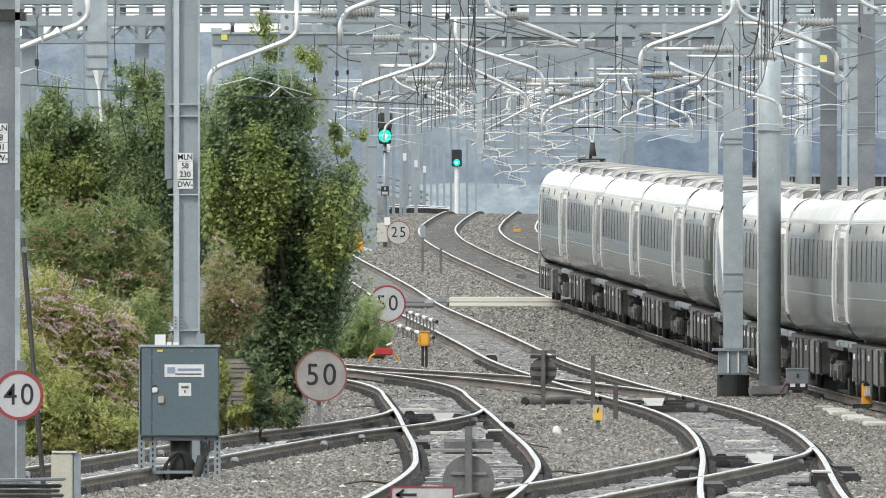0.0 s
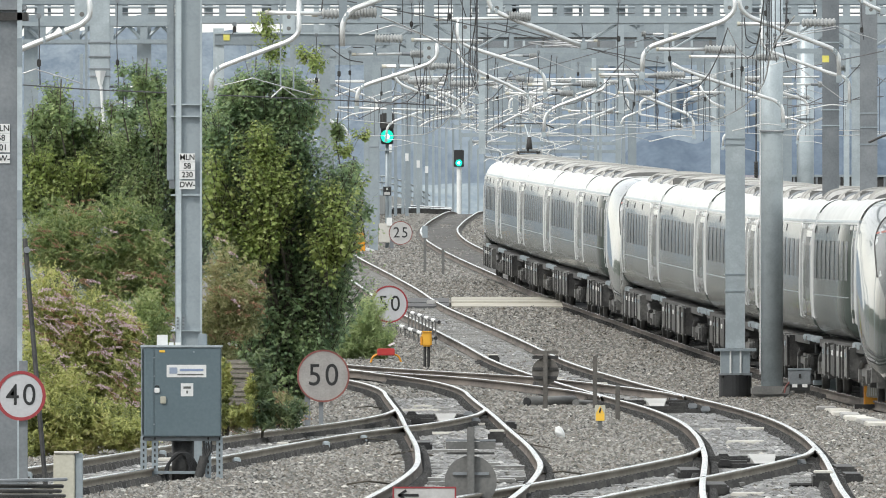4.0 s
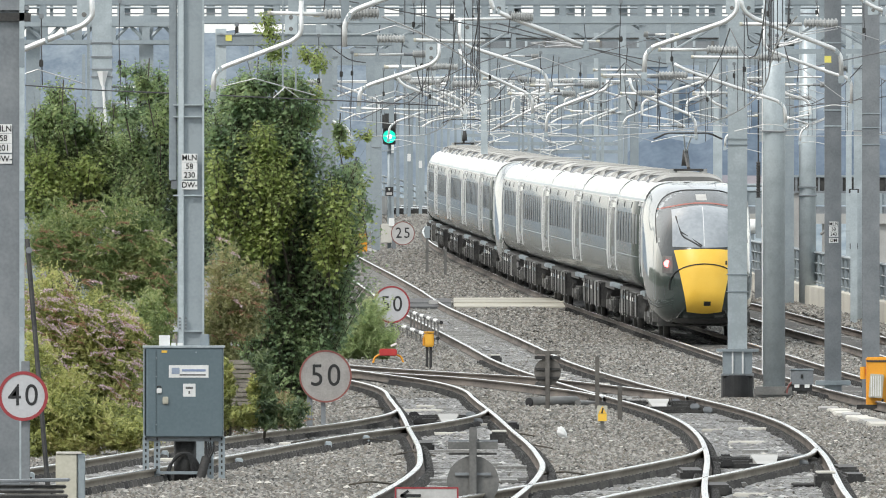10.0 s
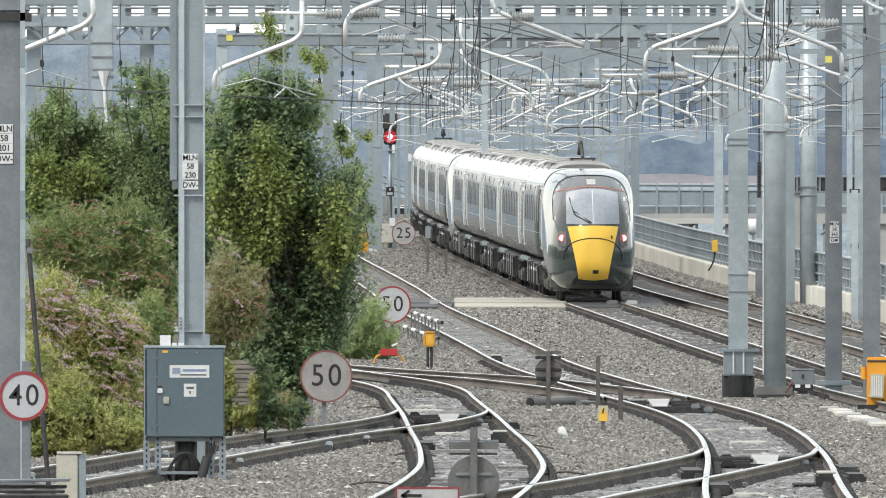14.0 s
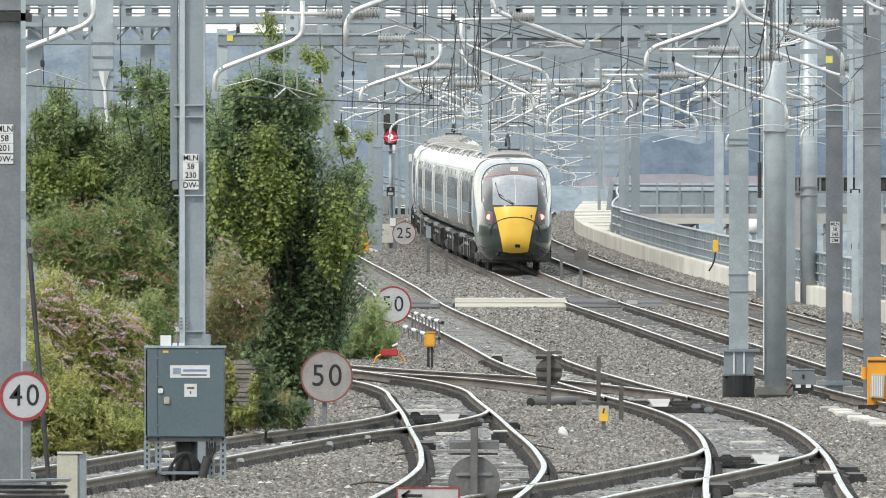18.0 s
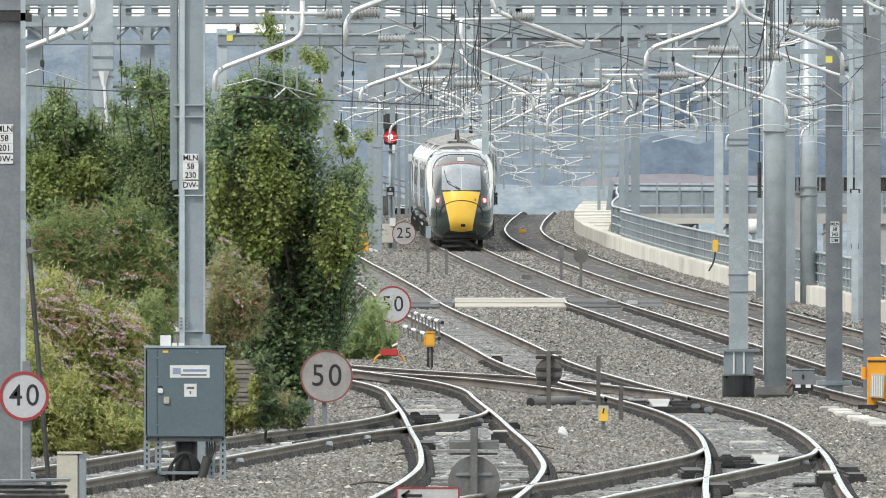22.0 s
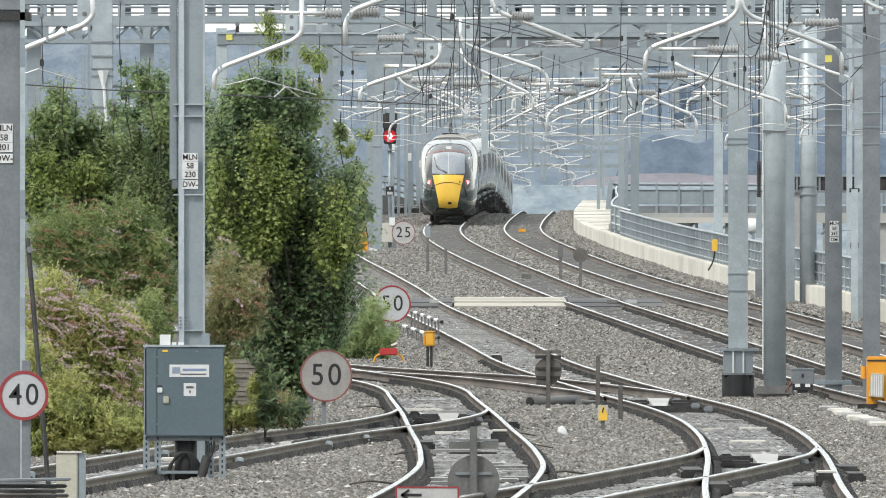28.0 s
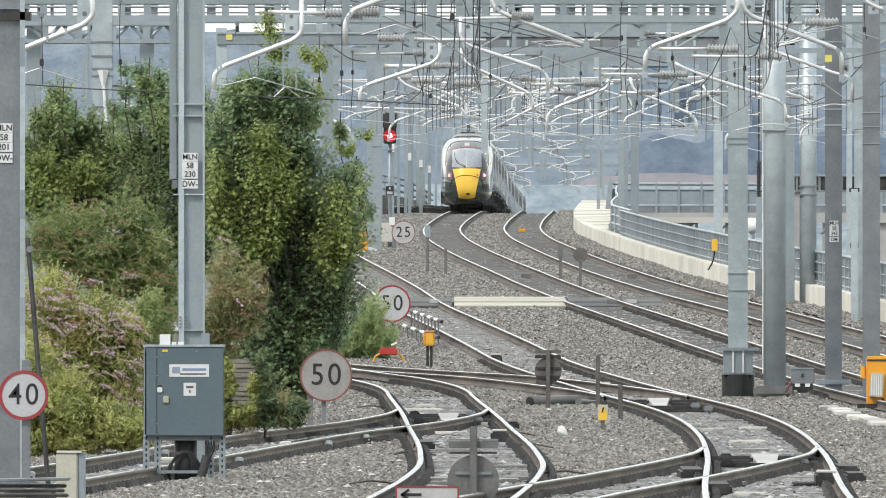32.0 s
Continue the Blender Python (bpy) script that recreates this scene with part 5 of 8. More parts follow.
cantilever([(3.949, 340, 6.375), (4.008, 340, 6.089), (5.225, 340, 5.588), (5.345, 340, 5.444), (5.356, 340, 5.11)], 0.031, stubs=[(P([(3.77, 340, 6.041)]), P([(4.581, 340, 6.017)]))], ins=[(P([(4.128, 340, 6.041)]), P([(4.486, 340, 6.041)]))])
cantilever([(5.798, 360, 6.429), (5.886, 360, 6.239), (6.038, 360, 6.05), (6.392, 360, 5.898)], 0.03, stubs=[(P([(5.608, 360, 6.265)]), P([(6.392, 360, 6.265)]))])
cantilever([(6.016, 450, 6.871), (5.116, 450, 6.508), (5.037, 450, 6.287)], 0.03)
cantilever([(7.604, 420, 5.884), (7.383, 420, 5.766), (7.368, 420, 5.442)], 0.03, stubs=[(P([(7.457, 420, 6.355)]), P([(8.046, 420, 6.414)]))])
cantilever([(10.109, 420, 6.282), (9.52, 420, 6.031), (9.343, 420, 5.884), (9.314, 420, 5.589)], 0.03, ins=[(P([(9.078, 420, 6.768)]), P([(9.638, 420, 6.768)]))], stubs=[(P([(8.046, 420, 6.768)]), P([(9.078, 420, 6.768)]))])
cantilever([(8.505, 400, 6.099), (9.151, 400, 5.889)], 0.03)
cantilever([(2.962, 420, 6.532), (2.623, 420, 6.621), (1.208, 420, 5.884)], 0.03)
cantilever([(-0.488, 480, 6.997), (-1.415, 480, 6.661), (-1.583, 480, 6.492), (-1.617, 480, 6.105)], 0.034, stubs=[(P([(-2.779, 440, 6.696)]), P([(0.093, 440, 6.618)]))])
cantilever([(-6.527, 318, 5.574), (-6.349, 318, 5.652), (-6.204, 318, 5.541), (-5.958, 318, 5.451)], 0.028, stubs=[(P([(-5.4, 318, 5.898)]), P([(-6.572, 318, 5.931)]))])
cantilever([(6.156, 240, 6.45), (6.366, 240, 6.298), (6.602, 240, 6.197)], 0.033, plate=(P([(6.417, 240, 6.298)]), 0.16, 0.3), riser=(P([(6.422, 240.2, 6.369)]), TOPZ, 0.13))


# suspended wire triangles over the arms
def stay(points, r=0.008):
    o = Vector(points[0])
    s = thing("stay_wire", o, "thin pale stay rods of the overhead line", "stay rod", "stay rods")
    for a, b in zip(points, points[1:]):
        part("rod", rod(Vector(a) - o, Vector(b) - o, r, n=6), M_COPPER, s)


stay([(-4.927, 190, 4.683), (-4.773, 190, 4.737), (-4.213, 190, 4.563)])
stay([(-3.03, 222, 4.888), (-2.586, 222, 4.997), (-1.745, 222, 4.763)])
stay([(-2.329, 222, 4.732), (-2.173, 222, 4.873), (-1.979, 222, 4.732)], 0.007)
stay([(-1.011, 200, 5.278), (-0.589, 200, 5.404), (-0.028, 200, 5.222)])
stay([(0.86, 285, 5.86), (1.76, 285, 6.1), (2.36, 285, 5.86)])
stay([(4.687, 236, 5.721), (5.796, 236, 5.92), (6.393, 236, 5.721)])
stay([(4.786, 236, 5.704), (5.796, 236, 5.886)])
stay([(5.492, 292, 5.882), (6.311, 292, 6.128)])
stay([(6.311, 292, 6.128), (7.285, 292, 5.421)])
stay([(7.074, 350, 6.048), (7.872, 350, 6.257), (8.547, 350, 6.048)])
stay([(-1.667, 330, 5.634), (-0.973, 330, 5.866), (-0.278, 330, 5.681)])
stay([(5.192, 360, 6.05), (5.949, 360, 6.239)])
stay([(1.429, 225, 5.489), (1.232, 225, 5.529), (1.942, 225, 5.568)], 0.01)
stay([(5.053, 250, 5.845), (5.579, 250, 5.897), (5.14, 250, 5.792), (5.535, 250, 5.932)], 0.016)
stay([(1.435, 226, 5.487), (1.99, 226, 5.519), (1.459, 226, 5.551), (1.951, 226, 5.471)], 0.016)
for pts in ([(0.36, 285, 7.1), (0.56, 285, 6.5), (0.51, 285, 5.9), (0.64, 285, 5.5)], [(0.611, 285.3, 7.105), (0.661, 285.3, 6.504), (0.581, 285.3, 5.804), (0.681, 285.3, 5.453)], [(5.36, 250, 6.529), (5.386, 250, 6.266), (5.281, 250, 5.915), (5.404, 250, 5.476)], [(4.531, 240, 6.113), (4.556, 240, 5.776), (4.724, 240, 5.692), (4.783, 240, 5.945)], [(3.717, 330, 6.398), (3.775, 330, 5.75), (3.948, 330, 5.518), (4.006, 330, 6.097)], [(-0.45, 262, 5.805), (-0.386, 262, 5.438), (-0.313, 262, 5.162)], [(5.905, 300, 4.924), (6.484, 300, 4.903), (7.116, 300, 5.155)], [(-1.783, 262, 5.943), (-1.508, 262, 5.75), (-1.25, 262, 5.714)]):
    o = Vector(pts[0])
    w = thing("jumper_cable", o, "slack jumper cable of the overhead line", "cable", "jumper cables")
    part("cable", bend([Vector(p) - o for p in pts], 0.009, n=6, round_by=0.5), M_WIRE if pts[0][1] != 300 else M_COPPER, w)


# short insulated tubes that reach out from the drop posts
def register(xa, ya, xb, yb, xi, d, dark=False):
    """A tube with cream caps, then a ribbed insulator on to xi, with its hanger."""
    k = d / 28500
    w3 = lambda x, y: Vector(((x - 784) * k, d, 2.45 + (465 - y) * k))
    o = w3(xa, ya)
    c = thing("register_tube", o, "pale register tube with a ribbed insulator", "register tube", "register tubes")
    a, b = Vector((0, 0, 0)), w3(xb, yb) - o
    part("tube", rod(a, b, 0.026, n=10), M_TUBE, c, "", True)
    way = 1 if xb > xa else -1
    part("end_cap", rod((-0.03 * way, 0, 0), (0.05 * way, 0, 0), 0.032, n=10), M_CREAM, c, "cream end cap")
    sl = b + Vector((way * 0.16, 0, 0))
    part("sleeve", rod(b, sl, 0.034, n=10), M_GALV_DARK, c, "dark steel sleeve")
    part("insulator", insulator_mesh(sl, w3(xi, yb) - o, 0.075 if dark else 0.085, sheds=8), M_INSUL, c, "ribbed grey insulator")
    q = a.lerp(b, 0.45)
    part("clamp", box(q.x, q.y, q.z, 0.07, 0.09, 0.12, bevel=0.01), M_GALV, c)
    part("hanger", rod(q, q + Vector((0.05 * way, 0, 0.55)), 0.01, n=5), M_WIRE, c)
    e = w3(xi, yb) - o
    part("end_post", box(e.x, e.y, e.z + 0.1, 0.05, 0.06, 0.4), M_GALV, c)


for row in ((942, 150, 1018, 149, 1062, 300), (902, 165, 982, 165, 1020, 330), (1070, 135, 1152, 135, 1190, 310), (762, 147, 832, 148, 800, 330), (1388, 149, 1440, 149, 1468, 380), (1228, 166, 1256, 166, 1290, 400), (630, 96, 716, 95, 760, 300), (560, 26, 590, 26, 640, 228), (684, 118, 740, 118, 775, 320), (858, 138, 905, 139, 935, 360), (1012, 196, 1060, 196, 1090, 440), (1150, 222, 1190, 222, 1212, 480), (840, 206, 800, 206, 775, 430), (1340, 204, 1300, 205, 1278, 430), (1440, 228, 1400, 228, 1380, 450), (930, 222, 900, 222, 880, 480), (1060, 72, 1010, 72, 985, 380), (880, 98, 930, 98, 955, 400), (1200, 60, 1160, 60, 1140, 390), (1450, 120, 1480, 120, 1500, 380)):
    register(*row)
for pts in ([(1.112, 330, 6.039), (1.401, 330, 6.155), (2.038, 330, 5.982)], [(1.12, 420, 6.679), (1.709, 420, 6.871), (2.078, 420, 6.679)], [(2.696, 340, 5.969), (3.412, 340, 5.874), (3.889, 340, 5.993)], [(5.688, 420, 6.031), (6.573, 420, 6.282), (7.457, 420, 6.031)], [(7.413, 380, 6.303), (8.347, 380, 6.57), (8.88, 380, 6.277)], [(4.379, 300, 6.124), (5.032, 300, 5.955), (5.747, 300, 6.103)], [(-1.693, 360, 6.101), (-1.061, 360, 6.303), (-0.429, 360, 6.101)], [(7.634, 430, 6.222), (8.691, 430, 6.509), (9.596, 430, 6.237)], [(0.264, 470, 6.325), (1.088, 470, 6.589), (1.913, 470, 6.292)], [(3.458, 560, 6.439), (4.441, 560, 6.675), (5.423, 560, 6.439)], [(5.914, 560, 6.675), (6.602, 560, 6.871), (7.388, 560, 6.675)], [(-2.045, 620, 6.866), (-0.957, 620, 7.084), (0.131, 620, 6.866)]):
    stay(pts, 0.01)
plain_posts = ((990, 1012, 372, -20, 60), (1100, 1109, 400, 40, 200), (764, 772, 400, -20, 190), (906, 914, 420, 40, 120), (1180, 1188, 372, -20, 110), (1290, 1300, 372, -20, 70), (1052, 1060, 480, 40, 240), (1345, 1352, 450, 60, 250), (560, 570, 372, -20, 90))

# ---- booms and portals along the line ----
for d in (186, 200, 222, 234, 262, 286, 296):
    b = thing("gantry", (0, d, TOPZ), "plain grey box-section gantry that holds the near arms", "gantry", "near gantries")
    part("boom", box(4, 0, 0.1, 26, 0.3, 0.35, bevel=0.01), M_GALV, b)
    for x in (-8.8, 16.8):
        part("leg", h_column(x, 0, -TOPZ - 0.3, 0.25, 0.3, 0.3), M_GALV, b)


def boom(d, x0, x1, z0, z1, chord, posts, mat, label, diagonals=False, legs=()):
    """A welded open-frame boom: two chords with uprights between, on legs."""
    b = thing("gantry", ((x0 + x1) / 2, d, z0), label, "gantry", "gantries")
    mx = (x0 + x1) / 2
    for z in (z0, z1):
        for k in (-0.35, 0.35):
            part("chord", box(0, k, z - z0, x1 - x0, 0.14, chord, bevel=0.01), mat, b)
    n = max(1, round((x1 - x0) / posts))
    for k in range(n + 1):
        x = x0 + (x1 - x0) * k / n - mx
        part("upright", box(x, -0.35, (z1 - z0) / 2, 0.16, 0.1, z1 - z0 - chord), mat, b)
        if diagonals and k < n:
            w = (x1 - x0) / n
            part("diagonal", rod((x, -0.3, 0), (x + w / 2, -0.3, z1 - z0), 0.045, n=6), mat, b)
            part("diagonal", rod((x + w / 2, -0.3, z1 - z0), (x + w, -0.3, 0), 0.045, n=6), mat, b)
    for lx, w in legs:
        g = float(edge_height(lx, d)) - 0.1
        part("leg", h_column(lx - mx, 0, g - z0, z1 - z0 + 0.2, w, w), mat, b)
    return b


boom(360, -10.661, 10.813, 7.882, 8.298, 0.164, 0.581, M_GALV, "grey open-frame steel gantry boom across all tracks", legs=((-10.408, 0.4), (10.56, 0.4)))
rnd = random.Random(7)
tp = thing("cable_tray", (0, 361.2, 7.9), "grey cable tray behind the gantry boom", "cable tray")
for z, r in ((0.06, 0.035), (0.15, 0.02), (0.28, 0.03), (0.34, 0.016)):
    part("cable", rod((-10.3, 0, z), (10.4, 0, z), r, n=6), M_GALV_DARK if r < 0.03 else M_GALV, tp)
for k in range(34):
    x = rnd.uniform(-10.2, 10.3)
    part("hanger", box(x, 0.1, 0.2, rnd.uniform(0.05, 0.3), 0.05, 0.5), M_GALV if k % 2 else M_GALV_PALE, tp)
for x in (-10.408, 10.56):
    part("support", box(x, -0.4, 0.1, 0.12, 0.9, 0.1), M_GALV, tp)
boom(345, -9.248, -5.617, 7.183, 7.558, 0.097, 0.726, M_GALV, "grey lattice gantry boom behind the trees", True, legs=((-8.764, 0.3), (-6.343, 0.3)))
b2 = thing("box_beam", (-2.568, 300, 6.618), "grey box-section cross beam with a yellow plate", "cross beam", "gantries")
part("beam", box(0, 0, 0, 3.263, 0.3, 0.232, bevel=0.01), M_GALV, b2)
part("flange", box(0, -0.16, 0.105, 3.263, 0.05, 0.032), M_GALV_PALE, b2)
part("yellow_plate", box(-1.411, -0.17, 0.032, 0.116, 0.01, 0.116), M_LEMON, b2, "small yellow plate")
part("leg", h_column(-1.558, 0, -6.618 - 0.3, 0.2, 0.2, 0.2), M_GALV_PALE, b2)
part("leg", h_column(0.421, 0, -6.618 - 0.3, 0.1, 0.2, 0.2), M_GALV, b2)
b3 = thing("box_beam", (4.255, 430, 8.349), "grey box-section cross beam high over the line", "cross beam", "gantries")
part("beam", box(0, 0, 0, 6.488, 0.35, 0.272, bevel=0.01), M_GALV, b3)
part("lower_flange", box(0, -0.18, -0.136, 6.488, 0.05, 0.045), M_GALV_DARK, b3)
# Dark strip for the shadow line below the beam's upper lip.
part("cable_run", box(0, -0.2, 0.106, 6.488, 0.06, 0.038), M_DARK, b3, "dark strip drawn as a shadow line along the beam")
part("web_plate", box(0, -0.185, -0.045, 6.427, 0.02, 0.136), M_GALV_DARK, b3, "darker web plate")
for k in range(13):
    part("stiffener", box((-200 + k * 33) * 430 / 28500, -0.2, -0.045, 0.07, 0.03, 0.166), M_GALV_PALE if k % 3 else M_SIGN_BACK, b3)
part("beam_end", box(4.2, 0, 0, 1.92, 0.3, 0.2), M_GALV, b3)
part("leg", h_column(330 * 430 / 28500, 0, 1.0 - 8.349, 1.5, 0.3, 0.3), M_GALV, b3)
yq = thing("yellow_plate", (6.94, 290.0, 6.123), "small yellow plate on a mast", "plate")
part("plate", box(0, 0, 0, 0.122, 0.02, 0.122), M_LEMON, yq)
part("bracket", box(0, 0.1, 0, 0.06, 0.2, 0.06), M_GALV, yq)


def plain_mast(x0, x1, d, ytop, mat, label="grey steel mast of the overhead line", bands=(), zb=None, pole=False):
    x = ((x0 + x1) / 2 - 784) * d / 28500
    w = (x1 - x0) * d / 28500
    zg = float(edge_height(x, d)) - 0.1 if zb is None else zb
    zt = 2.45 + (465 - ytop) * d / 28500
    m = thing("overhead_line_mast", (x, d, zg), label, "mast", "overhead line masts")
    if pole:
        part("column", rod((0, 0, 0), (0, 0, zt - zg), w / 2, n=20), mat, m, "", True)
    else:
        part("column", h_column(0, 0, 0, zt - zg, w, w), mat, m)
    if zb is None:
        part("base_plate", box(0, 0, 0.12, w + 0.2, w + 0.2, 0.06), M_GALV_DARK, m)
    for yy in bands:
        part("clamp_band", box(0, 0, 2.45 + (465 - yy) * d / 28500 - zg, w + 0.05, w + 0.05, 0.03), M_GALV_DARK, m)
    return m


for xa, xb, dd, ya, yb in plain_posts:
    plain_mast(xa, xb, dd, ya, M_GALV if xa % 4 else M_GALV_PALE, "drop post hanging from a gantry", zb=2.45 + (465 - yb) * dd / 28500)
lm = plain_mast(164, 199, 318, -80, M_GALV_PALE, "tall pale tapered mast with rung bands", (75, 100, 122, 135, 190, 218))
hz = float(lm.location.z)
part("lamp_bracket", rod((0.02, -0.25, 6.244 - hz), (0.02, -0.25, 5.942 - hz), 0.112, n=4, r2=0.033), M_WHITE, lm, "white triangular fitting")
part("hanging_rod", rod((0.03, -0.25, 5.942 - hz), (0.089, -0.25, 5.016 - hz), 0.03, n=8), M_WHITE, lm)
plain_mast(146, 152, 300, 95, M_GALV, "thin grey post behind the bushes")
plain_mast(155, 160, 300, -40, M_GALV, "thin grey post behind the bushes")
plain_mast(576, 598, 385, 70, M_GALV, "grey steel mast beside the trees", (100, 150))
plain_mast(660, 674, 590, -10, M_GALV, "grey steel mast beside the signal", (190, 260))
plain_mast(500, 503, 240, -60, M_GALV, "thin drop rod of the overhead line", zb=5.018)
plain_mast(523, 526, 240, -60, M_GALV, "thin drop rod of the overhead line", zb=5.018)
plain_mast(852, 864, 500, -30, M_GALV_PALE, "drop post hanging from a gantry", zb=5.836)
plain_mast(887, 898, 500, -30, M_GALV, "drop post hanging from a gantry", zb=7.275)
plain_mast(724, 738, 445, -30, M_GALV, "drop post hanging from a gantry", zb=6.666)
plain_mast(650, 664, 445, 20, M_GALV, "drop post hanging from a gantry", zb=7.056)
plain_mast(1132, 1144, 395, -30, M_GALV, "drop post hanging from a gantry", zb=6.816)
plain_mast(1094, 1104, 620, -20, M_GALV, "grey steel mast beyond the parapet", (120, 200))
plain_mast(1116, 1131, 600, -20, M_GALV, "grey steel mast beyond the parapet", (130, 200))
plain_mast(1263, 1279, 545, -20, M_GALV_PALE, "pale mast on the parapet", (210,))
plain_mast(1415, 1445, 430, -30, M_GALV_PALE, "pale mast on the parapet", (210, 330, 345), pole=True)
plain_mast(1395, 1406, 460, -20, M_GALV, "grey steel mast beyond the parapet", (150,))
plain_mast(1238, 1248, 500, -20, M_GALV, "drop post hanging from a gantry", zb=6.836)
plain_mast(1190, 1202, 500, -20, M_GALV, "drop post hanging from a gantry", zb=7.099)
plain_mast(1498, 1508, 420, 40, M_GALV_PALE, "thin pale post beyond the parapet")
plain_mast(1512, 1530, 400, 75, M_GALV_PALE, "pale mast on the parapet", (120, 230))
eq = plain_mast(1506, 1518, 395, 335, M_GALV_PALE, "grey equipment post with a top bracket")
part("bracket", box(0, 0, 4.224 - float(eq.location.z), 0.249, 0.1, 0.1), M_DARK, eq)
part("socket", box(0, 0, 2.866 - float(eq.location.z), 0.194, 0.16, 0.139), M_DARK, eq)
# string of tensioning insulators beside the pale mast
ts = thing("tension_weights", (8.63, 440, 1.2), "dark ribbed tensioning string above a grey tube", "tension string")
part("string", insulator_mesh((0, 0, 4.225 - 1.2), (0, 0, 5.229 - 1.2), 0.07, sheds=14), M_DARK, ts)
part("string_upper", rod((0, 0, 5.229 - 1.2), (0, 0, 8.085 - 1.2), 0.02, n=6), M_DARK, ts)
part("guide", box(0, 0, (3.145 + 4.225) / 2 - 1.2, 0.154, 0.15, 1.112), M_GALV, ts)
part("foot", box(0, 0, 0.1, 0.2, 0.2, 3.145 - 1.2), M_GALV_DARK, ts)
dm = thing("lineside_drum", (9.054, 470, 1.8), "white round drum bracketed at the parapet", "drum")
part("drum", rod((-0.15, 0, 3.522 - 1.8), (0.15, 0, 3.522 - 1.8), 0.214, n=24), M_WHITE, dm, "", True)
part("stand", box(0, 0, (3.357 - 1.8) / 2, 0.1, 0.1, 3.357 - 1.8), M_GALV, dm)

# posts with white numbered tags, far along the left line
for xx, yy, dd in ((666, 300, 640), (695, 262, 700), (725, 278, 760), (745, 290, 800), (760, 300, 840)):
    q = plain_mast(xx - 3, xx + 3, dd, 120, M_GALV, "far grey mast with a white tag", zb=3.6)
    part("tag", box(0, -0.2, 2.45 + (465 - yy) * dd / 28500 - 3.6, 0.16, 0.03, 0.36), M_WHITE, q, "white tag")


# ---- far portals: a mast each side, a boom, and an arm over each line ----
def far_portal(d, tracks_here, seed):
    lv = float(level(d))
    xs = [float(TRACKS[k](d)) for k in tracks_here]
    x0, x1 = min(xs) - 3.0, max(xs) + 3.2
    top = lv + 7.4
    p = thing("gantry", (x0, d, lv - 0.3), "far grey portal gantry with arms over the tracks", "gantry", "far gantries")
    rel = lambda x, y, z: (x - x0, y, z - lv + 0.3)
    if d < 600:
        x1 += 9.5
    for x, w in ((x0, 0.17), (x1, 0.14)) if d < 620 or d in (706, 808) else ((x0, 0.15),):
        g = float(edge_height(x, d)) - lv + 0.1
        part("leg", h_column(*rel(x, 0, 0)[:2], g, top - lv + 0.5, w, w), M_GALV, p)
    part("boom", box(*rel((x0 + x1) / 2, 0, top), x1 - x0, 0.3, 0.22), M_GALV, p)
    if d < 600:
        part("boom_rail", box(*rel((x0 + x1) / 2, 0, top - 0.75), x1 - x0, 0.2, 0.12), M_GALV, p)
    n = int((x1 - x0) / 1.2) if d < 600 else 0
    for k in range(n):
        a = x0 + (x1 - x0) * k / n
        part("lattice", rod(rel(a, 0, top - 0.7 if k % 2 else top), rel(a + (x1 - x0) / n, 0, top if k % 2 else top - 0.7), 0.03, n=5), M_GALV, p)
    for j, x in enumerate(xs):
        s = 1 if (j + seed) % 2 else -1
        hx = x + s * (1.5 + 0.17 * j)
        part("drop_post", box(*rel(hx, 0.04 * j - 0.06, (top + lv + 4.9) / 2), 0.13 + 0.02 * j, 0.13 + 0.02 * j, top - lv - 4.9), M_GALV, p)
        arm = part("arm", bend([rel(hx, 0, lv + 6.3), rel(hx - s * 0.06, 0, lv + 6.05), rel(x - s * 0.1, 0, lv + 5.5), rel(x - s * 0.3, 0, lv + 5.4), rel(x - s * 0.32, 0, lv + 5.1)], 0.034, n=6), M_TUBE, p, "pale arm tube")
        part("top_tube", rod(rel(hx - s * 0.5, 0, lv + 6.0), rel(x - s * 0.6, 0, lv + 6.02), 0.026, n=6), M_TUBE, arm)
        part("insulator", insulator_mesh(rel(hx, 0, lv + 6.0), rel(hx - s * 0.5, 0, lv + 6.0), 0.09, sheds=6), M_INSUL, arm)
        part("steady_arm", bend([rel(x - s * 0.32, 0, lv + 5.1), rel(x + s * 0.5, 0, lv + 4.95), rel(x + s * 0.75, 0, lv + 4.8)], 0.022, n=6), M_TUBE, arm)


for k, d in enumerate((395, 445, 500, 552, 604, 632, 655, 680, 706, 732, 757, 783, 808, 834, 860, 886, 912, 938, 965, 992, 1020, 1050, 1080, 1140)):
    far_portal(d, ["slow", "main", "loop"] if d < 600 else ["main", "loop"], k)


# ---- wires ----
def wire_run(key, d0, d1, span, top, contact):
    """Messenger wire, contact wire and droppers over one track."""
    line = TRACKS[key]
    w = thing("overhead_wire", (0, 0, 0), "contact wire and messenger wire with droppers over a track", "overhead wire", "overhead wires")
    top_pts, low_pts = [], []
    bm = bmesh.new()
    d = d0
    while d < d1:
        e = min(d + span, d1)
        n = 8
        for k in range(n):
            t = k / n
            q = d + (e - d) * t
            x, lv = float(line(q)), float(level(q))
            sag = 0.75 * 4 * t * (1 - t)
            a, c = Vector((x, q, lv + top - sag)), Vector((x, q, lv + contact))
            top_pts.append(a)
            low_pts.append(c)
            if k:
                rod(a, c, 0.005, bm, 4)
        d = e
    part("messenger_wire", bend(top_pts, 0.009, n=5, round_by=0.1), M_WIRE, w)
    part("contact_wire", bend(low_pts, 0.008, n=5, round_by=0.1), M_COPPER, w)
    tagged(part("dropper", bm, M_WIRE, w), "thin dropper wires", "", "", "stuff")


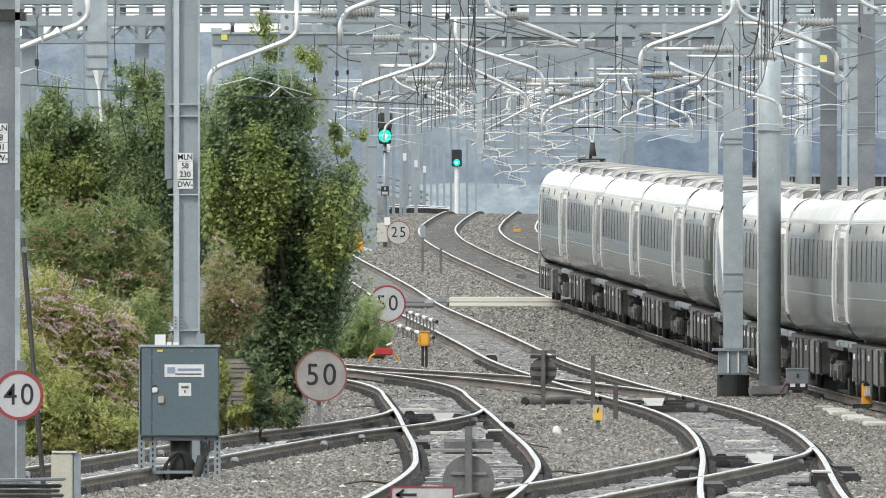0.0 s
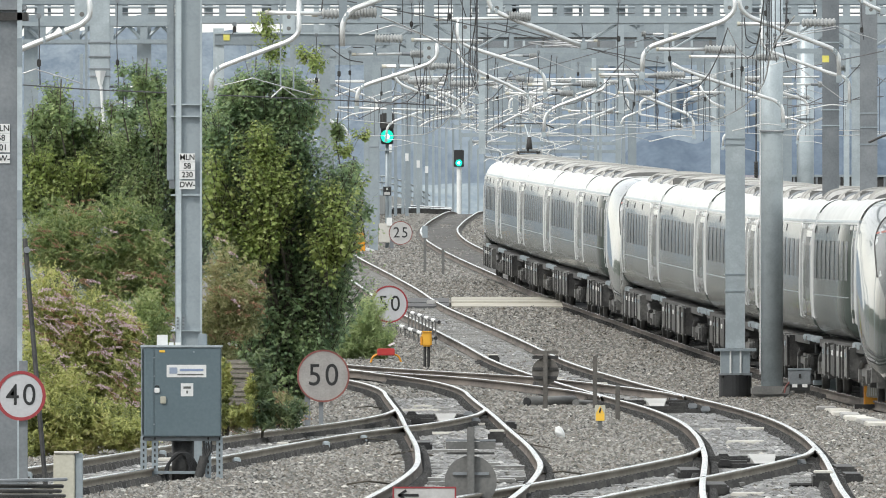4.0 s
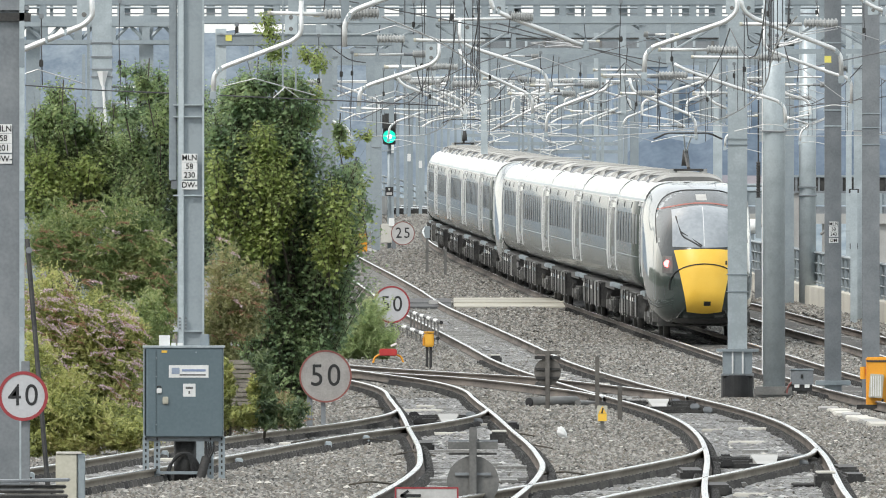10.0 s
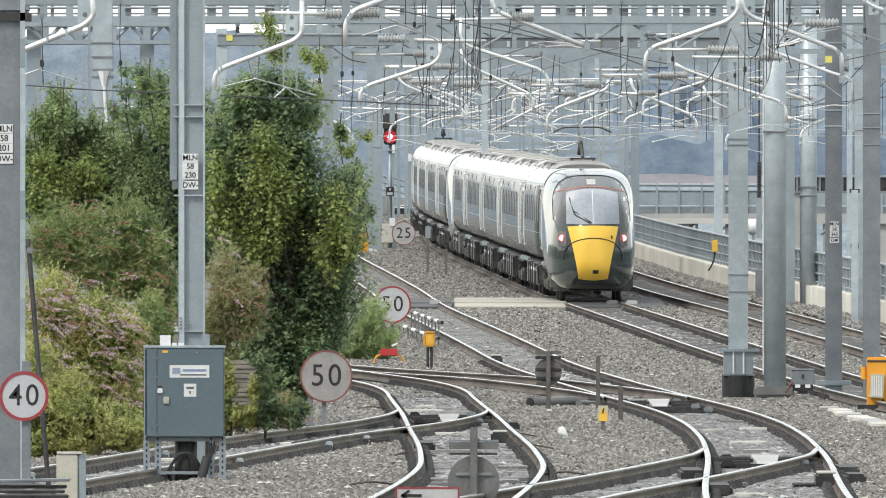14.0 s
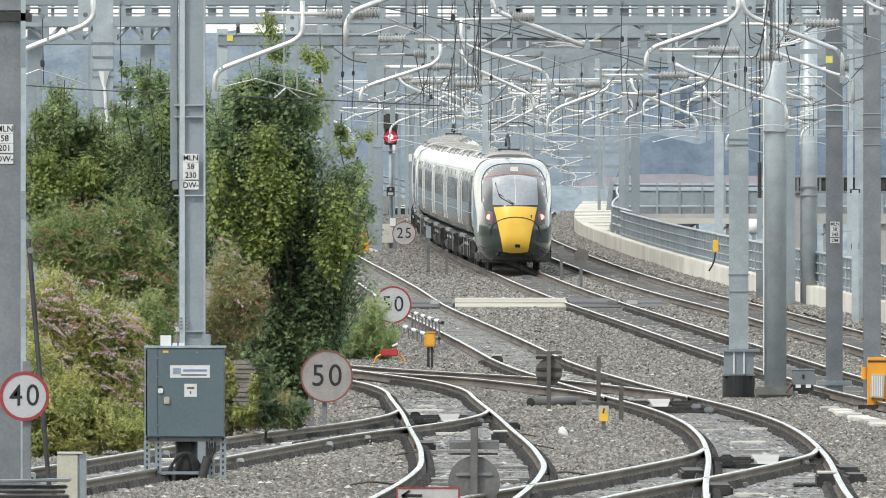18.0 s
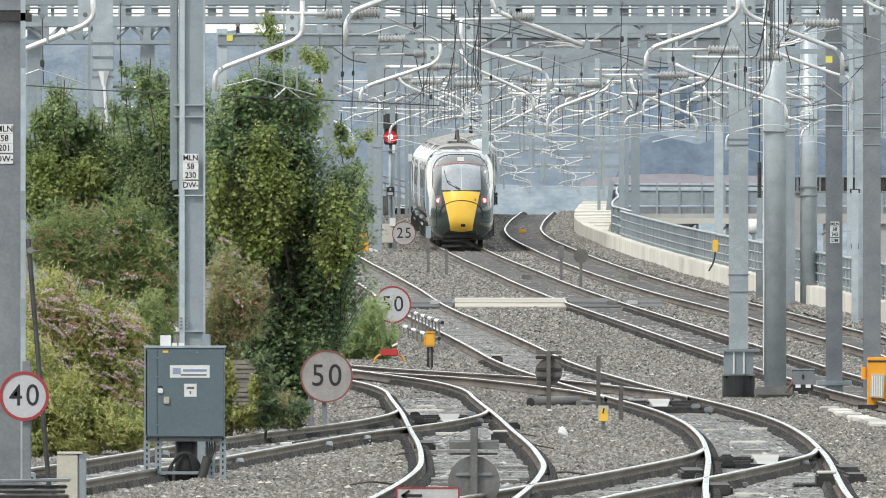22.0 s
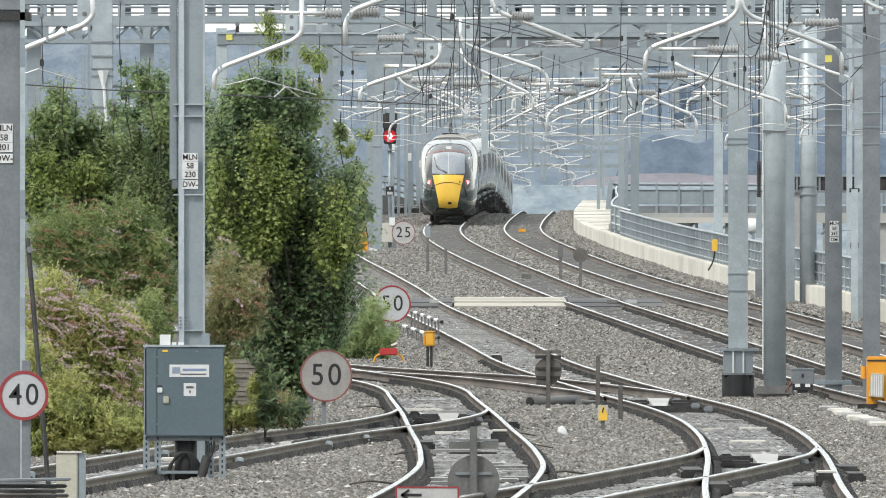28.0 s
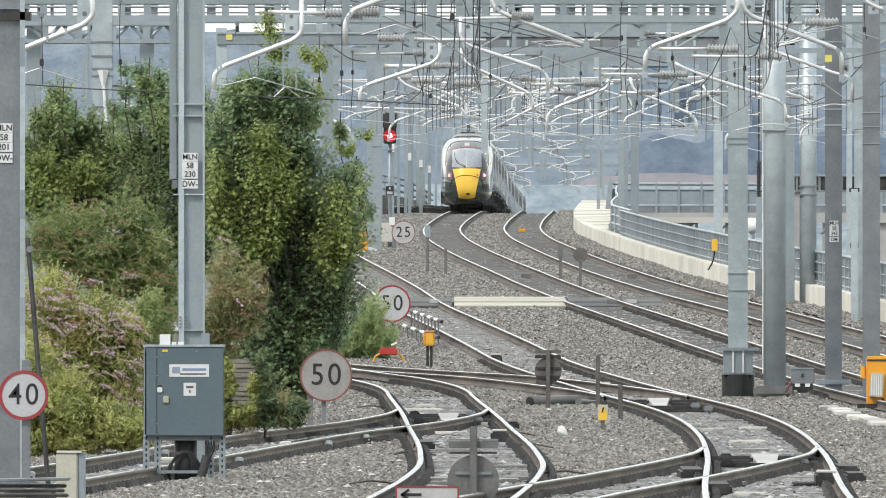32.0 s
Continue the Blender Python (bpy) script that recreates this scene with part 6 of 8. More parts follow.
wire_run("main", 150, 1100, 51, 6.1, 4.75)
wire_run("loop", 150, 1100, 51, 6.1, 4.75)
wire_run("slow", 150, 640, 50, 6.1, 4.75)
wire_run("yard", 150, 330, 48, 6.1, 4.75)
for pts in ([(-1.808, 230, 6.283), (0.146, 260, 6.364), (4.029, 290, 6.042)], [(-6.223, 240, 5.103), (-5.255, 240, 5.035), (-4.076, 240, 4.985)], [(-3.456, 250, 5.055), (-1.439, 250, 4.968), (-0.035, 250, 4.897)], [(-0.884, 300, 5.555), (0.853, 320, 5.987), (5.28, 380, 7.85)], [(6.916, 320, 5.538), (8.253, 300, 5.555)], [(0.842, 250, 6.178), (3.437, 310, 6.42), (6.05, 370, 6.41)], [(2.122, 280, 6.429), (0.404, 320, 6.324), (-2.021, 400, 6.029)], [(7.702, 280, 6.134), (7.11, 340, 6.446), (6.114, 440, 6.541)]):
    o = Vector(pts[0])
    w = thing("cross_wire", o, "thin dark cross wire of the overhead line", "wire", "cross wires")
    bm = bmesh.new()
    for a, b in zip(pts, pts[1:]):
        rod(Vector(a) - o, Vector(b) - o, 0.01, bm, 5)
    part("wire", bm, M_WIRE, w)


# ---- signals ----
sg = thing("railway_signal", (-1.979, 600, 2.9), "grey colour-light signal on a tall white post", "signal")
part("post", rod((0, 0.15, -0.1), (0, 0.15, 7.355 - 2.9), 0.075, n=16), M_GALV, sg, "pale grey post", True)
part("base_case", box(-0.1, 0.1, 3.566 - 2.9, 0.421, 0.4, 0.716, bevel=0.02), M_PALE, sg)
hd = part("head", box(0, 0.05, 7.313 - 2.9, 0.463, 0.22, 0.884, bevel=0.03), M_BLACK, sg, "black signal head")
part("hood", ring(0, -0.12, 7.166 - 2.9, 0.245, 0.27, 0.2), M_BLACK, hd)
part("number_plate", box(0, -0.02, 5.124 - 2.9, 0.295, 0.02, 0.337), M_BLACK, sg, "black identity plate with worn bars")
part("print_bar", box(0, -0.035, 5.039 - 2.9, 0.211, 0.01, 0.105), M_SIGN_FACE, sg)
part("print_bar", box(0, -0.035, 5.208 - 2.9, 0.063, 0.01, 0.084), M_SIGN_FACE, sg)
part("lamp_box", box(0.084, 0, 3.987 - 2.9, 0.211, 0.3, 0.295), M_WHITE, sg)
part("platform", box(0, 0.3, 6.639 - 2.9, 0.7, 0.6, 0.04), M_GALV, sg)
# an added wheel swaps the lit lenses, standing in for lamps switched to red
wheel = part("colour_wheel", box(0, 0.012, 0, 0.1, 0.016, 0.7, bevel=0.004), M_BLACK, sg, "added turning carrier that swaps lenses in place of switched lamps")
wheel.location = (0, -0.08, 7.166 - 2.9 + 0.3)
for s, m in ((-1, M_SIG_GREEN), (1, M_SIG_RED)):
    part("lens", disc(0, 0, s * 0.3, 0.24, 0.03, n=28), m, wheel, "green lens" if s < 0 else "red lens")
    part("lamp_core", disc(0, -0.02, s * 0.3, 0.09, 0.02, n=18), M_SIG_HOT if s > 0 else M_SIG_PALE, wheel, "bright lamp core")
part("upper_cover", box(0, -0.15, 7.734 - 2.9, 0.526, 0.1, 0.589, bevel=0.03), M_DARK, hd, "black upper box of the head, which hides the spare lens")

s2 = thing("railway_signal", (1.106, 955, 3.3), "far colour-light signal showing green", "signal")
part("post", rod((0, 0.15, 0), (0, 0.15, 8.314 - 3.3), 0.13, n=12), M_WHITE, s2)
part("head", box(0, 0, 8.649 - 3.3, 0.603, 0.25, 1.005, bevel=0.03), M_BLACK, s2)
part("lens", disc(0, -0.15, 8.381 - 3.3, 0.2, 0.03, n=20), M_SIG_GREEN, s2, "lit green lens")
part("lamp_core", disc(0, -0.17, 8.381 - 3.3, 0.08, 0.02, n=14), M_SIG_PALE, s2)

# thin hanging droppers and cables among the arms
rng = random.Random(33)
for x, y0, y1, d in ((74, 25, 150, 190), (213, 0, 150, 250), (420, 40, 60, 222), (565, 60, 165, 262), (605, 0, 170, 240), (624, 90, 190, 300), (680, 120, 200, 330), (733, 0, 60, 250), (747, 0, 190, 280), (762, 60, 200, 280), (800, 0, 40, 225), (826, 20, 170, 290), (838, 0, 150, 292), (868, 40, 260, 300), (905, 20, 60, 225), (885, 110, 230, 340), (930, 140, 210, 330), (958, 90, 180, 300), (990, 100, 200, 420), (1028, 110, 160, 340), (1065, 150, 240, 420), (1100, 0, 160, 250), (1127, 140, 200, 330), (1168, 100, 230, 300), (1190, 60, 130, 262), (1230, 90, 160, 300), (1253, 80, 250, 330), (1300, 110, 160, 300), (1318, 20, 160, 245), (1360, 0, 110, 245), (1376, 60, 110, 250), (1398, 0, 60, 240), (1432, 150, 240, 400), (1446, 0, 30, 300), (1530, 0, 70, 260), (1555, 60, 150, 300)):
    k = d / 28500
    o = Vector(((x - 784) * k, d, 2.45 + (465 - y0) * k))
    w = thing("dropper", o, "thin dark dropper wire hanging in the overhead line", "dropper", "droppers")
    drop = (y1 - y0) * k
    part("wire", bend([(0, 0, 0), (rng.uniform(-0.03, 0.03), 0, -drop * 0.5), (rng.uniform(-0.05, 0.05), 0, -drop)], 0.0075, n=5), M_WIRE, w)
    part("clip", box(0, 0, -drop * rng.uniform(0.2, 0.8), 0.05, 0.05, 0.09, bevel=0.01), M_DARK, w)
    part("clip", box(0, 0, -0.02, 0.06, 0.05, 0.06, bevel=0.01), M_GALV_DARK, w)


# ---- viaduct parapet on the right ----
# Distance haze is painted into these four base colours.
M_HILL = material("haze_tinted_hill", (0.12, 0.155, 0.2), (0.22, 0.262, 0.3), 0.95, 0, 0.25, 1.3, 0.0, 0.16)
M_TREES_FAR = material("haze_tinted_trees", (0.075, 0.105, 0.15), (0.14, 0.18, 0.23), 0.95, 0, 0.7, 3.0, 0.0, 0.2)
M_BUSH_FAR = material("haze_tinted_scrub", (0.185, 0.18, 0.205), (0.25, 0.23, 0.25), 0.95, 0, 0.6, 2.5, 0.0, 0.16)
M_FIELD_FAR = material("haze_tinted_fields", (0.155, 0.2, 0.24), (0.29, 0.335, 0.36), 0.95, 0, 0.5, 2.2, 0.0, 0.14)
# Only for the unseen bank that the glossy paint reflects.
M_BANK = material("unseen_reflection_bank", (0.03, 0.042, 0.03), (0.075, 0.09, 0.06), 0.95, 0, 0.04, 0.3, 0.0, 0.2)
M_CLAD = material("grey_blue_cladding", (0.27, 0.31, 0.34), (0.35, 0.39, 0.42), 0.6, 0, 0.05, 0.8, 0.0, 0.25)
# Bluer cladding for the far blocks, with distance haze put into its colour.
M_CLAD_BLUE = material("haze_tinted_cladding", (0.2, 0.27, 0.36), (0.27, 0.34, 0.43), 0.7, 0, 0.05, 0.8, 0.0, 0.25)

M_PARAPET = material("cream_concrete_block", (0.5, 0.48, 0.425), (0.7, 0.68, 0.61), 0.8, 0, 0.6, 14, 0.12, 0.2, 0.2)
par = thing("parapet", (0, 0, 0), "pale concrete parapet with grey steel railing beside the viaduct track", "parapet", "", "structure")
side = lambda d: float(TRACKS["loop"](d)) + 2.25
SEG = 4.0
for d in np.arange(340, 900, SEG):
    a, b = Vector((side(d), d, float(level(d)))), Vector((side(d + SEG), d + SEG, float(level(d + SEG))))
    v = (b - a)
    turn = math.degrees(math.atan2(-v.x, v.y))
    c = (a + b) / 2
    if d < 640:
        part("wall_block", box(c.x, c.y, c.z + 0.05, 0.35, SEG - 0.02, 0.9, bevel=0.015, rz=turn, rx=math.degrees(v.z / SEG)), M_PARAPET, par)
    if d < 577:
        part("post", box(a.x + 0.1, a.y, a.z + 0.94, 0.07, 0.09, 0.9), M_GALV, par)
        part("post", box(c.x + 0.1, c.y, c.z + 0.94, 0.07, 0.09, 0.9), M_GALV, par)
        for q, r in ((1.38, 0.045), (1.1, 0.025), (0.83, 0.025), (0.6, 0.025)):
            part("rail", rod((a.x + 0.1, a.y, a.z + q), (b.x + 0.1, b.y, b.z + q), r, n=6), M_GALV, par)
        part("mesh_panel", box(c.x + 0.16, c.y, c.z + 0.94, 0.015, SEG - 0.05, 0.78, rz=turn, rx=math.degrees(v.z / SEG)), M_GALV, par, "grey infill panel")
# pale slabs where the parapet widens at the crest, and the railing on their outer edge
wide = lambda d: min(1.6, 0.3 + max(0.0, d - 604) * 0.022)
for d in np.arange(604, 862, 6.0):
    slab = bmesh.new()
    ring_v = []
    dip = random.uniform(-0.05, 0.04)
    for q in (d + 0.05, d + 5.95):
        z = float(level(q)) + 0.48 + dip
        ring_v.append([slab.verts.new(p) for p in ((side(q) - 0.1, q, z), (side(q) + wide(q), q, z + 0.02), (side(q) + wide(q), q, z - 1.2), (side(q) - 0.1, q, z - 1.2))])
    for i in range(4):
        slab.faces.new((ring_v[0][i], ring_v[0][(i + 1) % 4], ring_v[1][(i + 1) % 4], ring_v[1][i]))
    slab.faces.new(ring_v[0])
    slab.faces.new(ring_v[1][::-1])
    bmesh.ops.recalc_face_normals(slab, faces=slab.faces[:])
    part("cess_slab", slab, M_PARAPET, par, "wide pale concrete slab at the crest")
for d in np.arange(577, 780, 7.0):
    pa, pb = (Vector((side(q) + wide(q) + 0.12, q, float(level(q)))) for q in (d, d + 7.0))
    part("post", box(pa.x, pa.y, pa.z + 0.8, 0.09, 0.1, 1.25), M_GALV, par)
    for q in (1.4, 1.05, 0.75):
        part("rail", rod((pa.x, pa.y, pa.z + q), (pb.x, pb.y, pb.z + q), 0.045 if q > 1.3 else 0.03, n=6), M_GALV_PALE, par)
    cc = (pa + pb) / 2
    part("mesh_panel", box(cc.x + 0.05, cc.y, cc.z + 0.94, 0.015, 6.95, 0.8, rz=math.degrees(math.atan2(pa.x - pb.x, 7.0)), rx=math.degrees((pb.z - pa.z) / 7.0)), M_GALV, par, "grey infill panel")
for xx, yy, dd in ((1205, 410, 520), (1265, 430, 480)):
    bx = thing("parapet_box", ((xx - 784) * dd / 28500, dd, 2.45 + (465 - yy - 16) * dd / 28500), "small box on the parapet railing", "junction box", "parapet boxes")
    part("case", box(0, -0.05, 0.2, 0.17, 0.12, 0.36, bevel=0.02), M_YELLOW if xx == 1265 else M_PALE, bx, "yellow case" if xx == 1265 else "")
    part("cable", bend([(0, 0, 0.02), (-0.05, 0, -0.3), (-0.2, 0, -0.55)], 0.025), M_BLACK, bx)

# second viaduct behind, with its steel parapet
fv = thing("viaduct_parapet", (10.043, 705, 2.0), "grey steel-panelled parapet of a second viaduct", "parapet", "", "structure")
x0, x1 = 7.372, 20.185
part("deck_edge", box((x0 + x1) / 2 - fv.location.x, 0.2, 4.404 - 2, x1 - x0, 0.6, 0.445), M_CONCRETE, fv, "pale concrete deck edge")
n = 13
for k in range(n):
    w = (x1 - x0) / n
    xc = x0 + w * (k + 0.5) - fv.location.x
    part("panel", box(xc, 0.05, 5.319 - 2, w - 0.08, 0.05, 0.643), M_GALV, fv)
    part("lower_panel", box(xc, 0.06, 4.751 - 2, w - 0.08, 0.05, 0.371), M_GALV_DARK, fv)
    part("post", box(x0 + w * k - fv.location.x, 0, 5.245 - 2, 0.1, 0.12, 1.435), M_GALV, fv)
part("top_rail", rod((x0 - fv.location.x, 0, 5.888 - 2), (x1 - fv.location.x, 0, 5.839 - 2), 0.07, n=8), M_GALV, fv)
part("mid_rail", rod((x0 - fv.location.x, 0, 5.641 - 2), (x1 - fv.location.x, 0, 5.616 - 2), 0.04, n=8), M_GALV, fv)
for k in range(14):
    xa = 9.21 + k * 0.75 - fv.location.x
    part("brace", rod((xa, -25, 3.667 - 2), (xa + (0.75 if k % 2 else -0.0), -25, 4.192 - 2), 0.06, n=6), M_SIGN_BACK, fv)
part("brace_rail", box(11.834 - fv.location.x, -25, 4.239 - 2, 7.0, 0.3, 0.239), M_PALE, fv)
part("end_bracket", box(x0 - 0.1 - fv.location.x, -0.3, 5.295 - 2, 0.22, 0.5, 1.583, ry=6), M_GALV, fv)
for k in range(6):
    part("pier", box(x0 + (x1 - x0) * (k + 0.5) / 6 - fv.location.x, 0.5, (4.429 - 2) / 2 - 1.2, 0.7, 0.7, 4.429 + 0.4), M_CONCRETE, fv)

# dark bridge girder seen between the right-hand masts
gd = thing("bridge_girder", (15.576, 620, 2.0), "dark steel bridge girder behind the masts", "bridge girder")
part("web", box(0.653, 0, 5.496 - 2, 5.656, 0.5, 0.566), M_DARK, gd)
part("top_flange", box(0.653, 0, 5.8 - 2, 5.7, 0.7, 0.087), M_GALV, gd)
part("bottom_flange", box(0.653, 0, 5.191 - 2, 5.7, 0.7, 0.087), M_GALV_DARK, gd)
for k in (-90, 150):
    part("support", box(k * 620 / 28500, 0.1, (5.191 - 2) / 2 - 0.5, 0.8, 0.6, 5.191 - 1), M_CONCRETE, gd)
for k in range(7):
    part("stiffener", box((-90 + k * 40) * 620 / 28500, -0.28, 5.496 - 2, 0.08, 0.06, 0.522), M_GALV_DARK, gd)

# left viaduct wall and its rails, on the outside of the curve
lw = thing("parapet", (0, 0, 0), "grey parapet with steel rails on the far left viaduct", "parapet", "", "structure")
for k in range(14):
    d = 700 + k * 14
    xa, xb = -5.2 + k * 0.33, -5.2 + (k + 1) * 0.33
    za, zb = float(level(d)) + 0.35, float(level(d + 14)) + 0.35
    part("wall_block", box((xa + xb) / 2, d + 7, za, 0.3, 13.9, 0.9, rz=-1.35), M_CONCRETE, lw)
    for q in (0.75, 1.1, 1.4):
        part("rail", rod((xa, d, za + q), (xb, d + 14, zb + q), 0.05, n=6), M_GALV, lw)
    part("post", box(xa, d, za + 0.9, 0.1, 0.1, 1.1), M_GALV, lw)

# branch line that swings away to the left beyond the crest
br = thing("track", (0, 0, 0), "far branch track swinging left beyond the crest", "railway track", "tracks", "structure")
for off, mat in ((0.0, M_RAIL_TOP), (0.75, M_RAIL_TOP)):
    for k in range(12):
        xa, xb = -6.4 + k * 0.58, -6.4 + (k + 1) * 0.58
        da, db = 770 + k * 4.5 + off * 20, 774.5 + k * 4.5 + off * 20
        za, zb = float(level(da)) + 0.2 + off * 0.22, float(level(db)) + 0.2 + off * 0.22
        part("rail", rod((xa, da, za), (xb, db, zb), 0.05, n=6), mat, br)
        part("trough", box((xa + xb) / 2, (da + db) / 2, (za + zb) / 2 - 0.2, 0.6, 2.4, 0.24), M_DARK, br, "dark side of the raised track bed")

# ---- far building and wooded hills ----
bd = thing("road_bridge", (9.284, 1350, 0), "long grey steel road bridge high behind the overhead line", "road bridge")
w = 33.158
part("girder", box(0, 0, 21.066, w, 1.2, 1.611), M_CLAD, bd, "pale grey bridge girder")
part("flange", box(0, -0.7, 21.824, w + 0.4, 0.5, 0.237), M_GALV, bd)
part("flange", box(0, -0.7, 20.213, w + 0.4, 0.5, 0.237), M_GALV_DARK, bd)
part("lower_girder", box(0, 2.5, 19.645, w, 1.2, 0.853), M_CLAD, bd)
for k in range(18):
    part("stiffener", box(-w / 2 + w * (k + 0.5) / 18, -0.65, 21.066, 0.15, 0.12, 1.421), M_GALV, bd)
# Dark strips laid on the girder as its shadow lines.
for yy, hh in ((67, 2.0), (84, 1.5), (50, 1.2)):
    part("cable_run", box(0, -1.0, 2.45 + (465 - yy) * 1350 / 28500, w, 0.1, hh * 1350 / 28500), M_DARK, bd, "dark strip drawn as a shadow line along the girder")
for k in range(9):
    part("panel", box(-w / 2 + w * (k + 0.5 + 0.2 * (k % 3)) / 9, -0.75, 20.876, w / 26, 0.1, 0.616), M_GALV if k % 2 else M_GALV_PALE, bd, "access panel")
for k in (-0.42, -0.16, 0.12, 0.4):
    part("pier", box(w * k, 0, 20.213 / 2 - 0.5, 0.9, 1.2, 20.213 + 1), M_GALV, bd)
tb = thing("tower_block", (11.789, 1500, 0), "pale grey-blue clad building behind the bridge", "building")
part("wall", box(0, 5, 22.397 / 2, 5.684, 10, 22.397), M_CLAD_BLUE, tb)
part("roof_edge", box(0, 5, 22.45, 5.895, 10.4, 0.4), M_CLAD, tb)
for k in range(3):
    part("band", box(0, -0.06, 20.608 - k * 2.2, 5.579, 0.1, 0.25), M_CLAD, tb)


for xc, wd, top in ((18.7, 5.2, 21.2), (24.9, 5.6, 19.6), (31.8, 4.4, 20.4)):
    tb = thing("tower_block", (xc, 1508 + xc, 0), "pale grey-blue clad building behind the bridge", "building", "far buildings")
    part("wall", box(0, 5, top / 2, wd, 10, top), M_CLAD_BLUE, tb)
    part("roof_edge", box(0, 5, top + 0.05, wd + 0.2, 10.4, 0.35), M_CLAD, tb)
    for k in range(4):
        part("band", box(0, -0.06, top - 1.6 - k * 2.0, wd - 0.1, 0.1, 0.22), M_CLAD, tb)
    for k in (-0.3, 0.02, 0.31):
        part("panel_joint", box(k * wd, -0.07, top / 2, 0.14, 0.1, top - 0.6), M_CLAD, tb)


def hill(d, x0, x1, base, crest, rough, seed, mat, name, label, deep=14.0):
    """A long ridge with an uneven, tree-covered skyline."""
    xs = np.linspace(x0, x1, 260)
    bm = bmesh.new()
    rows = []
    for j, t in enumerate((0, 0.3, 0.6, 0.8, 0.93, 1.0)):
        rows.append([])
        for x in xs:
            h = crest(x) + rough * noise.noise(Vector((x * 0.03, seed, 0))) + rough * 0.45 * noise.noise(Vector((x * 0.16, seed, 4))) + 0.25 * rough * noise.noise(Vector((x * 0.6, seed, 9)))
            bump = rough * 0.3 * noise.noise(Vector((x * 0.12, t * 9, seed)))
            rows[-1].append(bm.verts.new((x, d + deep * t + bump * 2, base + (h - base) * t**0.8 + bump)))
    for a, b in zip(rows, rows[1:]):
        for i in range(len(xs) - 1):
            bm.faces.new((a[i], a[i + 1], b[i + 1], b[i]))
    return tagged(finish(name, bm, mat, smooth=True), label, "hill", "", "structure")


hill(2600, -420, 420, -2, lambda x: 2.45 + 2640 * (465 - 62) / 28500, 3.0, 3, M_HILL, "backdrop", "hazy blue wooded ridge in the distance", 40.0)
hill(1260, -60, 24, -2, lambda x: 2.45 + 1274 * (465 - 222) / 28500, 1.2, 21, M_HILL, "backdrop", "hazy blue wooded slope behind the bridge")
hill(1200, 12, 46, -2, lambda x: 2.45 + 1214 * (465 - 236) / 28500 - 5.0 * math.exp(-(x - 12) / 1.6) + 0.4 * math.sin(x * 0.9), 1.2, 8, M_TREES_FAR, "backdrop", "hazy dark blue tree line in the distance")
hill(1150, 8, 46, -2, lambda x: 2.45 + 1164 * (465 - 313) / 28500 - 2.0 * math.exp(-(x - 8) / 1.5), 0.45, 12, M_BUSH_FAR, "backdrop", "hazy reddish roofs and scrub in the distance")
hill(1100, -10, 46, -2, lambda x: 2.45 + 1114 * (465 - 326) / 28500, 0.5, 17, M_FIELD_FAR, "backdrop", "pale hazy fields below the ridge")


def surround(x0, y0, x1, y1, height, seed):
    """An unseen bank, added at the sides and behind to darken reflections."""
    bm = bmesh.new()
    n = 60
    rows = [[], [], []]
    nx, ny = (y1 - y0), -(x1 - x0)
    ln = math.hypot(nx, ny)
    for i in range(n + 1):
        t = i / n
        x, y = x0 + (x1 - x0) * t, y0 + (y1 - y0) * t
        h = height * (1 + 0.3 * noise.noise(Vector((t * 9, seed, 0))) + 0.14 * noise.noise(Vector((t * 40, seed, 3))))
        for k, (out, up) in enumerate(((0, -1), (30, h * 0.7), (80, h))):
            rows[k].append(bm.verts.new((x + nx / ln * out, y + ny / ln * out, up)))
    for p, q in zip(rows, rows[1:]):
        for i in range(n):
            bm.faces.new((p[i], p[i + 1], q[i + 1], q[i]))
    return tagged(finish("backdrop", bm, M_BANK), "unseen dark bank added round the railway for reflections", "hill", "", "structure")


surround(-220, 1500, -220, -300, 13, 31)
surround(-220, -300, 300, -300, 13, 33)
surround(300, -300, 300, 1500, 13, 35)


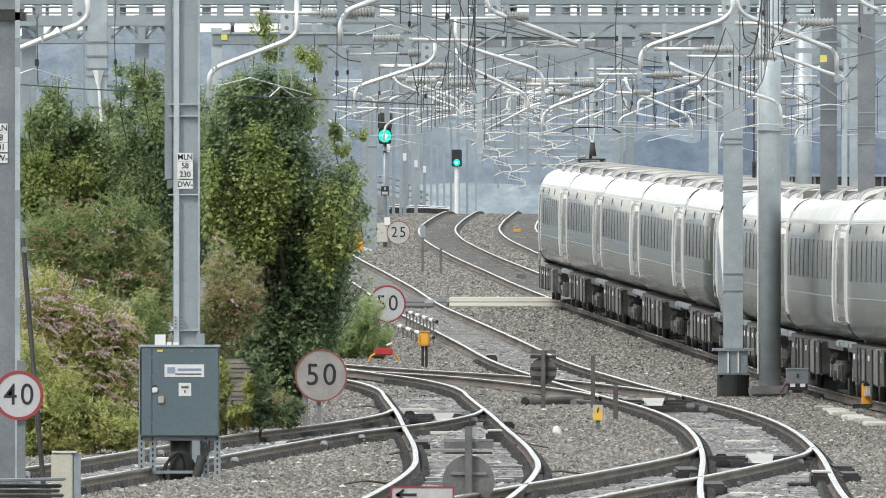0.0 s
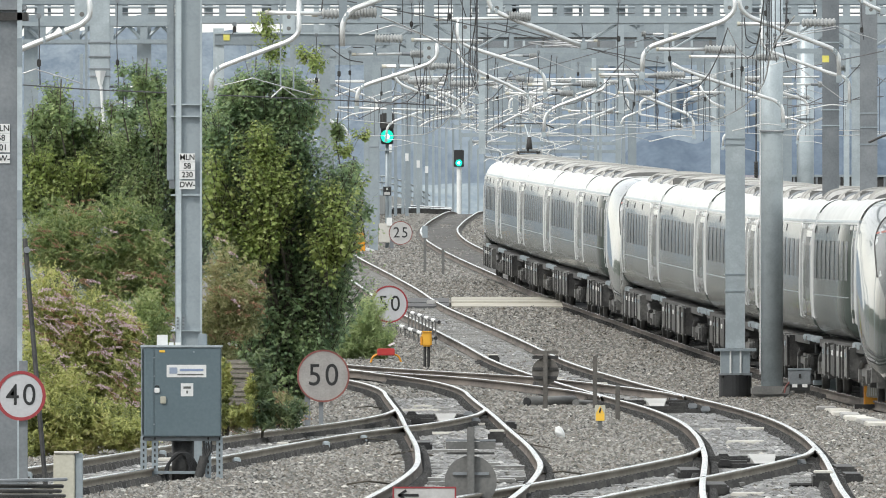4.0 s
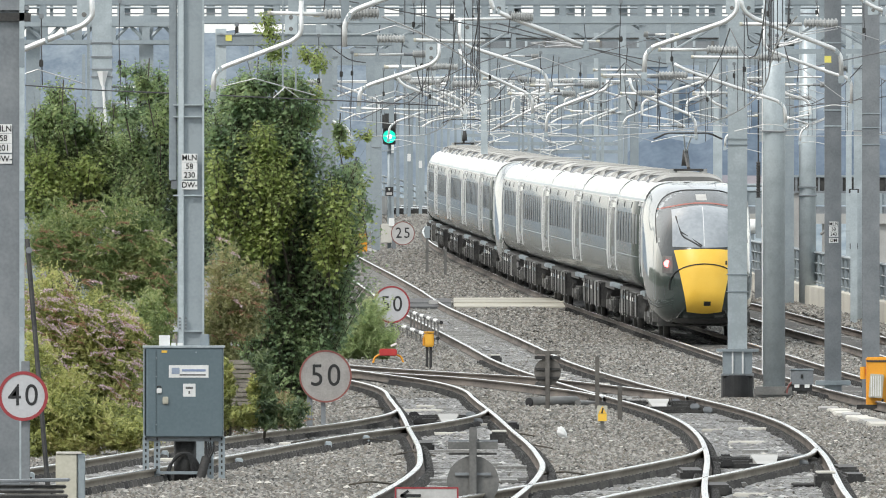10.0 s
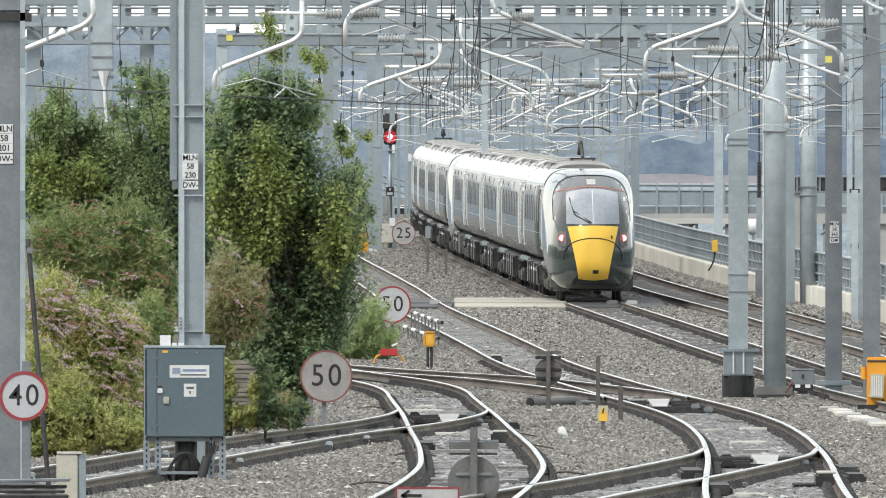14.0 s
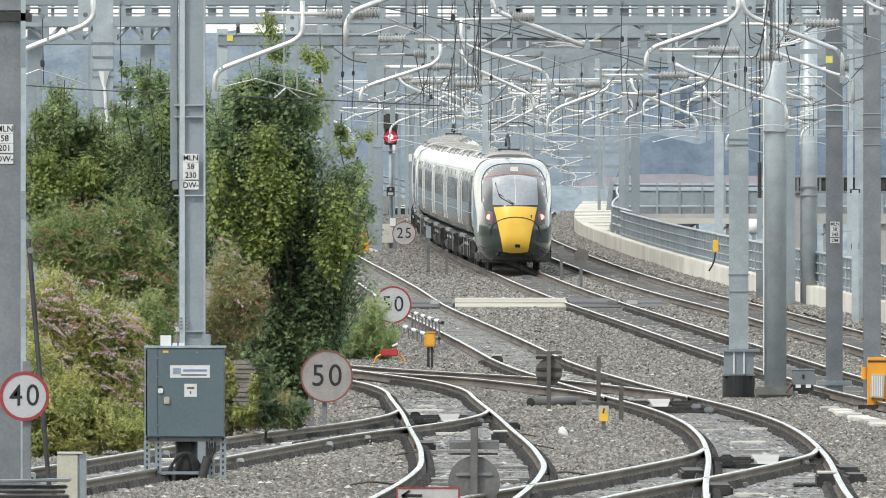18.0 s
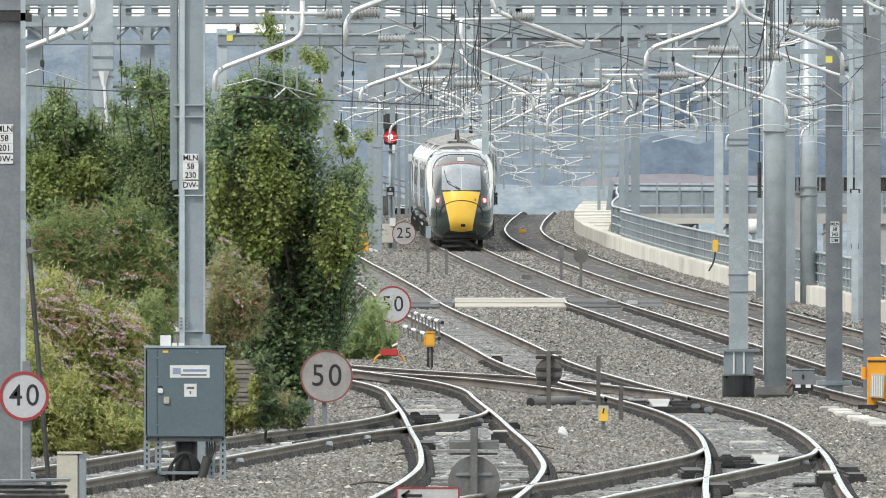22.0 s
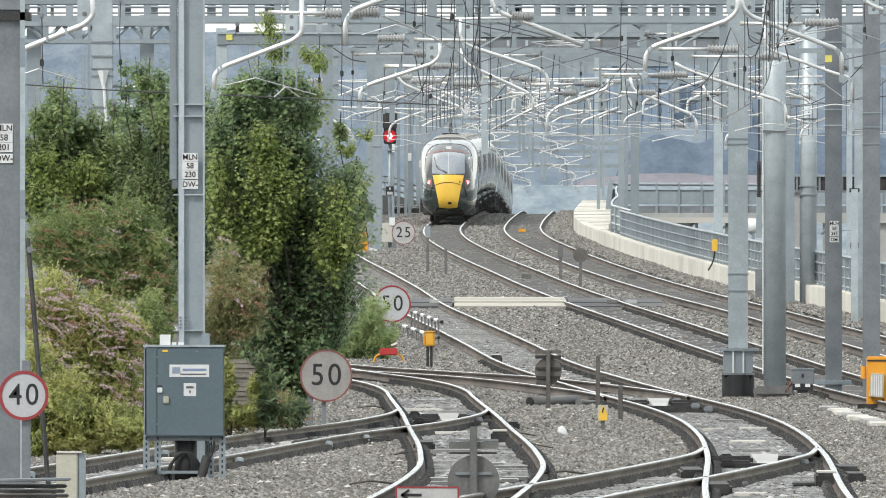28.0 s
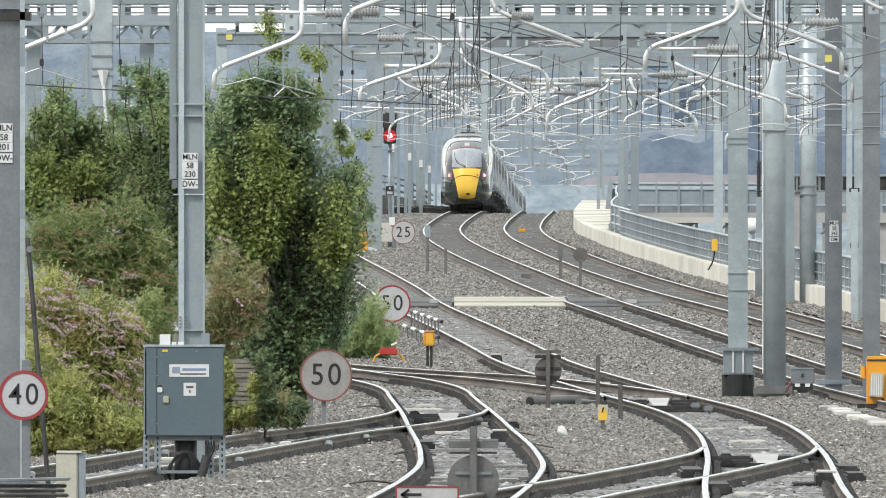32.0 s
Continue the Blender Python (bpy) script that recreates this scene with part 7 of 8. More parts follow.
# ---- plants ----
def leaf_mesh(name, blobs, count, size, mat, parent, seed, aspect=1.6, label="", droop=0.5, twig=0.34, per=9, lift=0.35):
    """Leafy twigs that fill uneven clumps: each twig arches outwards and carries small folded leaves. blobs: (x, y, z, rx, ry, rz)."""
    rng = np.random.default_rng(seed)
    bl = np.array(blobs, float)
    vol = (bl[:, 3] * bl[:, 4] * bl[:, 5]) ** 0.7
    high = np.clip((bl[:, 2] - bl[:, 2].min()) / (np.ptp(bl[:, 2]) + 0.01), 0, 1)
    vol *= 1 - 0.72 * high**2
    n = count // per
    # bough ends in every clump, uneven in reach and fullness
    ends, full = [], []
    for q in bl:
        for _ in range(15):
            w = rng.normal(size=3)
            w /= np.linalg.norm(w)
            ends.append(np.concatenate([q[:3] + w * q[3:] * (0.35 + 0.75 * rng.random()), q[3:] * (0.2 + 0.2 * rng.random())]))
            full.append(0.15 + rng.random() ** 1.5)
    ends, full = np.array(ends), np.array(full)
    pick = rng.choice(len(bl), n, p=vol / vol.sum())
    spray = pick * 15 + rng.choice(15, n, p=np.full(15, 1 / 15))
    spray = np.where(rng.random(n) < full[spray], spray, pick * 15 + rng.integers(0, 15, n))
    u = rng.normal(size=(n, 3))
    u /= np.linalg.norm(u, axis=1)[:, None]
    loose = (rng.random(n) < 0.28)[:, None]
    k = rng.random(n)[:, None] ** 0.42 * (0.7 + 0.35 * rng.random(n)[:, None])
    root = np.where(loose, bl[pick, :3] + u * k * bl[pick, 3:] * 0.85, ends[spray, :3] + u * ends[spray, 3:] * rng.random(n)[:, None] ** 0.5)
    out = u * np.array([1.0, 1.0, 0.55]) + rng.normal(size=(n, 3)) * 0.5
    out[:, 2] += lift
    out /= np.linalg.norm(out, axis=1)[:, None]
    ln = twig * (0.45 + 0.9 * rng.random(n))[:, None] * np.clip(bl[pick, 3:].min(axis=1) / 0.35, 0.35, 1.0)[:, None]
    t = np.tile((np.arange(per) + 0.5) / per, n)[:, None]
    rep = lambda q: np.repeat(q, per, axis=0)
    c = rep(root) + rep(out * ln) * t + rng.normal(size=(n * per, 3)) * size * 0.5
    c[:, 2:] -= rep(ln) * t**2 * droop * 0.6
    m = n * per
    nrm = rng.normal(size=(m, 3)) * 0.62 + rep(u) * 0.35 + np.array([0.0, -0.25, 0.55])
    nrm /= np.linalg.norm(nrm, axis=1)[:, None]
    a = rep(out) * 0.7 + rng.normal(size=(m, 3)) * 0.7
    a[:, 2] -= droop
    a -= nrm * np.sum(a * nrm, axis=1)[:, None]
    a /= np.linalg.norm(a, axis=1)[:, None]
    b = np.cross(nrm, a)
    s = size * (0.55 + 0.9 * rng.random(m))[:, None]
    p0, p2 = c - a * s * aspect / 2, c + a * s * aspect / 2 - nrm * s * 0.15
    p1, p3 = c + b * s / 2 + nrm * s * 0.16 - a * s * 0.1, c - b * s / 2 + nrm * s * 0.16 - a * s * 0.1
    v = np.stack([p0, p1, p2, p3], 1).reshape(-1, 3)
    i = np.arange(m) * 4
    f = np.concatenate([np.stack([i, i + 1, i + 2], 1), np.stack([i, i + 2, i + 3], 1)])
    me = bpy.data.meshes.new(name)
    me.vertices.add(len(v))
    me.vertices.foreach_set("co", v.ravel())
    me.loops.add(f.size)
    me.loops.foreach_set("vertex_index", f.ravel())
    me.polygons.add(len(f))
    me.polygons.foreach_set("loop_start", np.arange(len(f)) * 3)
    me.update(calc_edges=True)
    me.validate()
    me.materials.append(mat)
    ob = new(name, me)
    ob.parent = parent
    if label:
        ob["label"] = label
    return ob


# outline of one lobed leaf: along its length, and across it
LOBES = ((0.0, 0.0), (0.12, 0.42), (0.36, 0.2), (0.62, 0.52), (0.66, 0.17), (1.0, 0.0), (0.66, -0.17), (0.62, -0.52), (0.36, -0.2), (0.12, -0.42))


def shoot_mesh(name, blobs, count, size, mat, parent, seed, lobed=True, reach=0.8, nodes=8, hang=0.5, label="", spread=0.26):
    """Upright shoots that fill uneven clumps, each with pairs of hanging leaves that grow smaller to the tip, and the thin stems."""
    rng = np.random.default_rng(seed)
    bl = np.array(blobs, float)
    vol = (bl[:, 3] * bl[:, 5]) ** 1.05
    n = count // (nodes * 2)
    pick = rng.choice(len(bl), n, p=vol / vol.sum())
    # shoots stand in tufts of five, with gaps between the tufts
    tuft = 5
    pick = np.repeat(pick[: n // tuft + 1], tuft)[:n]
    u = rng.normal(size=(n // tuft + 1, 3))
    u /= np.linalg.norm(u, axis=1)[:, None]
    u = np.repeat(u, tuft, axis=0)[:n]
    rad = np.repeat(rng.random(n // tuft + 1) ** 0.35, tuft)[:n, None]
    b = bl[pick]
    fan = rng.normal(size=(n, 3)) * np.array([1.0, 1.0, 0.5])
    ln = reach * (0.45 + 0.75 * rng.random(n))[:, None] * np.clip(b[:, 5:6] / 0.4, 0.3, 1.15)
    root = b[:, :3] + u * rad * b[:, 3:] * np.array([0.95, 1.0, 0.9]) + fan * 0.035
    root[:, 2] -= ln[:, 0] * 0.45
    way = u * np.array([spread, spread, 0.1]) + fan * 0.26 + np.array([0, 0, 0.85])
    way /= np.linalg.norm(way, axis=1)[:, None]
    side_a = np.cross(way, rng.normal(size=(n, 3)))
    side_a /= np.linalg.norm(side_a, axis=1)[:, None]
    side_b = np.cross(way, side_a)
    age = rng.random(n)
    cs, aa, nn, ss = [], [], [], []
    for k in range(nodes):
        t = (k + 0.3 + 0.4 * rng.random(n)[:, None]) / nodes
        at = root + way * ln * t
        at[:, :2] += u[:, :2] * ln * 0.18 * t**2
        base = side_a if k % 2 else side_b
        for sgn in (-1, 1):
            out = base * sgn + rng.normal(size=(n, 3)) * 0.35
            out[:, 2] *= 0.4
            out /= np.linalg.norm(out, axis=1)[:, None]
            s_ = size * (1.05 - 0.55 * t) * (0.7 + 0.6 * rng.random(n)[:, None])
            stalk = out * s_ * 0.55 + np.array([0, 0, 0.12]) * s_
            axis = out + np.array([0, 0, -1.0]) * (hang * (1.25 - 0.8 * t) + 0.35 * rng.normal(size=(n, 1)))
            axis /= np.linalg.norm(axis, axis=1)[:, None]
            nrm = np.array([0, 0, 1.0]) + out * 0.5 + rng.normal(size=(n, 3)) * 0.28
            nrm -= axis * np.sum(axis * nrm, axis=1)[:, None]
            nrm /= np.linalg.norm(nrm, axis=1)[:, None]
            cs.append(at + stalk)
            aa.append(axis)
            nn.append(nrm)
            ss.append(s_)
    c, a, nr, sz = (np.concatenate(q) for q in (cs, aa, nn, ss))
    ac = np.cross(nr, a)
    shape = LOBES if lobed else ((0.0, 0.0), (0.3, 0.24), (0.62, 0.2), (1.0, 0.0), (0.62, -0.2), (0.3, -0.24))
    pts = [c + a * sz * p + ac * sz * q - nr * sz * (abs(q) * 0.3 + 0.18 * p * p) for p, q in shape]
    m, k = len(c), len(shape)
    v = np.stack(pts, 1).reshape(-1, 3)
    i = np.arange(m) * k
    f = np.concatenate([np.stack([i, i + j, i + j + 1], 1) for j in range(1, k - 1)])
    me = bpy.data.meshes.new(name)
    me.vertices.add(len(v))
    me.vertices.foreach_set("co", v.ravel())
    me.loops.add(f.size)
    me.loops.foreach_set("vertex_index", f.ravel().astype(np.int32))
    me.polygons.add(len(f))
    me.polygons.foreach_set("loop_start", np.arange(len(f), dtype=np.int32) * 3)
    me.update(calc_edges=True)
    me.materials.append(mat)
    ob = new(name, me)
    ob.parent = parent
    if label:
        ob["label"] = label
    # stems: thin three-sided spikes, joined
    tip = root + way * ln
    w = 0.008
    sv = np.stack([root + side_a * w, root - side_a * w * 0.5 + side_b * w, root - side_a * w * 0.5 - side_b * w, tip], 1).reshape(-1, 3)
    o = np.arange(n) * 4
    sf = np.concatenate([np.stack([o + x, o + y, o + 3], 1) for x, y in ((0, 1), (1, 2), (2, 0))])
    st = bpy.data.meshes.new("shoot_stem")
    st.from_pydata(sv.tolist(), [], sf.tolist())
    st.materials.append(M_BARK)
    tw = new("shoot_stem", st)
    tw.parent = parent
    tagged(tw, "thin brown leafy shoots", "", "", "stuff")
    return ob


M_MAPLE = island_material("dark_maple_leaves", [(0.125, 0.197, 0.114), (0.191, 0.287, 0.154), (0.270, 0.378, 0.195), (0.355, 0.463, 0.234), (0.461, 0.547, 0.288)], 0.38, 0.55)
M_MAPLE_LIGHT = island_material("yellowing_maple_leaves", [(0.163, 0.226, 0.073), (0.249, 0.327, 0.103), (0.344, 0.423, 0.133), (0.430, 0.501, 0.172), (0.482, 0.520, 0.215)], 0.42, 0.5)
M_ASH = island_material("ash_leaves", [(0.126, 0.188, 0.089), (0.200, 0.285, 0.121), (0.284, 0.376, 0.158), (0.378, 0.467, 0.200), (0.483, 0.536, 0.273)], 0.42, 0.5)
M_LEAF = island_material("maple_leaves", [(0.06, 0.09, 0.05), (0.1, 0.15, 0.075), (0.15, 0.21, 0.1), (0.22, 0.27, 0.13), (0.3, 0.33, 0.17)], 0.4, 0.4)
M_LEAF_MID = island_material("bush_leaves", [(0.098, 0.147, 0.063), (0.168, 0.238, 0.084), (0.252, 0.322, 0.119), (0.350, 0.392, 0.154), (0.462, 0.462, 0.238)], 0.45, 0.4)
M_LEAF_GOLD = island_material("yellowing_leaves", [(0.135, 0.162, 0.068), (0.257, 0.290, 0.101), (0.405, 0.432, 0.142), (0.540, 0.540, 0.203), (0.513, 0.446, 0.230)], 0.5, 0.4)
M_LEAF_DRY = island_material("drying_leaves", [(0.123, 0.140, 0.062), (0.224, 0.241, 0.101), (0.336, 0.347, 0.157), (0.426, 0.403, 0.213), (0.381, 0.291, 0.168)], 0.5, 0.45)
M_FLOWER = island_material("purple_flower_spikes", [(0.46, 0.3, 0.34), (0.58, 0.43, 0.46), (0.7, 0.58, 0.58)], 0.7)
M_RUST = island_material("dry_flower_heads", [(0.26, 0.14, 0.085), (0.36, 0.21, 0.12), (0.22, 0.12, 0.08)], 0.8)
M_SHRUB = island_material("pale_shrub_leaves", [(0.26, 0.35, 0.15), (0.38, 0.46, 0.21), (0.5, 0.56, 0.3)], 0.5, 0.5)


def px_blob(x, y, rx, ry, d, deep=0.8):
    """A clump, in metres, from its bearing and elevation in ten-thousandths of a lens width."""
    k = d / 28500
    return ((x - 784) * k, d, 2.45 + (465 - y) * k, rx * k, deep, ry * k)


def branches(parent, root, tips, r, seed):
    rnd = random.Random(seed)
    bm = bmesh.new()
    root = Vector(root)
    for t in tips:
        t = Vector(t)
        mid = root.lerp(t, 0.5) + Vector((rnd.uniform(-0.2, 0.2), rnd.uniform(-0.2, 0.2), rnd.uniform(0, 0.3)))
        rod(root, mid, r * 0.5, bm, 7, r * 0.3)
        rod(mid, t, r * 0.3, bm, 7, r * 0.08)
        for _ in range(3):
            e = mid.lerp(t, rnd.random()) + Vector((rnd.uniform(-0.5, 0.5), rnd.uniform(-0.4, 0.4), rnd.uniform(0.1, 0.6)))
            rod(mid.lerp(t, 0.3), e, r * 0.13, bm, 5, r * 0.04)
    part("bough", bm, M_BARK, parent)


def plant(name, label, category, base, blobs, count, size, mat, seed, trunk=0.1, **kw):
    bx, by, bz = base
    t = thing(name, base, label, category, "plants on the bank")
    rel = [(b[0] - bx, b[1] - by, b[2] - bz, b[3], b[4], b[5]) for b in blobs]
    lo, hi = 0.0, max(b[2] for b in rel)
    part("trunk", bend([(0, 0, -0.15), (0.04, 0.03, hi * 0.25), (-0.03, 0.05, hi * 0.55)], trunk, n=9, round_by=0.6), M_BARK, t)
    branches(t, (0, 0.03, hi * 0.3), [(b[0], b[1], b[2]) for b in rel], trunk * 0.6, seed)
    leaf_mesh("crown", rel, count, size, mat, t, seed, **kw)
    return t, rel


# tall maple: dark leaders behind, lighter young shoots before them
D = 252


def shrub_tree(name, label, base, groups, trunk, seed):
    """groups: clumps, leaves, size of a leaf, material, lobed or not, depth of the clumps, distance."""
    bx, by, bz = base
    t = thing(name, base, label, "tree", "plants on the bank")
    tips = []
    for k, (spec, count, size, mat, lobed, deep, d) in enumerate(groups):
        rel = [(x - bx, y - by, z - bz, rx, ry, rz) for x, y, z, rx, ry, rz in (px_blob(*q, d, deep) for q in spec)]
        tips += rel
        shoot_mesh("crown", rel, count, size, mat, t, seed + k, lobed)
    hi = max(q[2] for q in tips)
    part("trunk", bend([(0, 0, -0.15), (0.04, 0.03, hi * 0.25), (-0.03, 0.05, hi * 0.55)], trunk, n=9, round_by=0.6), M_BARK, t)
    branches(t, (0, 0.03, hi * 0.25), [q[:3] for q in tips], trunk * 0.6, seed)
    return t


shrub_tree("maple_tree", "tall dark green maple tree with lighter young shoots beside the track", (-2.423, 252, -0.2), (
    (((484, 112, 9, 26), (470, 150, 26, 24), (440, 160, 26, 22), (516, 158, 24, 24), (404, 188, 18, 22), (542, 196, 20, 26), (452, 196, 34, 26), (500, 196, 34, 28), (412, 232, 34, 40), (470, 240, 50, 44), (522, 262, 24, 40), (420, 300, 44, 56), (498, 322, 46, 56), (596, 326, 20, 34), (618, 330, 16, 30), (574, 372, 34, 46), (436, 392, 50, 60), (530, 410, 56, 56), (600, 410, 22, 40), (474, 470, 58, 60), (562, 490, 52, 60), (600, 510, 18, 50), (490, 560, 52, 60), (556, 584, 40, 46), (450, 600, 28, 50), (506, 650, 38, 56), (546, 636, 30, 42), (484, 690, 26, 46)), 49000, 0.1, M_MAPLE, True, 0.5, 252),
    (((480, 256, 22, 30), (492, 310, 26, 40), (488, 372, 34, 44), (470, 426, 30, 30), (392, 312, 12, 36), (404, 372, 20, 40), (596, 350, 18, 34), (604, 402, 22, 40), (586, 448, 24, 34)), 8000, 0.094, M_MAPLE_LIGHT, True, 0.25, 251.0),
), 0.15, 1)
shrub_tree("maple_sapling", "thin leafy sapling tips above the maple", (-2.716, 253.4, -0.2), (
    (((478, 40, 9, 22), (486, 80, 14, 22), (424, 112, 20, 14), (556, 104, 22, 16), (440, 150, 20, 18), (530, 150, 18, 18), (570, 160, 18, 14), (642, 236, 14, 10), (626, 268, 16, 20), (610, 266, 9, 14), (630, 320, 12, 24), (634, 370, 10, 22), (400, 196, 14, 20), (536, 200, 18, 26)), 2400, 0.08, M_MAPLE_LIGHT, True, 0.3, 253.4),
), 0.03, 5)

# second tree group behind the cabinet mast
shrub_tree("ash_tree", "young green tree with loose open top", (-4.725, 262, -0.2), (
    (((240, 100, 5, 20), (252, 140, 9, 20), (222, 130, 6, 16), (284, 150, 6, 26), (268, 196, 14, 20), (226, 205, 12, 18), (292, 240, 26, 36), (240, 262, 30, 26), (275, 310, 40, 36), (240, 350, 40, 34), (285, 400, 30, 50), (345, 280, 36, 60), (340, 400, 40, 80), (350, 200, 14, 40)), 25000, 0.088, M_MAPLE, True, 0.5, 262),
    (((200, 270, 24, 28), (222, 300, 30, 28), (260, 340, 30, 30), (236, 250, 12, 22), (284, 210, 8, 26)), 4600, 0.08, M_ASH, True, 0.25, 260.6),
), 0.09, 11)
shrub_tree("sapling_cluster", "light green saplings on the bank", (-6.101, 258, -0.2), (
    (((104, 180, 6, 28), (76, 206, 12, 20), (120, 226, 22, 26), (158, 220, 10, 24), (88, 262, 38, 32), (148, 272, 38, 34), (195, 260, 16, 22), (70, 330, 36, 40), (130, 340, 46, 40), (190, 330, 36, 44)), 20000, 0.086, M_ASH, True, 0.45, 258),
    (((70, 300, 24, 26), (90, 350, 34, 26), (150, 310, 26, 26)), 3600, 0.088, M_MAPLE_LIGHT, True, 0.2, 257),
), 0.06, 21)
for k, (x, y, h) in enumerate(((455, 120, 50), (600, 215, 40), (628, 290, 34), (640, 340, 30), (384, 250, 40), (262, 120, 44), (222, 160, 36), (110, 160, 50), (60, 205, 36), (132, 195, 40), (178, 225, 36), (616, 385, 36), (408, 170, 36), (300, 150, 36), (200, 200, 36), (90, 190, 36))):
    d = 254 + k * 0.4
    k2 = d / 28500
    t = thing("leafy_sprig", ((x - 784) * k2, d, 2.45 + (465 - y - h * 1.6) * k2), "thin upright leafy sprig at the edge of the trees", "sprig", "leafy sprigs")
    part("stem", bend([(0.1, 0, -0.3), (0, 0, 0.2), (0.03, 0, h * 2.0 * k2)], 0.01, n=6), M_BARK, t)
    shoot_mesh("leaf_spray", [(0.01, 0, h * (0.5 + 0.45 * q) * k2, (14 - 3 * q) * k2, 0.12, h * 0.3 * k2) for q in range(4)], 240, 0.084, M_ASH if k % 3 else M_MAPLE, t, 60 + k)["kind"] = "stuff"

# flowering bushes in front
bush_specs = (
    ("buddleia_bush", "buddleia bush with fading purple flower spikes", 225, 110, ((100, 540, 60, 50), (170, 570, 56, 46), (110, 620, 66, 52), (190, 640, 50, 60), (140, 690, 66, 50), (220, 600, 36, 50), (215, 700, 34, 60), (80, 560, 40, 50)), 15000, M_LEAF_GOLD, 5),
    ("buddleia_bush", "yellowing buddleia bush with dry brown spikes", 238, 180, ((120, 400, 66, 44), (200, 400, 60, 44), (90, 450, 46, 50), (170, 460, 66, 50), (250, 440, 46, 60), (230, 500, 60, 46), (280, 520, 32, 60), (270, 590, 34, 46)), 15000, M_LEAF_MID, 6),
    ("dogwood_bush", "dark green bush on the bank", 232, 260, ((240, 600, 44, 46), (270, 560, 34, 46), (260, 680, 40, 60), (230, 740, 40, 40)), 7000, M_LEAF_MID, 7),
    ("goldenrod_clump", "tall yellow-green weeds beside the siding", 216, 80, ((70, 640, 26, 60), (110, 720, 44, 56), (60, 730, 26, 60), (150, 750, 44, 40), (200, 760, 40, 34), (240, 770, 30, 26), (90, 788, 40, 24), (150, 790, 36, 18), (215, 784, 36, 18), (52, 792, 24, 24)), 11500, M_LEAF_GOLD, 8),
    ("tall_weeds", "yellowing tall weeds behind the cabinet", 240, 400, ((400, 480, 34, 60), (420, 560, 38, 60), (390, 580, 28, 60), (440, 520, 26, 50), (400, 690, 20, 60), (420, 740, 26, 26), (470, 720, 30, 34), (510, 730, 26, 26), (445, 735, 30, 24), (400, 650, 18, 40)), 12000, M_LEAF_DRY, 9),
)
def spike_mesh(mat, seed, r):
    """An arching spike of many tiny florets, from its foot along x."""
    rng = np.random.default_rng(seed)
    me = bpy.data.meshes.new("flower_spike")
    verts, faces = [], []
    for k in range(60):
        t = rng.random()
        q = rng.random() * math.tau
        rr = r * (1 - 0.75 * t) * rng.uniform(0.5, 1.1)
        c = Vector((0.24 * t, rr * math.cos(q), rr * math.sin(q) - 0.06 * t * t))
        e = [c + Vector(rng.normal(size=3)) * 0.0095 for _ in range(3)]
        faces.append((len(verts), len(verts) + 1, len(verts) + 2))
        verts += e
    me.from_pydata([tuple(v) for v in verts], [], faces)
    me.materials.append(mat)
    return me


for nm, lb_, d, bx, blobs, cnt, mt, sd in bush_specs:
    t, rel = plant(nm, lb_, "bush", ((bx - 784) * d / 28500, d, -0.2), [px_blob(*b, d, 0.6) for b in blobs], int(cnt * 4.4), 0.018, mt, sd, 0.04, aspect=3.8, droop=0.15, lift=0.7, twig=0.26)
    if nm == "buddleia_bush" or sd == 9:
        rng = np.random.default_rng(sd + 40)
        for col, num, tag in ((M_FLOWER, 150 if sd == 5 else 6 if sd == 9 else 16, "faded purple flower spike"), (M_RUST, 60 if sd == 5 else 70, "dry brown flower spike")):
            kinds = [spike_mesh(col, 100 * sd + j, 0.024 if col is M_FLOWER else 0.015) for j in range(4)]
            for q in range(num):
                b = rel[rng.integers(len(rel))]
                sp = new("flower_spike", kinds[q % 4])
                sp.parent = t
                sp["label"] = tag
                ang = rng.uniform(-30, 25) if rng.random() < 0.75 else rng.uniform(150, 200)
                k = rng.uniform(0.55, 1.15)
                sp.matrix_basis = pose(b[0] + rng.uniform(-1, 1) * b[3], b[1] - b[4] * rng.uniform(1.0, 1.45), b[2] + rng.uniform(-0.9, 1.0) * b[5], 0, -ang, rng.uniform(-50, 50)) @ Matrix.Diagonal((k, k, k, 1))
plant("tamarisk_shrub", "feathery pale green shrub beside the track", "shrub", (-1.646, 350, 0.1), [px_blob(*b, 350, 0.5) for b in ((655, 570, 28, 30), (640, 610, 36, 30), (675, 610, 24, 34), (620, 625, 22, 22), (660, 545, 14, 18))], 11000, 0.02, M_SHRUB, 10, 0.03, aspect=8.0, droop=-0.4, lift=1.0)

# timber retaining boards half hidden by the weeds
rw = thing("retaining_boards", (-2.948, 236, -0.2), "grey weathered timber boards stacked as a retaining wall", "retaining wall")
for k in range(11):
    part("board", box(random.uniform(-0.04, 0.04), random.uniform(-0.03, 0.03), 0.322 + 0.2 + k * 0.068, 0.431, 0.16, 0.06, bevel=0.006, ry=random.uniform(-1.6, 1.6)), M_WOOD, rw)

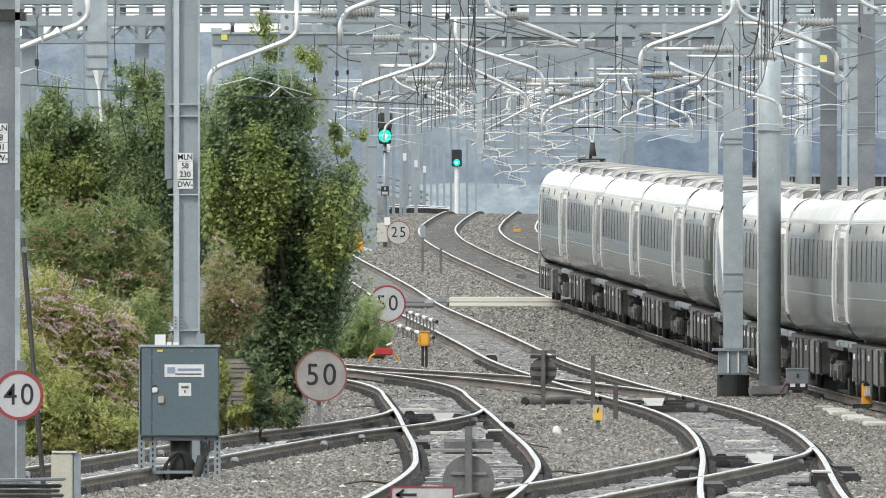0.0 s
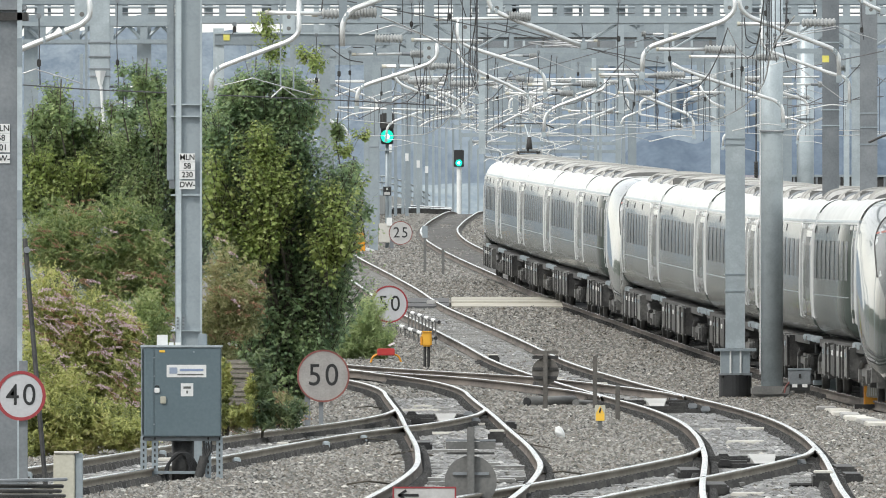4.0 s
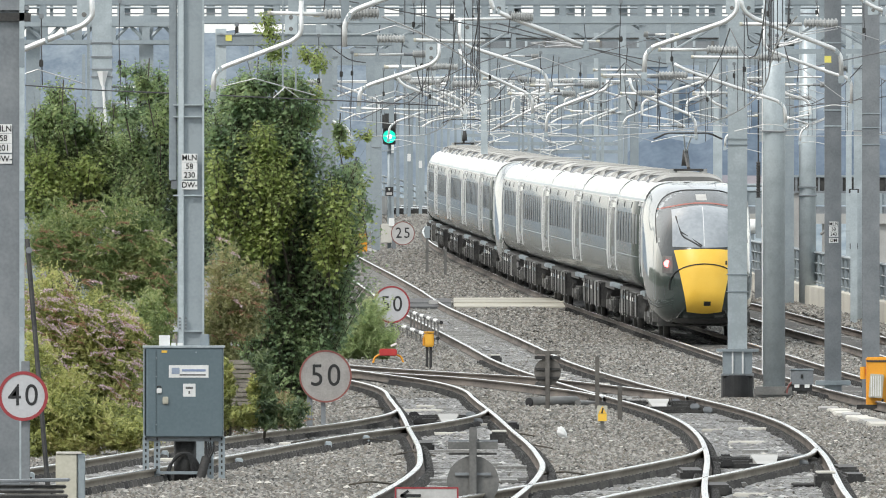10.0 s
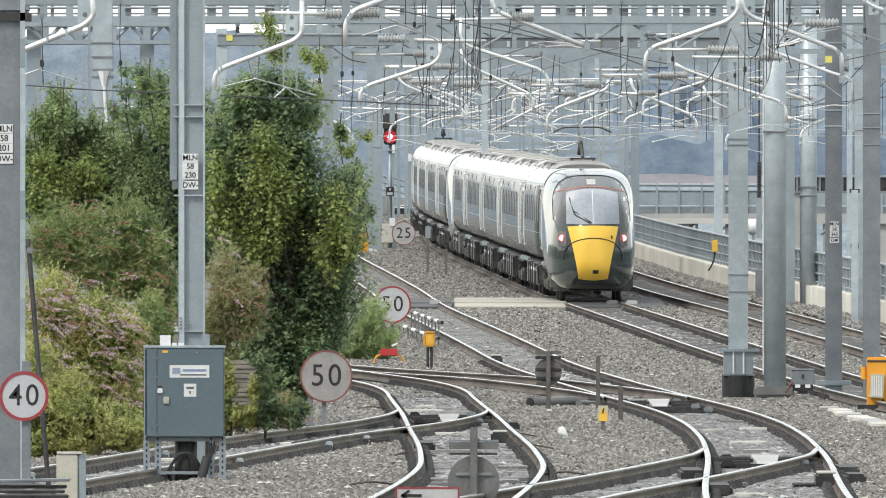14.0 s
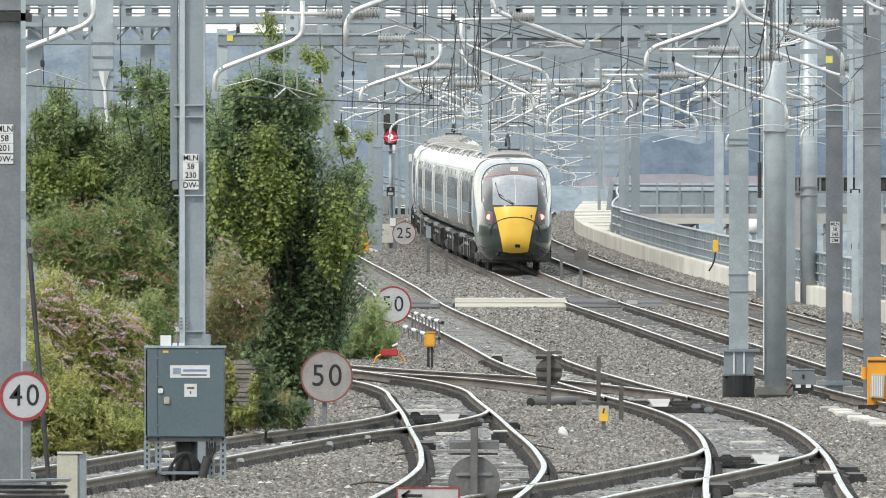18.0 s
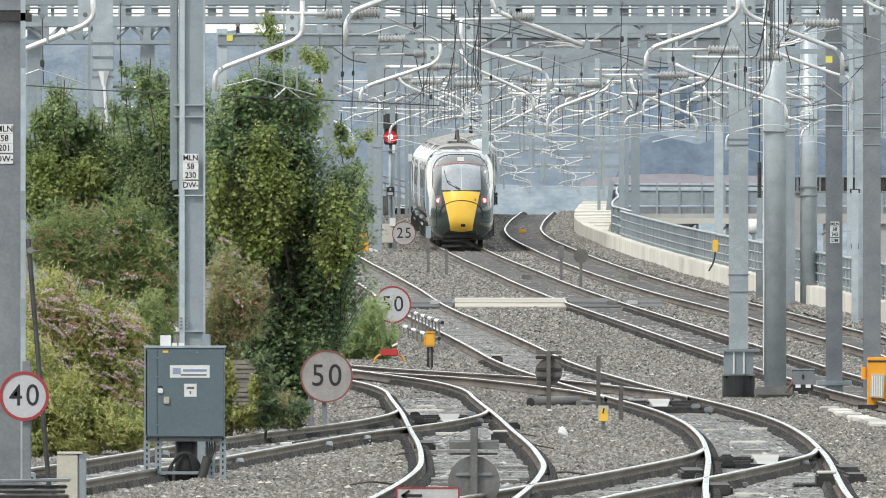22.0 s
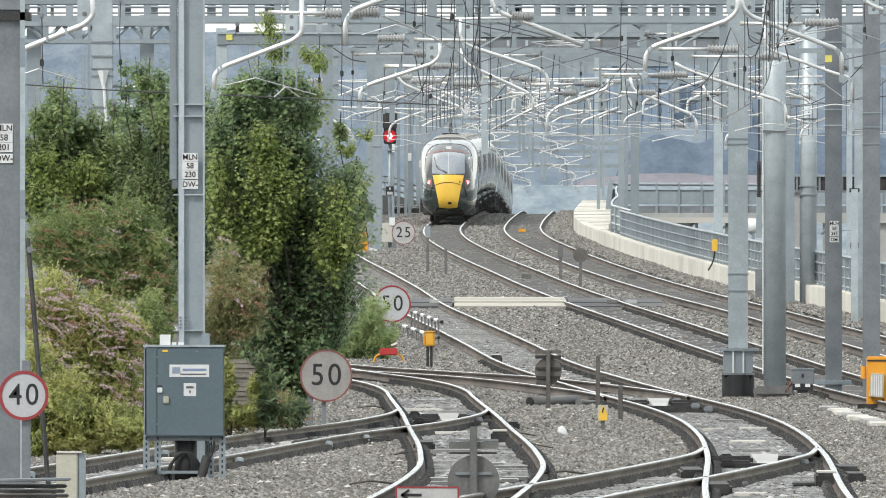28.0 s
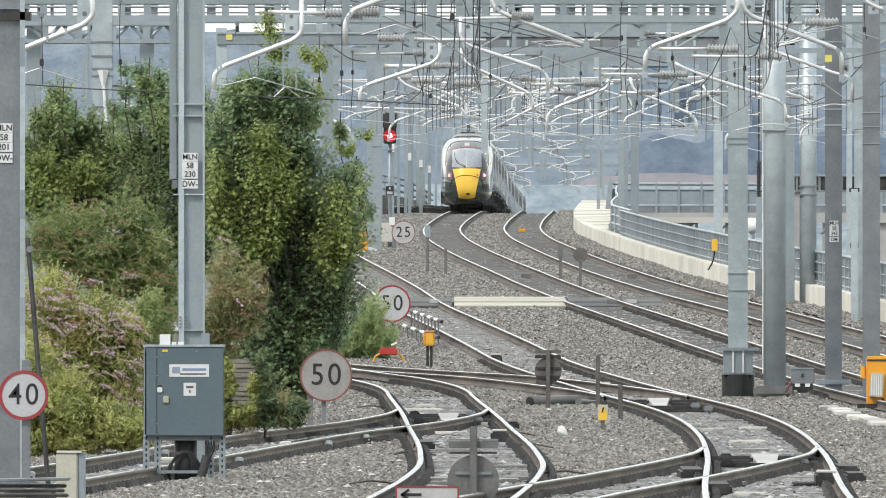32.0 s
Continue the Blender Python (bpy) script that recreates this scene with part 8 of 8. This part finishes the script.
# yellow-green weeds growing over the boards and along the siding
for nm, lb_, bx, blobs, cnt, mt, sd in (
    ("tall_weeds", "bright yellow-green weeds in front of the boards", 405, ((404, 690, 10, 40), (410, 735, 18, 24), (452, 700, 8, 30), (440, 738, 26, 18), (402, 655, 6, 30)), 3200, M_LEAF_GOLD, 71),
    ("tall_weeds", "green weeds hanging over the board ends", 466, ((468, 650, 14, 50), (478, 705, 22, 40), (520, 735, 22, 26), (446, 640, 12, 12), (475, 745, 24, 16)), 1700, M_LEAF, 72)):
    plant(nm, lb_, "bush", ((bx - 784) * 233 / 28500, 233, -0.2), [px_blob(*b, 233, 0.35) for b in blobs], int(cnt * 1.6), 0.028, mt, sd, 0.02, aspect=4.0, droop=0.0, lift=0.9, twig=0.2)


# ---- sleepers, stones and switch gear ----
def lay_sleepers(key, d0, d1, step, single):
    line = TRACKS[key]
    tr = tracks[key]
    verts, faces = [], []
    base = sleeper_verts(2.5, 0.28, 0.2)
    for d in np.arange(d0, d1, step):
        x, z = float(line(d)), float(level(d)) - 0.165
        if single:
            s = new("sleeper", sleeper_mesh)
            s.parent = tr
            s.location = (x + random.uniform(-0.03, 0.03), d, z + random.choice((-0.09, -0.06, -0.045, -0.03, -0.015, 0.0, 0.012)))
            s.rotation_euler = (0, random.uniform(-0.014, 0.014), random.uniform(-0.03, 0.03))
        else:
            o = len(verts)
            dz = random.uniform(-0.02, 0.02)
            verts += [(a + x, b + d, c + z + dz) for a, b, c in base]
            faces += [tuple(i + o for i in f) for f in SLEEPER_FACES]
    if verts:
        me = bpy.data.meshes.new("far_sleepers")
        me.from_pydata(verts, [], faces)
        me.materials.append(M_SLEEPER)
        ob = new("far_sleepers", me)
        ob.parent = tr
        tagged(ob, "concrete sleepers sunk in ballast", "", "", "stuff")


lay_sleepers("slow", 165, 345, 0.65, True)
lay_sleepers("slow", 345, 690, 0.65, False)
lay_sleepers("yard", 165, 300, 0.65, True)
lay_sleepers("siding", 170, 262, 0.65, True)
lay_sleepers("main", 300, 430, 0.65, True)
lay_sleepers("main", 430, 900, 0.65, False)
lay_sleepers("loop", 340, 440, 0.65, True)
lay_sleepers("loop", 440, 900, 0.65, False)
lay_sleepers("link", 165, 205, 0.65, True)
lay_sleepers("crossing_over", 296, 340, 0.65, True)


M_BED = material("oily_track_bed", (0.032, 0.03, 0.028), (0.09, 0.085, 0.079), 0.8, 0, 0.8, 7.0, 0.6, 0.18)


def track_bed(key, d0, d1, half):
    """Darker, oily ballast heaped between the rails, uneven over the sleepers."""
    ds = np.arange(d0, d1, 0.5)
    xs = np.linspace(-half, half, 7)
    verts, faces = [], []
    for i, d in enumerate(ds):
        x, z = float(TRACKS[key](d)), float(level(d))
        for j, off in enumerate(xs):
            h = -0.15 + 0.035 * noise.noise(Vector((off * 2.2, d * 0.9, 3))) - 0.05 * (abs(off) / half) ** 4
            verts.append((x + off, d, z + h))
            if i and j:
                q = i * 7 + j
                faces.append((q - 8, q - 7, q, q - 1))
    me = bpy.data.meshes.new("oily_ballast")
    me.from_pydata(verts, [], faces)
    me.materials.append(M_BED)
    ob = new("oily_ballast", me)
    ob.parent = tracks[key]
    tagged(ob, "dark oily ballast between the rails", "", "", "stuff")


track_bed("main", 300, 900, 0.66)
track_bed("loop", 340, 900, 0.66)


def scatter_stones(name, d0, d1, x_of, count, size, seed, lift=0.0, mat=None, flat=0.8, nm_label="loose grey and brown ballast stones"):
    """Crushed stones: little irregular lumps, half sunk."""
    rng = np.random.default_rng(seed)
    d = d0 * (d1 / d0) ** rng.random(count)
    lo, hi = x_of(d)
    x = lo + (hi - lo) * rng.random(count)
    z = edge_height(x, d)
    gap = np.full(count, 9.0)
    for k, line in TRACKS.items():
        a, b = REACH[k]
        off = np.abs(np.abs(x - line(d)) - GAUGE / 2)
        gap = np.minimum(gap, np.where((d > a) & (d < b), off, 9.0))
    inside = np.zeros(count, bool)
    for k, line in TRACKS.items():
        a, b = REACH[k]
        inside |= (np.abs(x - line(d)) < 0.7) & (d > a) & (d < b)
    keep = (gap > 0.2) & (~inside | (rng.random(count) < 0.36))
    x, d, z, inside = x[keep], d[keep], z[keep], inside[keep]
    n = len(x)
    heap = 0.03 * np.clip(np.sin(x * 1.9 + 0.7) * np.sin(d * 0.11) + 0.4, -0.4, 1.2) * (gap[keep] > 0.5)
    z = z + 0.03 + heap + lift - 0.02 * inside
    s = size * (0.55 + 0.9 * rng.random(n))
    octa = np.array([(1, 0, 0), (-1, 0, 0), (0, 1, 0), (0, -1, 0), (0, 0, 1)], float)
    v = octa[None] * (0.65 + 0.7 * rng.random((n, 5, 1))) * np.stack([s, s, s * flat], 1)[:, None, :]
    ang = rng.random((n, 3)) * 6.28
    ang[:, 1] = (rng.random(n) - 0.5) * (1.2 if flat > 0.6 else 0.2)
    ca, sa, cb, sb_ = np.cos(ang[:, 0]), np.sin(ang[:, 0]), np.cos(ang[:, 1]), np.sin(ang[:, 1])
    R = np.zeros((n, 3, 3))
    R[:, 0, 0], R[:, 0, 1], R[:, 1, 0], R[:, 1, 1], R[:, 2, 2] = ca, -sa, sa, ca, 1
    Q = np.zeros((n, 3, 3))
    Q[:, 0, 0] = 1
    Q[:, 1, 1], Q[:, 1, 2], Q[:, 2, 1], Q[:, 2, 2] = cb, -sb_, sb_, cb
    v = np.einsum("nij,nkj->nki", R @ Q, v)
    v += np.stack([x, d, z], 1)[:, None, :]
    tri = np.array([(0, 2, 4), (2, 1, 4), (1, 3, 4), (3, 0, 4)])
    f = (np.arange(n)[:, None, None] * 5 + tri[None]).reshape(-1, 3)
    me = bpy.data.meshes.new(name)
    me.vertices.add(n * 5)
    me.vertices.foreach_set("co", v.reshape(-1))
    me.loops.add(f.size)
    me.loops.foreach_set("vertex_index", f.ravel().astype(np.int32))
    me.polygons.add(len(f))
    me.polygons.foreach_set("loop_start", np.arange(len(f), dtype=np.int32) * 3)
    me.update(calc_edges=True)
    me.materials.append(mat or M_STONE)
    return tagged(new(name, me), nm_label, "ballast", "", "stuff")


scatter_stones("ballast_stones", 160, 260, lambda d: (np.full_like(d, -6.5), 0.0285 * d + 0.3), 120000, 0.03, 11)
scatter_stones("ballast_stones", 260, 400, lambda d: (np.full_like(d, -4.5), 0.0285 * d + 0.3), 110000, 0.035, 12)
scatter_stones("ballast_stones", 400, 800, lambda d: (TRACKS["main"](d) - 6.5, TRACKS["loop"](d) + 2.0), 90000, 0.042, 13)
# shoulder of stones against the parapet
scatter_stones("ballast_stones", 345, 800, lambda d: (TRACKS["loop"](d) + 1.1, TRACKS["loop"](d) + 2.05), 22000, 0.055, 14, 0.14)


# dark greasy dirt and pale flakes between the rails of the turnouts
M_DEBRIS = island_material("greasy_debris", [(0.04, 0.038, 0.035), (0.07, 0.067, 0.062), (0.12, 0.115, 0.107), (0.06, 0.057, 0.052), (0.16, 0.153, 0.142), (0.1, 0.096, 0.09), (0.2, 0.195, 0.185), (0.08, 0.077, 0.072), (0.5, 0.49, 0.47)], 0.3)
for key, a, b, cnt, sd in (("slow", 168, 225, 4200, 31), ("slow", 225, 310, 5200, 32), ("yard", 168, 232, 4600, 33), ("yard", 232, 300, 5200, 34), ("link", 166, 205, 2600, 35), ("siding", 176, 255, 5600, 36), ("slow", 310, 420, 4200, 37), ("main", 330, 470, 2600, 38)):
    scatter_stones("debris", a, b, lambda d, key=key: (TRACKS[key](d) - 0.62, TRACKS[key](d) + 0.62), cnt, 0.058, sd, 0.02, M_DEBRIS, 0.35, "dark greasy dirt and pale flakes between the rails")
scatter_stones("pale_flakes", 165, 520, lambda d: (np.full_like(d, -4.0), 0.0285 * d + 0.3), 800, 0.033, 39, 0.03, M_PALE, 0.5, "scattered pale chips on the ballast")


def switch_gear(x, d, w, label):
    """Pale folded cover over the stretcher bars, with dark bars to both sides."""
    s = thing("point_machine_cover", (x, d, float(level(d)) - 0.17), label, "point machine", "point machines")
    bm = bmesh.new()
    a, b, h = w * 0.5, w * 0.28, 0.16
    v = [bm.verts.new(p) for p in ((-a, 1.2, h), (a, 1.2, h), (b, -1.2, 0.03), (-b, -1.2, 0.03), (-a, 1.2, 0), (a, 1.2, 0), (b, -1.2, 0), (-b, -1.2, 0))]
    for f in ((3, 2, 1, 0), (4, 5, 6, 7), (0, 1, 5, 4), (1, 2, 6, 5), (2, 3, 7, 6), (3, 0, 4, 7)):
        bm.faces.new([v[i] for i in f])
    part("cover", bm, M_CONCRETE, s, "grey folded steel cover")
    for k in range(3):
        part("stretcher_bar", box(0, 0.6 + k * 1.1, 0.09, 1.36, 0.1, 0.05), M_DARK, s, "dark stretcher bar")
    for sd in (-1, 1):
        part("slide_plate", box(sd * (a + 0.18), 0.9, 0.04, 0.3, 1.6, 0.1), M_DARK, s)
    return s


switch_gear(float(TRACKS["yard"](262)), 262, 0.34, "pale cover over the point rods of the yard turnout")
switch_gear(float(TRACKS["slow"](206)), 206, 0.36, "pale cover over the point rods of the main turnout")
switch_gear(float(TRACKS["slow"](287)) , 287, 0.4, "pale cover over the point rods of the crossover")


def point_motor(x, d, label):
    s = thing("point_motor", (x, d, float(level(d)) - 0.2), label, "point motor", "point motors")
    part("case", box(0, 0, 0.1, 0.26, 0.9, 0.2, bevel=0.03), M_DARK, s)
    part("lid", box(0, 0.05, 0.21, 0.22, 0.8, 0.03, bevel=0.01), M_PALE, s, "pale worn lid")
    part("rod", rod((-0.4, 0, 0.06), (0, 0, 0.06), 0.025, n=8), M_DARK, s)


point_motor(0.821, 234, "dark point motor with a pale lid beside the rail")
point_motor(4.472, 188, "dark point motor with a pale lid beside the rail")
point_motor(1.138, 345, "small grey motor case between the rails")


def rail_clips(key, d0, d1, offset, every=0.65):
    """Spring clips along the inner foot of a rail, joined: far too small to pick apart."""
    verts, faces = [], []
    base = [(-0.07, -0.08, -0.02), (0.07, -0.08, -0.02), (0.07, 0.08, -0.02), (-0.07, 0.08, -0.02), (-0.03, -0.05, 0.085), (0.045, -0.05, 0.075), (0.045, 0.05, 0.075), (-0.03, 0.05, 0.085)]
    for d in np.arange(d0, d1, every):
        x, z = float(TRACKS[key](d)) + offset, float(level(d)) - 0.165
        for s in (-0.11, 0.11):
            o = len(verts)
            verts += [(a + x + s, b + d, c + z) for a, b, c in base]
            faces += [tuple(i + o for i in f) for f in BOX_FACES]
    me = bpy.data.meshes.new("rail_clips")
    me.from_pydata(verts, [], faces)
    me.materials.append(M_DARK)
    ob = new("rail_clips", me)
    ob.parent = tracks[key]
    tagged(ob, "dark spring clips along the rail foot", "", "", "stuff")


for key, a, b in (("slow", 165, 345), ("yard", 165, 320), ("siding", 170, 262), ("link", 165, 212), ("main", 300, 430)):
    for s in (-1, 1):
        rail_clips(key, a, b, s * GAUGE / 2)
# fishplates and check blocks
for key, d, s in (("siding", 214, -1), ("siding", 206, 1), ("siding", 225, 1), ("siding", 192, -1), ("siding", 233, 1)):
    x = float(TRACKS[key](d)) + s * GAUGE / 2
    tagged(finish("rail_block", box(x + 0.09, d, float(level(d)) - 0.09, 0.1, 0.3, 0.1, bevel=0.015), M_GALV_PALE), "small pale block bolted to the rail", "rail block", "rail blocks")


# heavy cast crossing blocks and black cable bundles at the turnouts
for key, d, off, w, ln in (("yard", 243, -0.9, 0.24, 2.6), ("yard", 226, -0.62, 0.3, 3.4), ("slow", 196, -0.95, 0.3, 3.0), ("slow", 199, 0.95, 0.28, 2.8), ("yard", 254, 0.95, 0.2, 2.0), ("slow", 183, -0.62, 0.3, 2.6), ("slow", 192, 1.0, 0.24, 2.0)):
    x = float(TRACKS[key](d)) + off
    tagged(finish("crossing_block", box(x, d, -0.12, w, ln, 0.14, bevel=0.03), M_DARK), "dark greasy cast block at a rail crossing", "rail block", "crossing blocks")
for key, d in (("yard", 266), ("yard", 270), ("yard", 259), ("slow", 210), ("slow", 204), ("slow", 283), ("slow", 290), ("slow", 278)):
    x = float(TRACKS[key](d))
    st2 = thing("stretcher_rod", (x, d, float(level(d)) - 0.12), "dark greasy rod between the switch rails", "stretcher rod", "stretcher rods")
    part("rod", box(0, 0, 0, 1.3, 0.12, 0.06, bevel=0.01), M_DARK, st2)
    part("knuckle", box(0.45, 0, 0.03, 0.16, 0.2, 0.1, bevel=0.02), M_GALV_DARK, st2)
    part("knuckle", box(-0.5, 0, 0.03, 0.16, 0.2, 0.1, bevel=0.02), M_DARK, st2)
rng = random.Random(21)
for k in range(46):
    key, a, b = rng.choice((("yard", 172, 300), ("slow", 172, 330), ("siding", 180, 250)))
    d = rng.uniform(a, b)
    x = float(TRACKS[key](d)) + rng.uniform(-0.5, 0.5)
    tagged(finish("pale_slab", box(x, d, float(level(d)) - 0.145, rng.uniform(0.25, 0.7), rng.uniform(0.3, 0.9), 0.05, bevel=0.012, rz=rng.uniform(-4, 4)), M_SLEEPER if k % 3 else M_PALE), "pale wet slab between the rails", "slab", "slabs between the rails")
for k in range(14):
    d = rng.uniform(172, 330)
    x = rng.uniform(-3.0, 3.2)
    tagged(finish("twig", bend([(x, d, float(level(d)) - 0.12), (x + 0.25, d + rng.uniform(-1, 1), float(level(d)) - 0.08), (x + 0.55, d + rng.uniform(-1, 1), float(level(d)) - 0.13)], 0.012, n=5), M_BARK), "thin dark twig lying on the ballast", "twig", "shoot_stem")


# ---- what moves ----
def on_main(d):
    return Vector((float(TRACKS["main"](d)), d, float(level(d))))


def motions():
    """The train draws away at about 65 km/h; each coach rides on its two bogies."""
    for i, car in enumerate(coaches):
        rows = []
        turned = i in (4, 9)
        for k in range(33):
            tail = TAIL(k)
            mid = float(tail) + CAR * (i + 0.5)
            a, b = on_main(mid - 7.2), on_main(mid + 7.2)
            fwd = (b - a).normalized()
            side = fwd.cross(Vector((0, 0, 1))).normalized()
            up = side.cross(fwd)
            m = Matrix((side, fwd, up)).transposed().to_4x4()
            m.translation = (a + b) / 2
            if turned:
                m = m @ pose(0, 0, 0, 0, 0, 180)
            rows.append((float(k), m))
        walk(car, rows)
    # the signal behind the train goes back to red
    at = wheel.location.copy()
    walk(wheel, [(t, pose(*at, 0, a, 0)) for t, a in ((0.0, 0), (10.55, 0), (10.65, 60), (10.75, 120), (10.85, 180), (32.0, 180))])


TAIL = spline([(0, 219.0), (6, 306.0), (9, 352.5), (13, 416.5), (19, 528.0), (23, 608.0), (28, 703.5), (32, 779.0)])
motions()
